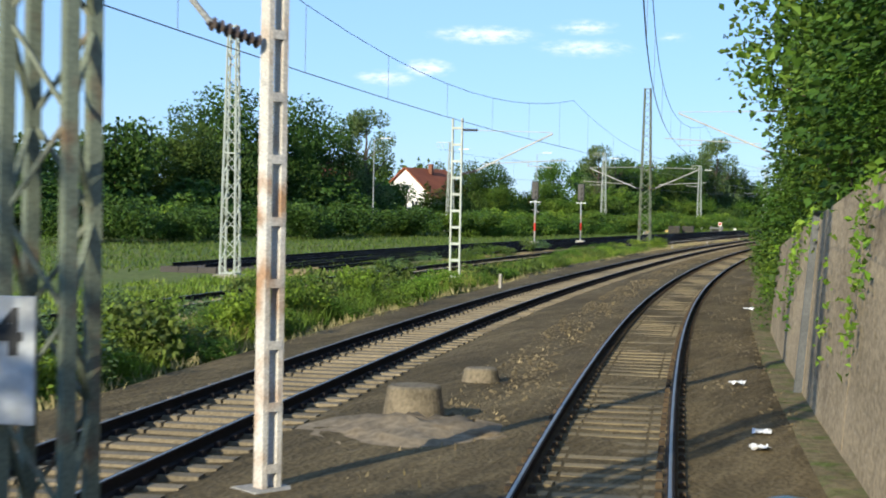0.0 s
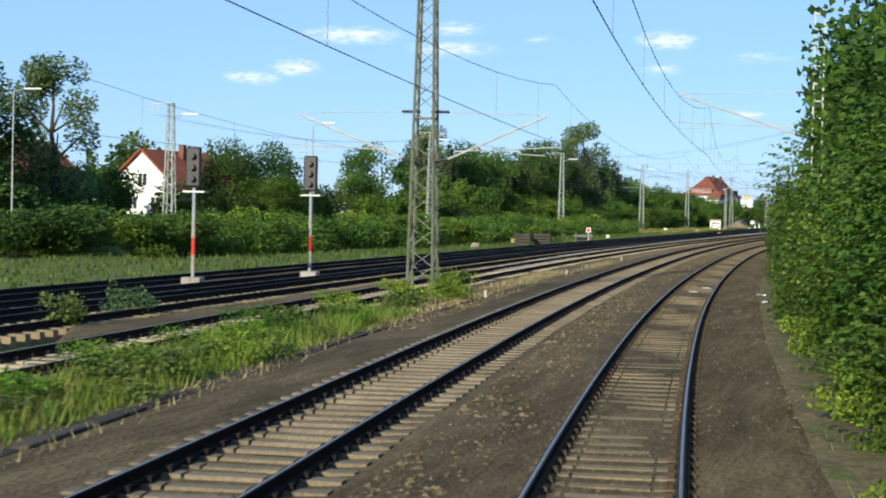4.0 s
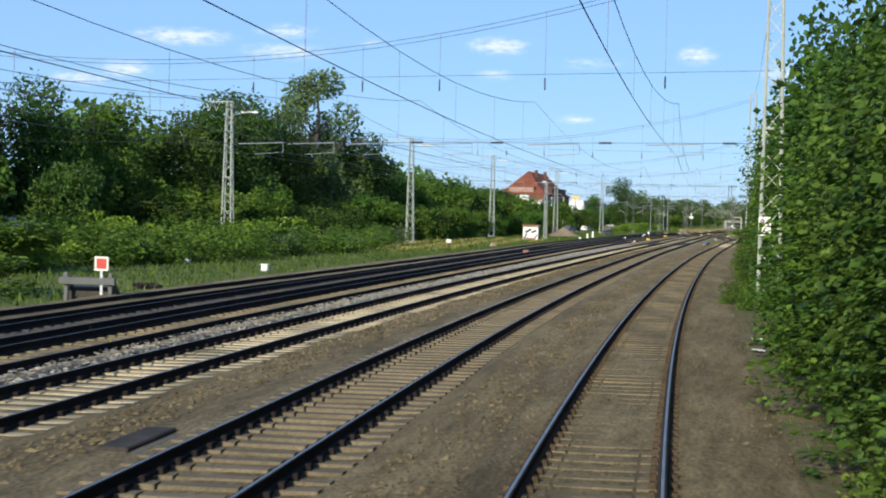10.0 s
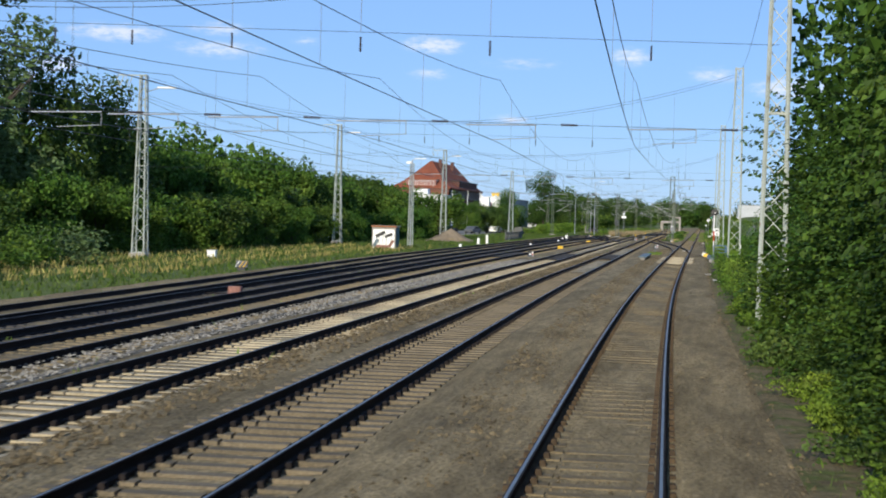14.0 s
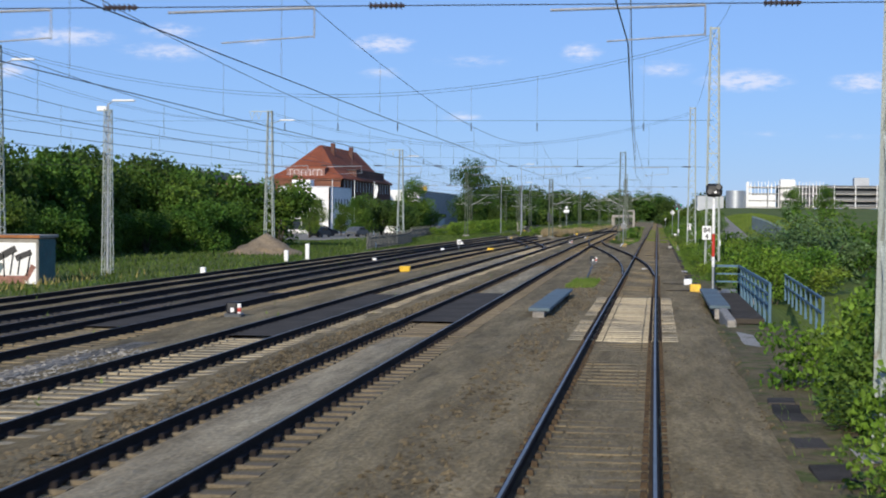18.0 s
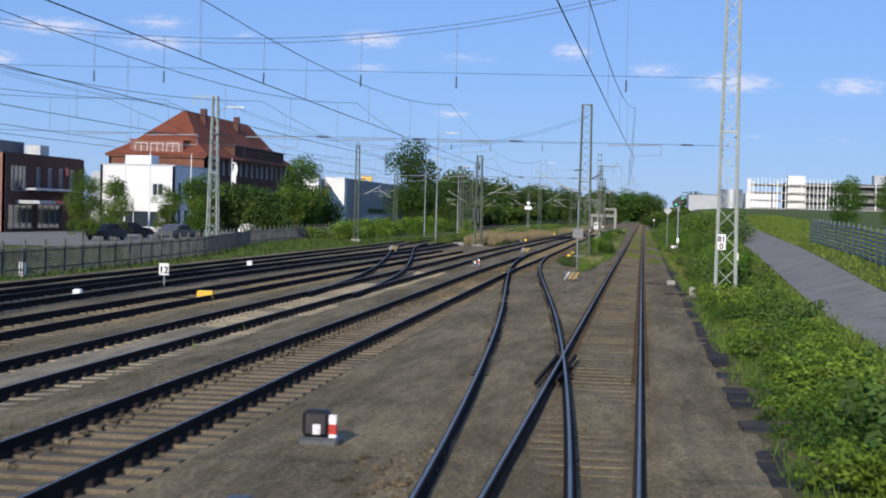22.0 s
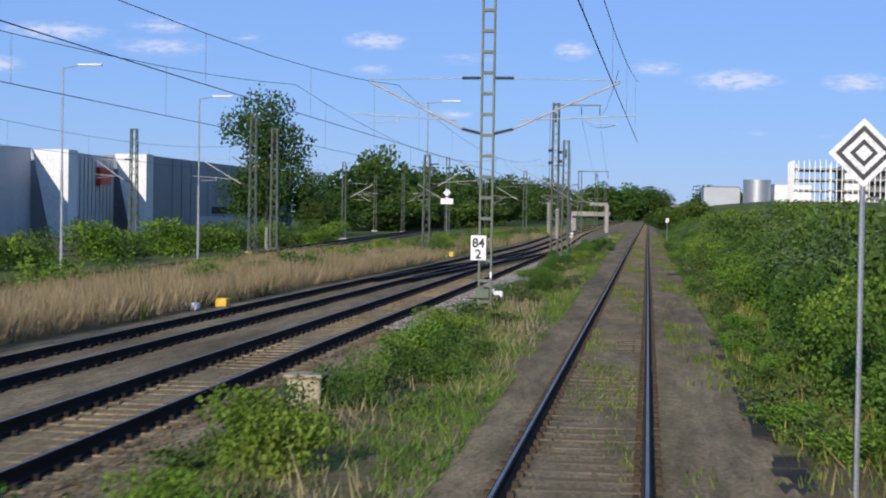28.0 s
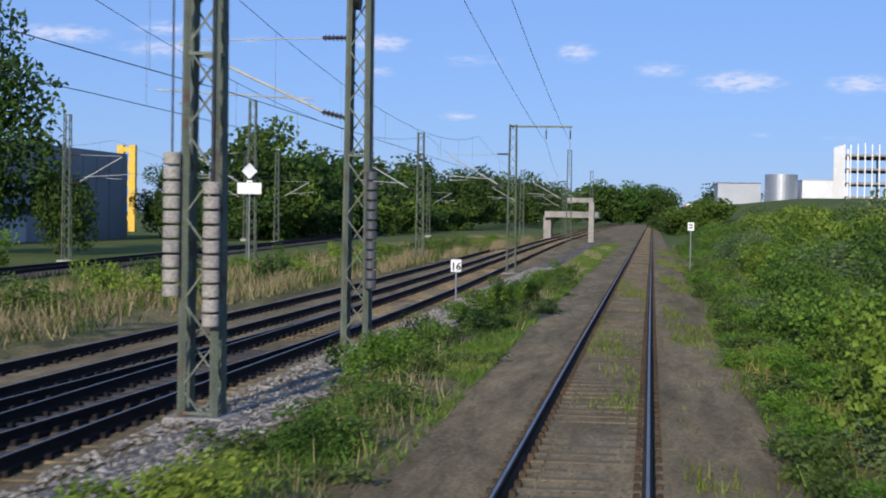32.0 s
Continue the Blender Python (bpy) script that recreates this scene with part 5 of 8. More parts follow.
for x, y, h, w in ((5.3, -16, 2.6, 3.4), (4.3, -20.5, 1.8, 2.2), (4.7, -11.5, 2.2, 2.8), (4.0, -25, 1.3, 1.9), (5.6, -21, 2.6, 3.0)):
    grow(T_BUSH_B if h < 2.3 else T_BUSH, x, y, h, w, x * 70, label="bright green bush at the bridge approach")
for x, y, h, w in ((5.3, -138.3, 1.5, 1.6), (6.6, -138.6, 2.2, 2.2), (4.6, -134.6, 1.4, 1.7)):
    grow(T_BUSH, x, y, h, w, x * 50, label="leafy shrub round the foot of a mast")
for s, d, h, w in ((-324.5, 3.7, 3.2, 3.0), (-321.5, 3.5, 2.6, 2.6), (-318, 3.9, 3.4, 3.2), (-314, 3.7, 2.8, 2.8), (-327.5, 4.1, 4.2, 3.0)):
    grow(T_HEDGE2, *(float(k) for k in line(s, d)), h, w, s * 20, label="leafy shrub at the end of the retaining wall")
grow(T_WALL, 9.5, -4, 14.5, 6.2, 40, z=-3.0, label="tall tree growing beside the bridge")
for x, y, h in ((7.3, -27, 6.8), (7.9, -36, 7.6), (8.4, -20, 6.0)):
    grow(T_HEDGE, x, y, h, 4.8, x * 40, label="leafy young tree beside the bridge approach")
grow(T_LOW, -35.5, 110, 7.2, 9, 0, label="round leafy tree beside the yard fence")
grow(T_LOW, -37, 116, 5.5, 6, 80, label="round leafy tree beside the yard fence")
# unseen tree, added to throw shade on the lower part of the first mast
grow(T_ROUND, float(line(-356.3, -3.01)[0]) - 2.2, float(line(-356.3, -3.01)[1]) - 16, 8.8, 7.5, 0, label="unseen tree behind the start, added to shade the first mast")

# ---------------------------------------------------------------- masts and overhead line


def lattice(parent, h, w0, w1, mat, bays=0.75, leg=0.09, brace=0.045, d0=None, split=False):
    """A tapering square lattice mast: four legs and zigzag braces on each face, as parts."""
    d0 = d0 or w0
    k = w1 / w0
    corners = [(-1, -1), (1, -1), (1, 1), (-1, 1)]

    def at(c, z):
        f = 1 + (k - 1) * z / h
        return Vector((c[0] * w0 / 2 * f, c[1] * d0 / 2 * f, z))
    for c in corners:
        bm = B()
        a, b = at(c, 0), at(c, h)
        bar(bm, a, b, leg, leg)
        part("leg", bm, mat, parent)
    for i in range(4):
        c1, c2 = corners[i], corners[(i + 1) % 4]
        bm = B()
        z, flip = 0.05, i % 2
        while z < h - 0.1:
            step = min(bays * (1 + (k - 1) * z / h) ** 0.5, h - z)
            if split:
                bq = B()
                bar(bq, at(c1 if flip else c2, z), at(c2 if flip else c1, z + step), brace, brace * 0.6)
                part("brace", bq, mat, parent)
            else:
                bar(bm, at(c1 if flip else c2, z), at(c2 if flip else c1, z + step), brace, brace * 0.6)
            z += step
            flip = not flip
        for zz in (0.3, h * 0.5, h - 0.05):
            bar(bm, at(c1, zz), at(c2, zz), brace * 1.3, brace)
        part("bracing", bm, mat, parent)["kind"] = "stuff"


def footing(parent, sx=0.9, sy=0.9, h=0.35, z=-0.15):
    bm = bevelled(box(B(), 0, 0, z, sx, sy, h), 0.03)
    part("footing", bm, M_CONCRETE, parent)


def ladder_mast(parent, h, mat, w=0.34, depth=0.16, step=0.62):
    """Two channel legs with batten plates."""
    for sx in (-1, 1):
        bm = B()
        box(bm, sx * w / 2, 0, 0, 0.06, depth, h)
        part("leg", bm, mat, parent)
    z = 0.4
    while z < h:
        for sy in (-1, 1):
            bm = B()
            box(bm, 0, sy * depth / 2, z, w, 0.012, 0.09)
            part("batten", bm, mat, parent)
        z += step


def insulator(bm, p, q, r=0.07, n=7):
    """Ribbed insulator between two points."""
    p, q = Vector(p), Vector(q)
    rod(bm, p, q, r * 0.45, seg=8)
    for i in range(n):
        t0, t1 = (i + 0.25) / n, (i + 0.6) / n
        rod(bm, p.lerp(q, t0), p.lerp(q, t1), r, r * 0.6, 8)
    return bm


def cantilever(parent, side, reach, z=5.2, mat=None):
    """A hinged tube bracket with insulators, contact-wire arm and stay; side: -1 reaches to the left."""
    mat = mat or M_ARM
    bm = B()
    rod(bm, (side * 0.75, 0, z - 0.15), (side * reach, 0, z + 1.25), 0.032)
    part("bracket_tube", bm, mat, parent)
    bm = B()
    rod(bm, (side * 0.75, 0, z + 1.35), (side * reach, 0, z + 1.3), 0.014)
    part("top_tie", bm, mat, parent)
    bm = B()
    rod(bm, (side * 0.95, 0, z + 0.1), (side * (reach + 0.5), 0, z + 0.28), 0.018)
    rod(bm, (side * (reach - 0.9), 0, z + 0.25), (side * (reach - 0.9), 0, z + 0.02), 0.014)
    rod(bm, (side * (reach - 0.9), 0, z + 0.05), (side * reach, 0, z), 0.014)
    part("registration_arm", bm, mat, parent)
    for dz in (-0.3, 1.36):
        bm = insulator(B(), (side * 0.18, 0, z + dz), (side * 0.78, 0, z + dz * (1 if dz > 0 else 0.5)), 0.075)
        part("insulator", bm, M_INSUL, parent)


def board(parent, x, y, z, w, h, mat=None, name="number_board"):
    bm = bevelled(box(B(), x, y, z, w, 0.02, h), 0.006)
    return part(name, bm, mat or M_WHITE_PAINT, parent)


def words(parent, body, x, y, z, size, mat=None, name="lettering", rot=(90, 0, 0), wide=1.0):
    cu = bpy.data.curves.new(name, "FONT")
    cu.body, cu.size, cu.align_x, cu.extrude, cu.offset = body, size, "CENTER", 0.003, 0.008 * size / 0.3
    tmp = bpy.data.objects.new(name, cu)
    scene.collection.objects.link(tmp)
    me = bpy.data.meshes.new_from_object(tmp.evaluated_get(bpy.context.evaluated_depsgraph_get()))
    bpy.data.objects.remove(tmp)
    me.materials.append(mat or M_BLACK)
    o = new(name, me)
    o.parent = parent
    o.matrix_basis = pose(x, y, z, *rot) @ Matrix.Diagonal((wide, 1, 1, 1))
    return o


def km_board(mast, top, low, x, y, z, w=0.5, h=0.76):
    b = board(mast, x, y, z, w, h)
    words(b, top, x, y - 0.014, z + h * 0.53, h * 0.5)
    words(b, low, x, y - 0.014, z + h * 0.08, h * 0.5)


LM = "green-grey steel lattice mast of the overhead line"
RIGHT_MASTS = [(5.5, -137.5, 12.6), (4.0, -72.5, 12.6), (3.9, -20.3, 12.6), (3.65, 43.5, 13.0), (3.72, 98.5, 12.6)]
for i, (x, y, h) in enumerate(RIGHT_MASTS):
    m = thing("catenary_mast", x, y, -0.45, turn_at(y), LM, "mast", "overhead line masts")
    lattice(m, h, 0.72, 0.42, M_MAST_PALE, 0.72, 0.07, 0.04, 0.66, True)
    footing(m, 1.3, 1.2, 0.5, -0.2)
    bm = B()
    box(bm, 0.38, -0.42, 1.75, 0.06, 0.02, 0.26)
    part("marker_plate", bm, M_WHITE_PAINT, m)
    if i in (0, 3):
        km_board(m, "84", "6" if i == 0 else "4", -0.3 if i == 3 else -0.2, -0.47, 2.05 if i == 3 else 2.75, 0.45 if i == 3 else 0.4, 0.7 if i == 3 else 0.62)
    if i == 4:
        km_board(m, "81", "0", -0.2, -0.47, 2.1, 0.3, 0.56)

LEFT_MASTS = [(-36.8, -191, 10.5, 1), (-37.0, -128.4, 11.6, 1), (-33.7, -79.5, 11.2, 1), (-33.3, -20.7, 11.6, 1), (-35.6, 44.5, 12.4, 1), (-33.0, 97, 12.2, 1), (-30.8, 155.8, 11.3, 1)]
for x, y, h, lamp in LEFT_MASTS:
    m = thing("catenary_mast", x, y, -0.42, turn_at(y), "slender pale grey lattice mast with lamp arm and bracket", "mast", "overhead line masts")
    lattice(m, h, 0.8, 0.36, M_MAST_PALE, 0.7, 0.075, 0.04)
    footing(m, 1.1, 1.1, 0.4)
    bm = B()
    bar(bm, (-1.7, 0, h - 0.05), (0.2, 0, h - 0.05), 0.07)
    for xx in (-1.6, -1.0):
        bar(bm, (xx - 0.25, 0, h - 0.05), (xx, 0, h - 0.75), 0.035)
        bar(bm, (xx + 0.25, 0, h - 0.05), (xx, 0, h - 0.75), 0.035)
    part("bracket", bm, M_MAST_PALE, m)
    bm = B()
    rod(bm, (0.2, 0, h - 1.1), (1.0, 0, h - 0.85), 0.03)
    part("lamp_arm", bm, M_GALV, m)
    bm = bevelled(box(B(), 1.55, 0, h - 0.88, 1.3, 0.22, 0.12), 0.03)
    part("lamp_head", bm, M_WHITE_PAINT, m)


def plain_mast(x, y, h, kind, mat, label, w=0.6, turn=None, z=-0.4, w1=0.32, arms=(), leg=0.07, split=False):
    m = thing("catenary_mast", x, y, z, turn_at(y) if turn is None else turn, label, "mast", "overhead line masts")
    if kind == "lattice":
        lattice(m, h, w, w1, mat, 0.6, leg, 0.04 if leg > 0.06 else 0.028, None, split)
    else:
        ladder_mast(m, h, mat, w)
    footing(m, w + 0.45, w + 0.35, 0.45, -0.2)
    for side, reach, cz in arms:
        cantilever(m, side, reach, cz)
    return m


# between our track and its neighbour at the start
xm, ym = (float(a) for a in line(-356.3, -3.01))
m0 = plain_mast(xm, ym, 10.5, "lattice", M_MAST, "heavy grey-green lattice mast with a number board", 0.42, w1=0.34, leg=0.085, split=True)
# grey in place of white: the shade on this board is in its colour
bm0 = board(m0, -0.22, -0.26, 1.78, 0.5, 0.76, M_GREYPANEL)
words(bm0, "4", -0.14, -0.274, 2.2, 0.38)
m_white = plain_mast(25.21, -348.6, 10.0, "ladder", M_MAST_WHITE, "white pole mast with rust stains", 0.17, w1=0.3, turn=62)
cantilever(m_white, -1, 2.2, 5.0)
plain_mast(1.4, -308.0, 10.0, "lattice", M_MAST_PALE, "pale lattice mast in the weeds", 0.62)
plain_mast(10.5, -307.0, 6.4, "ladder", M_MAST_PALE, "pale ladder mast with a bracket over the track", 0.36, arms=[(1, 3.6, 4.6)])
plain_mast(2.0, -248.5, 12.0, "lattice", M_MAST, "tall lattice mast between the tracks", 0.85, w1=0.42, split=True, arms=[(1, 3.9, 4.85), (-1, 4.2, 4.85)])
plain_mast(13.5, -238.5, 10.5, "ladder", M_MAST_PALE, "pale ladder mast with a bracket beside the hedge", 0.34, arms=[(-1, 4.9, 6.2)])
plain_mast(21.79, -301.50, 9.4, "ladder", M_MAST, "ladder mast with a bracket at the overgrown bank", 0.34, arms=[(-1, 4.1, 5.6)])
# later on
m152 = plain_mast(-3.35, 152.4, 10.8, "lattice", M_MAST, "green-grey lattice mast standing in the grass", 0.85, w1=0.62, z=-0.3, arms=[(-1, 3.4, 4.85)], leg=0.085, split=True)
bm = B()
box(bm, 0.42, -0.44, 1.95, 0.07, 0.02, 0.2)
part("marker_plate", bm, M_WHITE_PAINT, m152)
bm = insulator(B(), (0.4, 0, 5.6), (1.0, 0, 5.95), 0.08)
part("insulator", bm, M_INSUL, m152)
bm = B()
rod(bm, (1.0, 0, 5.95), (2.3, 0, 6.8), 0.02)
part("stay", bm, M_GALV, m152)
m842 = plain_mast(-4.11, 214.2, 9.9, "ladder", M_MAST, "ladder mast with a hectometre board", 0.36, z=-0.35, arms=[(-1, 3.6, 5.75), (1, 3.9, 5.75)])
km_board(m842, "84", "2", -0.2, -0.14, 1.68, 0.46, 0.74)
bm = bevelled(box(B(), -0.05, -0.12, 0.55, 0.4, 0.16, 0.28), 0.02)
part("cable_box", bm, M_MAST, m842)
bm = bevelled(box(B(), 0.18, -0.12, 1.15, 0.06, 0.02, 0.2), 0.004)
part("marker_plate", bm, M_WHITE_PAINT, m842)


def tension_mast(x, y, h, label, weights, z=-0.35, arms=(), w=0.55):
    """A lattice mast with wheel, ropes and columns of tension weights."""
    m = plain_mast(x, y, h, "lattice", M_MAST, label, w, z=z, w1=w * 0.8, arms=arms, leg=0.085)
    for wx, wz, n, mat in weights:
        bm = B()
        rod(bm, (wx, -0.34, wz), (wx, -0.34, h - 0.6), 0.015)
        part("rope", bm, M_WIRE, m)
        for i in range(n):
            bm = bevelled(rod(B(), (wx, -0.34, wz + i * 0.2), (wx, -0.34, wz + i * 0.2 + 0.17), 0.12, seg=12), 0.015)
            part("weight", bm, mat, m)
    bm = B()
    rod(bm, (-0.05, -0.34, h - 1.0), (0.05, -0.34, h - 1.0), 0.32, seg=20)
    part("wheel", bm, M_BLACK, m)
    return m


tension_mast(-14.0, 184.0, 8.3, "weathered tension mast with weights beside the tracks", [(-0.35, 2.4, 6, M_DARKGREY), (0.0, 2.2, 6, M_DARKGREY)], arms=[(1, 3.4, 4.85)])


def side_arm(m, z, reach=2.86):
    """A level outrigger at the top of a mast, with two hanging insulators."""
    part("outrigger", bar(B(), (-0.2, 0, z), (reach + 0.1, 0, z), 0.09), M_MAST, m)
    for x in (reach * 0.58, reach):
        part("hanger", bar(B(), (x, 0, z), (x, 0, z - 0.2), 0.03), M_WIRE, m)
        part("insulator", insulator(B(), (x, 0, z - 0.2), (x, 0, z - 0.62), 0.055), M_INSUL, m)


m_a = tension_mast(-5.45, 272.4, 10.45, "tall tension mast with an outrigger and pale weight columns", [(-0.36, 1.9, 10, M_CONCRETE), (0.2, 1.5, 10, M_CONCRETE)], w=0.46)
side_arm(m_a, 10.3)
for dx, z in ((-0.3, 6.5), (-0.3, 7.3), (0.3, 6.6), (0.3, 7.2)):
    part("clamp", bevelled(rod(B(), (dx - 0.16, -0.2, z), (dx + 0.16, -0.2, z), 0.1, seg=12), 0.02), M_BLACK, m_a)
tension_mast(-5.3, 283.2, 8.5, "tension mast with a dark weight column", [(0.34, 1.55, 12, M_DARKGREY)], w=0.46, arms=[(-1, 3.8, 5.3)])
m271 = plain_mast(-14.4, 275.4, 7.0, "lattice", M_MAST, "weathered lattice mast with a lamp pole in dry grass", 0.5, w1=0.34, z=-0.3, arms=[(1, 3.0, 5.0)], leg=0.07)
part("lamp_pole", rod(B(), (0, 0, 6.9), (0, 0, 10.6), 0.05, 0.04, 10), M_GALV, m271)
part("lamp_arm", rod(B(), (-0.4, 0, 10.5), (1.0, 0, 10.65), 0.03, seg=8), M_GALV, m271)
part("lamp_head", bevelled(box(B(), 1.6, 0, 10.62, 1.3, 0.22, 0.11), 0.03), M_WHITE_PAINT, m271)
m_c = plain_mast(-6.3, 331, 7.7, "lattice", M_MAST, "lattice mast with an outrigger beside the track", 0.45, arms=[(-1, 3.2, 4.85)], leg=0.05)
side_arm(m_c, 7.6)
tension_mast(-26.7, 282.2, 9.2, "weathered tension mast before the warehouse", [(-0.5, 0.3, 8, M_CONCRETE)], w=0.5, z=-0.42)
plain_mast(-36.4, 279, 8.9, "lattice", M_MAST, "weathered lattice mast with twin lamps before the warehouse", 0.55, w1=0.4, arms=[(-1, 2.8, 5.3)])
for x, y, h, arm in ((-27.5, 197, 9.6, 1), (-32.2, 338, 8.5, 1), (-20.2, 333, 9.0, -1), (-36.0, 405, 9, 1), (-42.5, 418, 9, -1), (-23, 261, 9, -1), (-6.6, 392, 9, -1), (-7, 455, 9, -1), (-44, 520, 9, 1), (-13, 345, 8, -1), (-13, 420, 8, -1), (-30, 470, 9, 1), (-13, 500, 8, -1)):
    plain_mast(x, y, h, "lattice", M_MAST, LM, 0.45, arms=[(arm, 3.2, 4.85)], leg=0.05)


def lamp_post(x, y, h, label, arm=1.6, side=1, lattice_foot=0.0):
    p = thing("street_lamp", x, y, -0.42, turn_at(y), label, "street lamp", "yard lamps")
    bm = B()
    rod(bm, (0, 0, 0), (0, 0, h * 0.5), 0.075, 0.065, 10)
    rod(bm, (0, 0, h * 0.5), (0, 0, h), 0.05, 0.04, 10)
    part("pole", bm, M_GALV, p)
    if lattice_foot:
        lattice(p, lattice_foot, 0.46, 0.3, M_MAST_PALE, 0.62, 0.04, 0.026)
    bm = B()
    rod(bm, (0, 0, h - 0.05), (side * arm * 0.5, 0, h + 0.12), 0.025)
    part("arm", bm, M_GALV, p)
    bm = bevelled(box(B(), side * (arm * 0.5 + 0.5), 0, h + 0.08, 1.15, 0.2, 0.1), 0.03)
    part("lamp_head", bm, M_WHITE_PAINT, p)
    return p


LP = "tall grey lamp post with a white lamp head"
for x, y, h, lf in ((-37.6, -210.5, 9.9, 0), (-30.4, -179, 9.6, 0), (-18.9, 192.2, 10.6, 0), (-23.8, 252, 9.2, 0), (-26.3, 238, 9.6, 0)):
    lamp_post(x, y, h, LP, lattice_foot=lf)
p = lamp_post(-26.4, 36.7, 8.6, "lattice lamp mast with twin floodlights", 0.6, 1, 8.3)
bm = bevelled(box(B(), -0.3, 0, 8.2, 0.5, 0.3, 0.25), 0.03)
part("floodlight", bm, M_WHITE_PAINT, p)


# ---- wires: round wires as thin square tubes, one mesh a run
def wire_run(name, pts, r, parent, mat=M_WIRE):
    pts = np.asarray(pts, float)
    t = np.gradient(pts, axis=0)
    t /= np.linalg.norm(t, axis=1, keepdims=True) + 1e-9
    a = np.cross(t, np.where(np.abs(t[:, 2:3]) > 0.9, [[1.0, 0, 0]], [[0, 0, 1.0]]))
    a /= np.linalg.norm(a, axis=1, keepdims=True) + 1e-9
    b = np.cross(t, a)
    ring = np.stack([pts + r * (a * math.cos(q) + b * math.sin(q)) for q in (0, 1.571, 3.142, 4.712)], 1)
    n = len(pts)
    i = np.arange(n - 1)[:, None] * 4
    f = np.concatenate([np.concatenate([i + j, i + (j + 1) % 4, i + 4 + (j + 1) % 4, i + 4 + j], 1) for j in range(4)])
    return sheet(name, ring.reshape(-1, 3), f, mat, parent)


def overhead(mid, supports, label, hang=6.65, sag=1.05, zig=0.22, contact=4.87):
    """The line over one track: contact wire, messenger wire and droppers."""
    o = thing("overhead_line", 0, 0, 0, 0, label, "overhead wire", "overhead lines", "structure")
    con, mes = [], []
    bm_pts = []
    for k in range(len(supports) - 1):
        a, b = supports[k], supports[k + 1]
        n = 14
        for i in range(n + (k == len(supports) - 2)):
            u = i / n
            s = a + (b - a) * u
            z = zig * ((1 - u) * (-1) ** k + u * (-1) ** (k + 1))
            x, y = line(s, float(ease(s, mid)) + z)
            con.append((float(x), float(y), contact - 0.05 * math.sin(math.pi * u)))
            mes.append((float(x), float(y), hang - sag * (1 - (2 * u - 1) ** 2)))
            if i % 2 == 1:
                bm_pts.append((con[-1], mes[-1]))
    wire_run("contact_wire", con, 0.0085, o)
    wire_run("messenger_wire", mes, 0.0075, o)
    bm = B()
    for p, q in bm_pts:
        bar(bm, p, q, 0.006)
    part("dropper", bm, M_WIRE, o)["kind"] = "stuff"


SUP_A = [-415, -349, -290, -238.5, -190, -137.5, -72.5, -20.3, 43.5, 98.5, 152.4, 215.6, 279, 330, 392, 455, 520, 600, 700]
overhead(OUR, SUP_A[:11] + [214.2], "contact line over our track", zig=-0.36)
overhead(TRACK_1, [-415, -349, -307, -248.5, -190] + SUP_A[5:16], "contact line over the neighbouring track")
overhead(TRACK_2, [-190] + SUP_A[5:16], "contact line over the second track")
for t_k in (TRACK_3, TRACK_4):
    overhead(t_k, [-190, -137.5, -72.5, -20.3, 43.5, 98.5, 152.4, 184], "contact line over a yard track")
overhead(TRACK_5, [-250, -190, -137.5, -72.5, -20.3, 43.5, 98.5, 152.4, 197, 261, 296, 338, 405], "contact line over the outer yard track")


def cross_span(left, right):
    """Head-span between two masts: sagging carrying wires, two level cross wires, hangers, insulators and steady arms."""
    (xl, yl, hl), (xr, yr, hr) = left, right
    o = thing("cross_span", 0, 0, 0, 0, "head-span wires with insulators across the tracks", "overhead wire", "overhead lines", "structure")
    P = lambda u, z: (xl + (xr - xl) * u, yl + (yr - yl) * u, z)
    U = np.linspace(0, 1, 25)
    carry = lambda u: hl - 0.5 + (hr - hl - 0.3) * u - 2.9 * (1 - (2 * u - 1) ** 2)
    for off in (0, 0.16):
        wire_run("carrying_wire", [P(u, carry(u) - off) for u in U], 0.009, o)
    wire_run("upper_cross_wire", [P(u, 7.75) for u in U], 0.007, o)
    wire_run("lower_cross_wire", [P(u, 5.35) for u in U], 0.007, o)
    for mid in (OUR, TRACK_1, TRACK_2, TRACK_3, TRACK_4, TRACK_5):
        s = (yl + yr) / 2
        xt = float(line(s, float(ease(s, mid)))[0])
        u = (xt - xl) / (xr - xl)
        if not 0.02 < u < 0.99:
            continue
        bm = B()
        bar(bm, P(u, carry(u)), P(u, 7.75), 0.012)
        part("hanger", bm, M_WIRE, o)
        bm = insulator(B(), P(u, 7.62), P(u, 7.2), 0.045)
        part("insulator", bm, M_INSUL, o)
        du = 1.0 / (xr - xl)
        bm = B()
        rod(bm, P(u - 0.6 * du, 5.28), P(u + 1.3 * du, 5.33), 0.018)
        rod(bm, P(u + 1.3 * du, 5.33), P(u + 1.3 * du, 4.95), 0.011)
        rod(bm, P(u + 1.3 * du, 4.97), P(u + 0.1 * du, 4.89), 0.01)
        part("steady_arm", bm, M_GALV, o)
        bm = insulator(B(), P(u + 2.0 * du, 5.35), P(u + 2.45 * du, 5.35), 0.05)
        part("insulator", bm, M_INSUL, o)


for a, b in ((LEFT_MASTS[1], RIGHT_MASTS[0]), (LEFT_MASTS[2], RIGHT_MASTS[1]), (LEFT_MASTS[3], RIGHT_MASTS[2]), (LEFT_MASTS[4], RIGHT_MASTS[3]), (LEFT_MASTS[5], RIGHT_MASTS[4])):
    cross_span(a[:3], b[:3])
cross_span((-30.8, 155.8, 11.3), (-3.35, 152.4, 10.5))
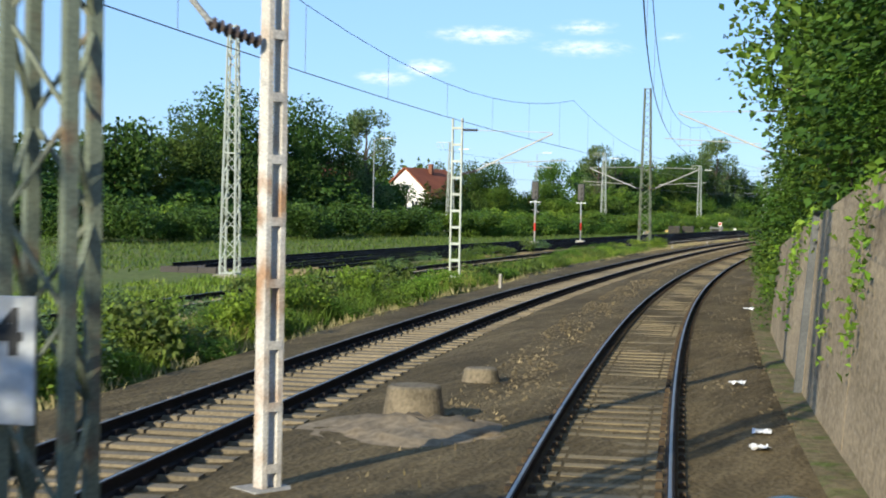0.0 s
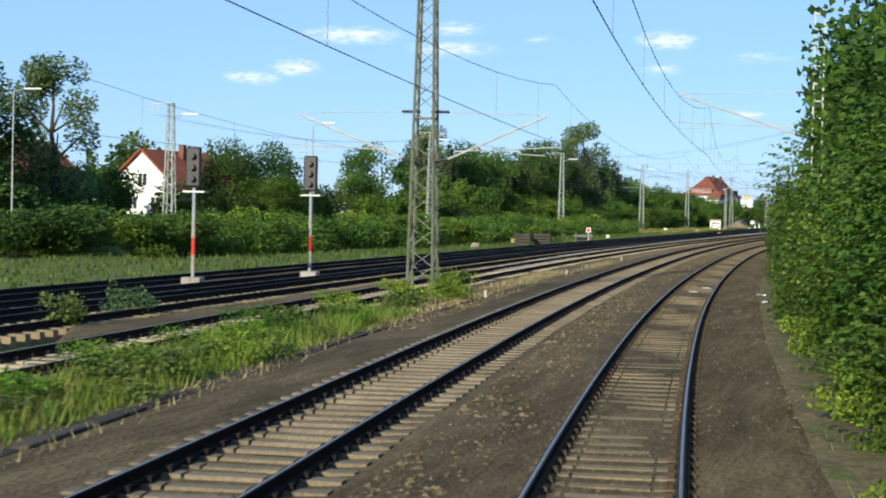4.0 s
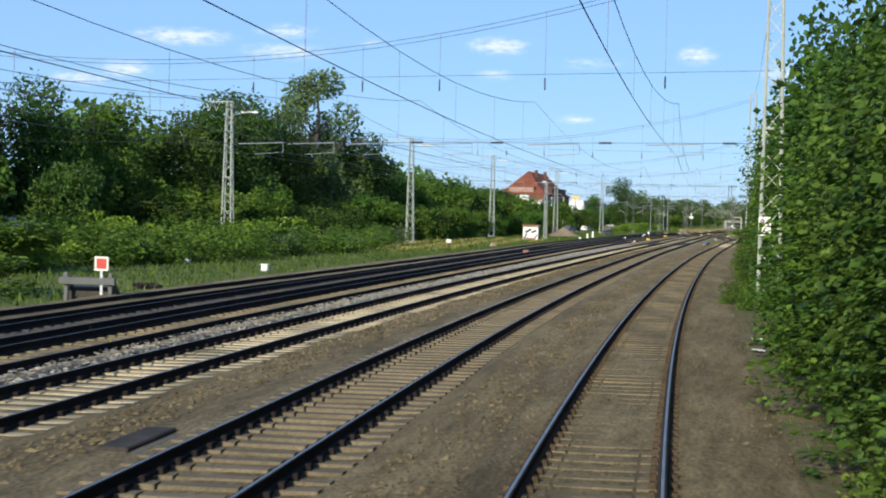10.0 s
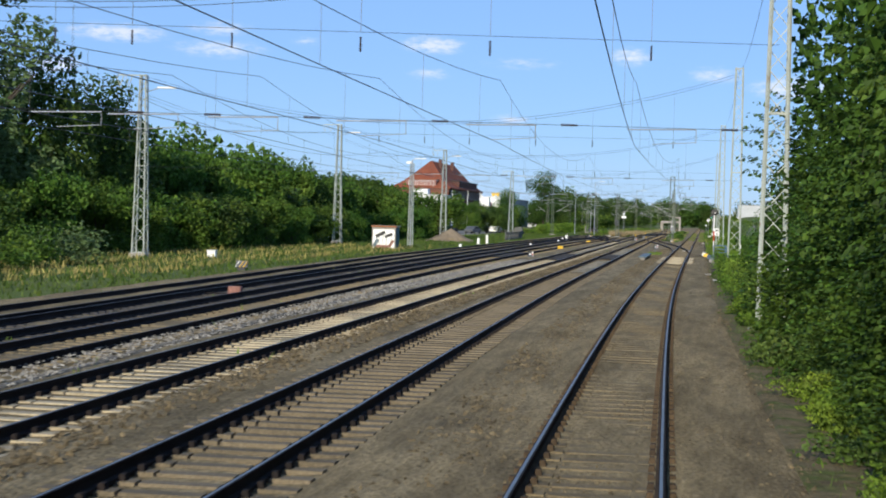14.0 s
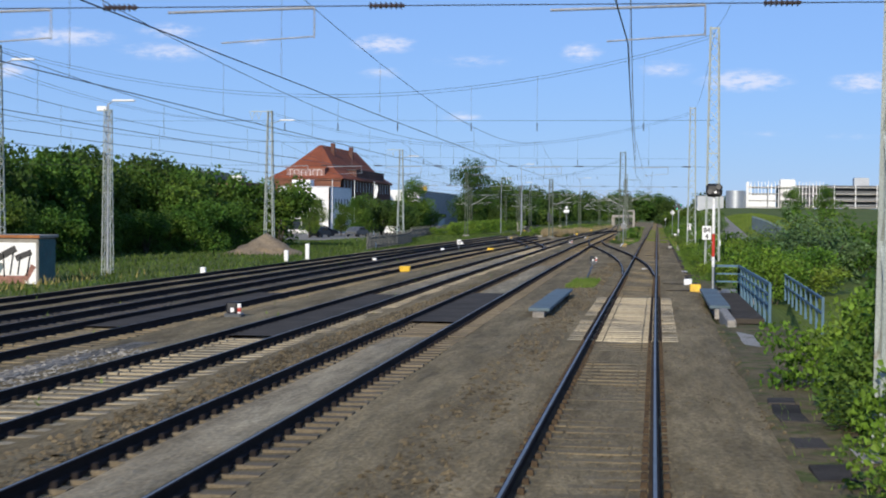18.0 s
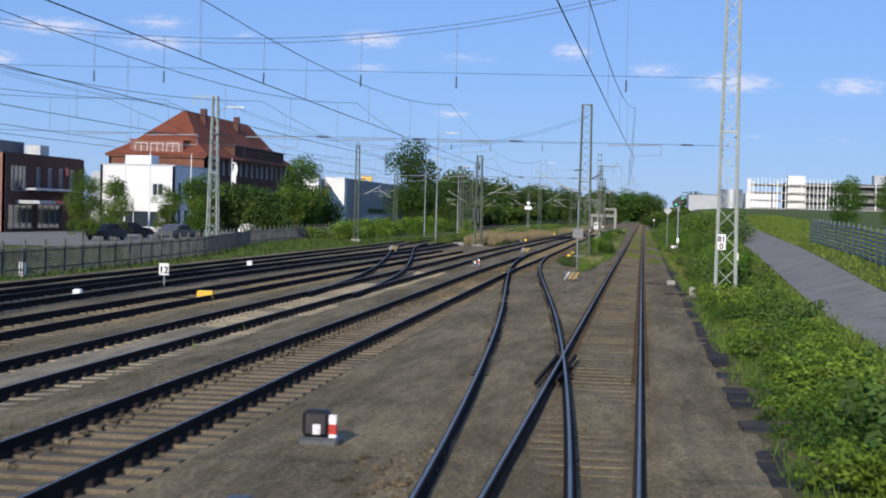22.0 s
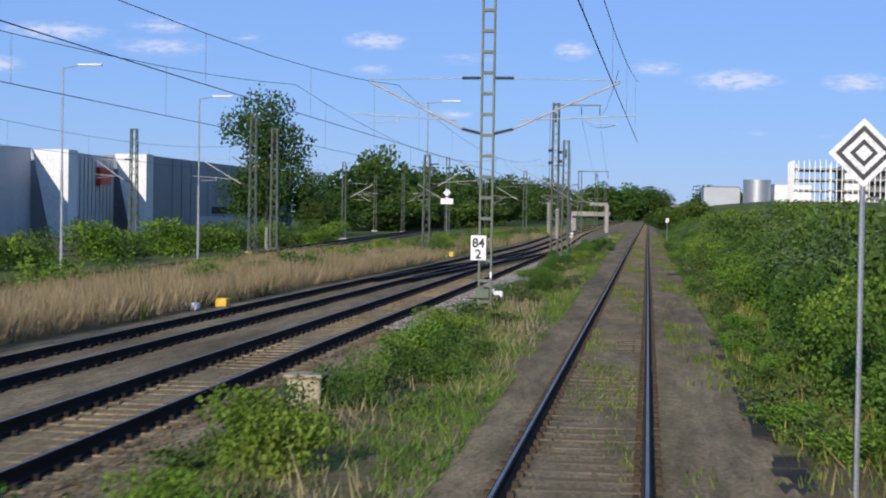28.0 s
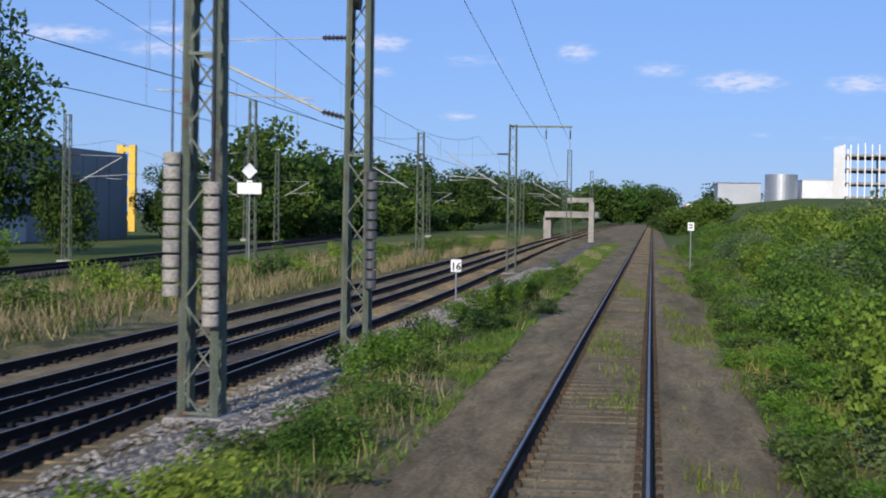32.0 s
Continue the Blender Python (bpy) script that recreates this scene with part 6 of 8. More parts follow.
# the two conductors that leave our track for the outriggers of the masts ahead
o = thing("overhead_line", 0, 0, 0, 0, "pair of conductors leading from our track to mast outriggers", "overhead wire", "overhead lines", "structure")
for name, stops in (("contact_wire", [(-0.3, 214.2, 5.4), (-3.8, 272.4, 9.25), (-4.65, 331, 6.45), (-7.5, 392, 6.2)]), ("messenger_wire", [(-0.25, 214.2, 7.0), (-2.6, 272.4, 9.25), (-3.45, 331, 6.45), (-6.6, 392, 6.2)])):
    pts = []
    for a, b in zip(stops, stops[1:]):
        for i in range(13):
            u = i / 12
            pts.append(tuple(a[k] + (b[k] - a[k]) * u - (0.35 * (1 - (2 * u - 1) ** 2) if k == 2 else 0) for k in range(3)))
    wire_run(name, pts[:13] + pts[14:26] + pts[27:], 0.009, o)
# feeder wires along the left and right masts
o = thing("feeder_line", 0, 0, 0, 0, "feeder wires strung from mast to mast", "overhead wire", "overhead lines", "structure")
for dx, hz, row in ((-1.6, -0.8, LEFT_MASTS), (-1.0, -0.8, LEFT_MASTS), (0.0, -0.2, RIGHT_MASTS)):
    pts = []
    for k in range(len(row) - 1):
        a, b = row[k], row[k + 1]
        for i in range(10):
            u = i / 10
            pts.append((a[0] + (b[0] - a[0]) * u + dx, a[1] + (b[1] - a[1]) * u, a[2] + (b[2] - a[2]) * u + hz - 0.45 - 1.0 * (1 - (2 * u - 1) ** 2)))
    wire_run("feeder_wire", pts, 0.009, o)

# ---------------------------------------------------------------- buildings


def wall_with_openings(parent, p, q, z0, z1, openings, mat, thick=0.3, name="wall"):
    """A wall from p to q (x, y) with real openings (along, width, sill, height): solid panels round each opening."""
    p, q = Vector((*p, 0)), Vector((*q, 0))
    L = (q - p).length
    m = Matrix.Translation(p) @ Matrix.Rotation(math.atan2(q.y - p.y, q.x - p.x), 4, "Z")
    bm = B()
    cuts = sorted({0.0, L, *[round(o[0], 3) for o in openings], *[round(o[0] + o[1], 3) for o in openings]})
    for a, b in zip(cuts[:-1], cuts[1:]):
        mid = (a + b) / 2
        z = z0
        for o in sorted([o for o in openings if o[0] < mid < o[0] + o[1]], key=lambda o: o[2]):
            if o[2] > z + 0.01:
                box(bm, mid, thick / 2, z, b - a, thick, o[2] - z, m)
            z = o[2] + o[3]
        if z < z1:
            box(bm, mid, thick / 2, z, b - a, thick, z1 - z, m)
    return part(name, bm, mat, parent), m


def window(parent, m, x, z, w, h, frame_mat=None, bars=1, glass=None, thick=0.3):
    """A window in a wall's opening: frame with mullions, and a pane."""
    fm = frame_mat or M_WHITE_PAINT
    bm = B()
    t = 0.07
    box(bm, x + w / 2, 0.14, z, w, 0.08, t, m)
    box(bm, x + w / 2, 0.14, z + h - t, w, 0.08, t, m)
    for k in range(bars + 2):
        xx = x + t / 2 + (w - t) * k / (bars + 1)
        box(bm, xx, 0.14, z, t, 0.08, h, m)
    o = part("window", bm, fm, parent)
    bm = B()
    box(bm, x + w / 2, 0.17, z, w, 0.02, h, m)
    part("pane", bm, glass or M_GLASS, o)
    return o


def facade(parent, p, q, z0, z1, mat, rows, frame_mat=None, bars=1, name="wall"):
    """rows: (first, pitch, count, width, sill, height)."""
    ops = [(a + k * s, w, sill, h) for a, s, n, w, sill, h in rows for k in range(n)]
    wall, m = wall_with_openings(parent, p, q, z0, z1, ops, mat, name=name)
    for o in ops:
        window(wall, m, *(o[0], o[2], o[1], o[3]), frame_mat, bars)
    return m


def solid(parent, name, pts, mat, label=""):
    """A closed body through a ring of base points and a ring of top points (same number)."""
    lo, hi = pts
    bm = B()
    a = [bm.verts.new(v) for v in lo]
    b = [bm.verts.new(v) for v in hi]
    n = len(a)
    bm.faces.new(a[::-1])
    bm.faces.new(b)
    for i in range(n):
        bm.faces.new((a[i], a[(i + 1) % n], b[(i + 1) % n], b[i]))
    bmesh.ops.remove_doubles(bm, verts=bm.verts, dist=0.001)
    bmesh.ops.recalc_face_normals(bm, faces=bm.faces)
    return part(name, bm, mat, parent, label)


def factory():
    f = thing("factory_building", 0, 0, -0.4, 0, "old brick factory with a red hipped tile roof and dormers", "factory")
    x0, x1, y0, y1, e = -68.2, -55.2, 241.0, 293.0, 9.3
    facade(f, (x0, y0), (x1, y0), 0, e, M_BRICK, [(4.6, 2.0, 2, 1.3, 6.4, 2.0), (1.0, 2.4, 5, 1.2, 2.6, 1.8)])
    # right, rear and left walls: shade painted in by the darker brick copy
    facade(f, (x1, y0), (x1, y1), 0, e, M_BRICK_DARKENED, [(1.8, 3.1, 16, 1.5, 1.2, 2.0), (1.8, 3.1, 16, 1.5, 4.3, 2.0), (1.8, 3.1, 16, 1.5, 7.4, 1.9)])
    facade(f, (x1, y1), (x0, y1), 0, e, M_BRICK_DARKENED, [])
    facade(f, (x0, y1), (x0, y0), 0, e, M_BRICK_DARKENED, [])
    bm = B()
    for z, o, h in ((e, 0.35, 0.35), (6.15, 0.12, 0.2)):
        box(bm, (x0 + x1) / 2, y0 - o / 2, z, x1 - x0 + 2 * o, o, h)
        box(bm, x1 + o / 2, (y0 + y1) / 2, z, o, y1 - y0 + 2 * o, h)
    part("cornice", bm, M_BRICK, f)
    xm = (x0 + x1) / 2
    lo = [(x0 - 0.5, y0 - 0.5, e + 0.3), (x1 + 0.5, y0 - 0.5, e + 0.3), (x1 + 0.5, y1 + 0.5, e + 0.3), (x0 - 0.5, y1 + 0.5, e + 0.3)]
    mid = [(x0 + 2, y0 + 3, e + 2.0), (x1 - 2, y0 + 3, e + 2.0), (x1 - 2, y1 - 3, e + 2.0), (x0 + 2, y1 - 3, e + 2.0)]
    top = [(xm - 0.2, y0 + 12, 16.1), (xm + 0.2, y0 + 12, 16.1), (xm + 0.2, y1 - 6, 16.1), (xm - 0.2, y1 - 6, 16.1)]
    solid(f, "eave_roof", (lo, mid), M_ROOF)
    solid(f, "roof", (mid, top), M_ROOF)
    d = part("dormer", box(B(), xm - 0.3, y0 + 2.2, e + 0.4, 7.0, 3.4, 1.75), M_BRICK_PINK, f)
    for k in range(3):
        window(d, Matrix.Translation((xm - 3.2 + k * 2.1, y0 + 0.36, 0)), 0, e + 0.7, 1.7, 1.15)
    part("dormer_roof", box(B(), xm - 0.3, y0 + 2.3, e + 2.15, 7.4, 3.8, 0.16), M_ROOF, f)
    for k in range(1):
        dd = part("dormer", box(B(), x1 - 1.4, (y0 + y1) / 2 + 4, e + 0.3, 2.4, 30, 1.9), M_BRICK_DARKENED, f)
        part("dormer_roof", box(B(), x1 - 1.5, (y0 + y1) / 2 + 4, e + 2.2, 3.0, 30.6, 0.14), M_ROOF_DARK, f)
        for j in range(11):
            window(dd, Matrix.Translation((x1 - 0.36, y0 + 16.5 + j * 2.6, 0)) @ Matrix.Rotation(radians(90), 4, "Z"), 0, e + 0.7, 1.4, 1.1)
    for yy in (y0 + 16, y0 + 34):
        part("chimney", bevelled(box(B(), xm + 1.5, yy, 14.0, 0.8, 0.8, 2.6), 0.04), M_BRICK_DARKENED, f)


factory()


def white_annex():
    f = thing("office_annex", 0, 0, -0.4, 0, "low white rendered office building before the factory", "building")
    x0, x1, y0, y1, h = -61.8, -52.9, 219.6, 238.0, 7.6
    facade(f, (x0, y0), (x1, y0), 0, h, M_WHITE, [(1.2, 3.2, 1, 1.9, 4.2, 1.4), (6.2, 3.2, 1, 1.3, 4.2, 1.4), (1.0, 3.0, 1, 6.0, 0.5, 1.9)], bars=1)
    facade(f, (x1, y0), (x1, y1), 0, h, M_WHITE, [(1.5, 2.6, 6, 1.2, 4.2, 1.6), (1.5, 2.6, 6, 1.2, 1.0, 1.6)], M_DARKGREY)
    facade(f, (x1, y1), (x0, y1), 0, h, M_WHITE, [])
    facade(f, (x0, y1), (x0, y0), 0, h, M_WHITE, [])
    part("flat_roof", bevelled(box(B(), (x0 + x1) / 2, (y0 + y1) / 2, h, x1 - x0, y1 - y0, 0.2), 0.03), M_GREYPANEL, f)
    part("roof_cabin", bevelled(box(B(), -59.2, 227, h + 0.2, 3.2, 3, 1.2), 0.03), M_WHITE, f)


white_annex()


def modern_office():
    f = thing("office_building", 0, 0, -0.4, 0, "modern brick office building with large windows and canopy", "building")
    x0, x1, y0, y1, h = -82.0, -63.2, 195.2, 218.0, 8.0
    facade(f, (x0, y0), (x1, y0), 0, h, M_BRICK_PINK, [])
    # walls off the sunny front are darker brick: their shade is in the colour
    facade(f, (x1, y0), (x1, y1), 0, h, M_BRICK_DARKENED, [(1.5, 3.0, 1, 4.6, 4.2, 2.6), (8.4, 3.3, 4, 1.5, 4.2, 2.6), (1.0, 8, 2, 7.0, 0.3, 2.5)], M_GALV, bars=3)
    facade(f, (x1, y1), (x0, y1), 0, h, M_BRICK_DARKENED, [])
    facade(f, (x0, y1), (x0, y0), 0, h, M_BRICK_DARKENED, [])
    part("flat_roof", box(B(), (x0 + x1) / 2, (y0 + y1) / 2, h, x1 - x0 - 0.4, y1 - y0 - 0.4, 0.12), M_ROOF_DARK, f)
    part("roof_storey", bevelled(box(B(), -74, 206, h + 0.1, 12, 12, 1.6), 0.04), M_DARKPANEL, f)
    part("air_unit", bevelled(box(B(), -66.5, 212, h + 0.1, 1.8, 2.6, 1.3), 0.05), M_GALV, f)
    part("canopy", bevelled(box(B(), x1 + 1.3, 203.5, 2.9, 2.6, 11, 0.35), 0.03), M_GREYPANEL, f)
    part("canopy_sign", bevelled(box(B(), x1 + 2.62, 204.5, 2.95, 0.06, 4.0, 0.3), 0.01), M_RED, f)
    part("balcony", bevelled(box(B(), x1 + 0.8, 206, 4.3, 1.6, 13, 0.25), 0.03), M_GREYPANEL, f)
    part("red_logo_panel", bevelled(box(B(), x1 + 0.04, 212.4, 6.1, 0.06, 1.0, 0.9), 0.01), M_RED, f)


modern_office()


def hall():
    f = thing("warehouse", 0, 0, -0.4, 0, "long grey and white clad warehouse with slanted front panels", "warehouse")
    x1 = -56.0
    for name, y0, y1, h0, h1 in (("rear_block", 296, 320, 8.4, 9.0), ("middle_block", 323, 345, 8.7, 8.9)):
        low = [(-90, y0, 0), (-57, y0, 0), (-60.6, y1, 0), (-90, y1, 0)]
        solid(f, name, (low, [(x, y, h0 if y == y0 else h1) for x, y, z in low]), M_GREYPANEL)
    solid(f, "front_block", ([(-92, 348.2, 0), (-57, 348.2, 0), (-57, 422, 0), (-92, 422, 0)], [(-92, 348.2, 9.3), (-57, 348.2, 9.3), (-57, 422, 9.3), (-92, 422, 9.3)]), M_SLATEPANEL)
    for y, h in ((320.3, 8.9), (345.3, 9.4)):
        solid(f, "white_end_panel", ([(-58.6, y, 0), (-56.8, y, 0), (-56.8, y + 2.6, 0), (-58.6, y + 2.6, 0)], [(-60.6, y, h), (-56.8, y, h), (-56.8, y + 2.6, h), (-60.6, y + 2.6, h)]), M_WHITE)
    solid(f, "white_end_panel", ([(-60.5, 294.6, 0), (-55.8, 294.6, 0), (-55.8, 295.9, 0), (-60.5, 295.9, 0)], [(-64.5, 294.6, 8.6), (-55.8, 294.6, 8.6), (-55.8, 295.9, 8.6), (-64.5, 295.9, 8.6)]), M_WHITE)
    for k in range(9):
        part("panel_joint", box(B(), -56.98 - 0.1636 * (2 + 2.2 * k), 325 + 2.2 * k, 0.1, 0.06, 0.06, 8.3), M_DARKGREY, f)
    for k in range(16):
        part("panel_joint", box(B(), -56.97, 356 + 4 * k, 0.1, 0.05, 0.06, 8.9), M_DARKPANEL, f)
    part("red_sign", bevelled(box(B(), -58.62, 336, 5.6, 0.5, 3.6, 1.9), 0.01), M_RED, f)
    part("loading_gate", box(B(), -56.95, 380, 0.0, 0.1, 26, 2.2), M_GREYPANEL, f)
    part("strip_window", box(B(), -56.93, 385, 2.6, 0.1, 22, 0.9), M_GLASS, f)
    y = thing("storage_mast", -75.3, 476, -0.4, 0, "yellow steel tower beside the warehouse", "tower")
    for dx in (-0.9, 0.9):
        part("post", bevelled(box(B(), dx, 0, 0, 1.0, 0.9, 12.6), 0.05), M_YELLOW, y)
    for k in range(5):
        part("crossbar", box(B(), 0, -0.1, 1.6 + 2.5 * k, 1.9, 0.6, 0.7), M_YELLOW, y)


hall()


def house(x, y, turn, w, d, wall_h, ridge, label, wall_mat, roof_mat, chimney=True):
    h = thing("house", x, y, -0.4, turn, label, "house", "houses behind the trees")
    bm = B()
    a = [bm.verts.new(v) for v in ((-w / 2, 0, 0), (w / 2, 0, 0), (w / 2, 0, wall_h), (0, 0, ridge), (-w / 2, 0, wall_h))]
    b = [bm.verts.new((v.co.x, d, v.co.z)) for v in a]
    bm.faces.new(a)
    bm.faces.new(b[::-1])
    for i in range(5):
        bm.faces.new((a[i], b[i], b[(i + 1) % 5], a[(i + 1) % 5]))
    bmesh.ops.recalc_face_normals(bm, faces=bm.faces)
    part("wall", bm, wall_mat, h)
    for s in (-1, 1):
        n = Vector((s * (ridge - wall_h), 0, w / 2)).normalized()
        k = 0.6
        e = Vector((s * w / 2, 0, wall_h)) + Vector((s * w / 2, 0, wall_h - ridge)).normalized() * k
        r = Vector((0, 0, ridge))
        lo = [(e + n * 0.03) + Vector((0, -0.5, 0)), (r + n * 0.03) + Vector((0, -0.5, 0)), (r + n * 0.03) + Vector((0, d + 0.5, 0)), (e + n * 0.03) + Vector((0, d + 0.5, 0))]
        hi = [v + n * 0.2 for v in lo]
        solid(h, "roof", ([tuple(v) for v in lo], [tuple(v) for v in hi]), roof_mat)
    for xx, zz in ((-1.6, wall_h - 2.0), (1.0, wall_h - 2.0), (-0.5, wall_h + 0.3)):
        window(h, Matrix.Translation((0, -0.2, 0)), xx, zz, 1.1, 1.3)
    if chimney:
        part("chimney", bevelled(box(B(), 1.0, d * 0.5, ridge - 0.7, 0.6, 0.6, 1.5), 0.03), M_BRICK, h)
    return h


house(-57.6, -156.5, -6, 8.5, 11, 4.4, 8.2, "white house with a red tiled gable roof behind trees", M_WHITE, M_ROOF)
house(-66, -172, -6, 8.5, 10, 5.0, 8.6, "house with a red roof half hidden by trees", M_WHITE, M_ROOF)
house(-58.5, -104.5, 20, 8.0, 9, 2.2, 4.0, "low white house with a dark roof behind the hedge", M_WHITE, M_ROOF_DARK)
house(-50.5, -100.5, 10, 5.0, 5, 1.2, 1.7, "small garden shed with a flat pale roof", M_WHITE, M_CONCRETE, False)
house(-43.5, -100.0, 0, 6.0, 5, 1.7, 2.2, "low dark shed among the bushes", M_DARKPANEL, M_CONCRETE, False)


def car_park():
    g = thing("parking_garage", 32.1, 519, 6.2, 0, "open multi-storey car park with white vertical slats", "car park")
    w, d, h = 50.0, 18.0, 8.3
    for k in range(4):
        part("deck", box(B(), w / 2, d / 2, 0.2 + k * 2.3, w, d, 0.32), M_CONCRETE, g)
    for k in range(8):
        for yy in (0.2, d - 0.2):
            part("column", box(B(), 0.2 + k * (w - 0.4) / 7, yy, 0, 0.3, 0.3, h), M_WHITE_PAINT, g)
    for k in range(13):
        part("slat", box(B(), -0.25, 0.6 + k * 1.3, 0.2, 0.14, 0.22, h + 0.5 + (k % 3) * 0.12), M_WHITE_PAINT, g)
    for k in range(22):
        part("slat", box(B(), 0.6 + k * 1.15, -0.25, 0.2, 0.2, 0.14, h + 0.5 + (k % 3) * 0.12), M_WHITE_PAINT, g)
    for k in range(4):
        part("parapet_rail", box(B(), w / 2 + 8, -0.1, 1.1 + k * 2.0, w - 16, 0.06, 0.1), M_GALV, g)
    part("core", box(B(), w * 0.55, d / 2, 0.3, w * 0.7, d * 0.7, h - 0.6), M_DARKGREY, g)
    part("stair_tower", bevelled(box(B(), 13, 4, 0, 5, 5, h + 1.7), 0.05), M_WHITE, g)
    part("stair_tower", bevelled(box(B(), 38, 6, 0, 5, 5, h + 2.4), 0.05), M_GREYPANEL, g)


car_park()


def works():
    t = thing("storage_tank", 36.2, 705, 4, 0, "large shiny steel cylinder tank", "tank")
    bm = rod(B(), (0, 0, 0), (0, 0, 11.3), 4.5, seg=40)
    part("shell", bm, M_GALV, t)
    for k in range(4):
        part("ring", rod(B(), (0, 0, 2.5 * k + 1), (0, 0, 2.5 * k + 1.15), 4.56, seg=40), M_GALV, t)
    b = thing("works_hall", 25, 712, 3, 0, "pale grey industrial hall beyond the bank", "industrial hall")
    part("body", bevelled(box(B(), 0, 10, 0, 12, 24, 9.8), 0.05), M_GREYPANEL, b)
    part("roof_edge", box(B(), 0, 10, 9.8, 12.2, 24.2, 0.25), M_DARKGREY, b)
    b = thing("works_hall", 48, 708, 3, 0, "white industrial hall beyond the bank", "industrial hall")
    part("body", bevelled(box(B(), 0, 10, 0, 12, 24, 10.8), 0.05), M_WHITE, b)
    part("roof_edge", box(B(), 0, 10, 10.8, 12.2, 24.2, 0.25), M_GREYPANEL, b)
    s = thing("station_hall", 14.2, 690, 2.2, 0, "low white platform roof with red end in the distance", "platform roof")
    part("roof", bevelled(box(B(), 0, 0, 3.6, 9, 12, 0.8), 0.1), M_WHITE, s)
    part("red_end", bevelled(box(B(), -4.7, 0, 3.5, 0.5, 12, 0.7), 0.1), M_RED, s)
    for xx in (-3.5, 3.5):
        part("post", box(B(), xx, 0, 0, 0.4, 0.4, 3.6), M_GREYPANEL, s)
    for x, y, w, d, h, mat in ((-62, 520, 10, 20, 8, M_WHITE),):
        b = thing("works_hall", x, y, -0.4, 0, "pale industrial hall behind the trees", "industrial hall")
        part("body", bevelled(box(B(), 0, 0, 0, w, d, h), 0.05), mat, b)
        part("roof_edge", box(B(), 0, 0, h, w + 0.2, d + 0.2, 0.2), M_DARKGREY, b)


works()


def road_bridge():
    """The far bridge and portal over the left tracks."""
    b = thing("road_bridge", -9.3, 432, -0.4, 0, "concrete bridge portal over the tracks far ahead", "bridge")
    part("girder", bevelled(box(B(), 1.9, 0, 4.7, 3.0, 1.2, 0.55), 0.05), M_CONCRETE, b)
    part("pier", bevelled(box(B(), 3.2, 0, 0, 0.6, 1.2, 4.8), 0.05), M_CONCRETE, b)
    part("pier", bevelled(box(B(), -3.6, 30, 0, 1.0, 4, 3.1), 0.05), M_CONCRETE, b)
    part("inner_wall", box(B(), -0.4, 30, 3.0, 7, 6, 0.8), M_CONCRETE, b)


road_bridge()
# the path and the steel fence on the bank


def bank_path():
    n = 40
    y = np.linspace(64, 330, n)
    mid = path_mid(y)
    v = []
    for k in range(n):
        for o in (-1.2, 0, 1.2):
            v.append((mid[k] + o, y[k], float(ground_z(mid[k] + o, y[k])) + 0.05))
    i = np.arange(n - 1)[:, None] * 3
    f = np.concatenate([np.concatenate([i + j, i + j + 1, i + 4 + j, i + 3 + j], 1) for j in (0, 1)])
    tagged(sheet("path", v, f, M_ASPHALT, smooth=True), "grey asphalt path climbing the grassy bank", "path", kind="structure")
    fence = thing("steel_fence", 0, 0, 0, 0, "blue-grey palisade fence along the bank", "fence")
    ys = np.arange(84, 150, 2.4)
    for a, b in zip(ys[:-1], ys[1:]):
        xa, xb = (10.4 + (q - 84) * 0.02 for q in (a, b))
        za, zb = (float(ground_z(x, q)) for x, q in ((xa, a), (xb, b)))
        part("post", box(B(), xa, a, za - 0.1, 0.08, 0.08, 1.75), M_BLUEGREY, fence)
        for k in range(7):
            bm = B()
            bar(bm, (xa, a, za + 0.2 + 0.2 * k), (xb, b, zb + 0.2 + 0.2 * k), 0.03, 0.1)
            part("slat", bm, M_BLUEGREY, fence)


bank_path()


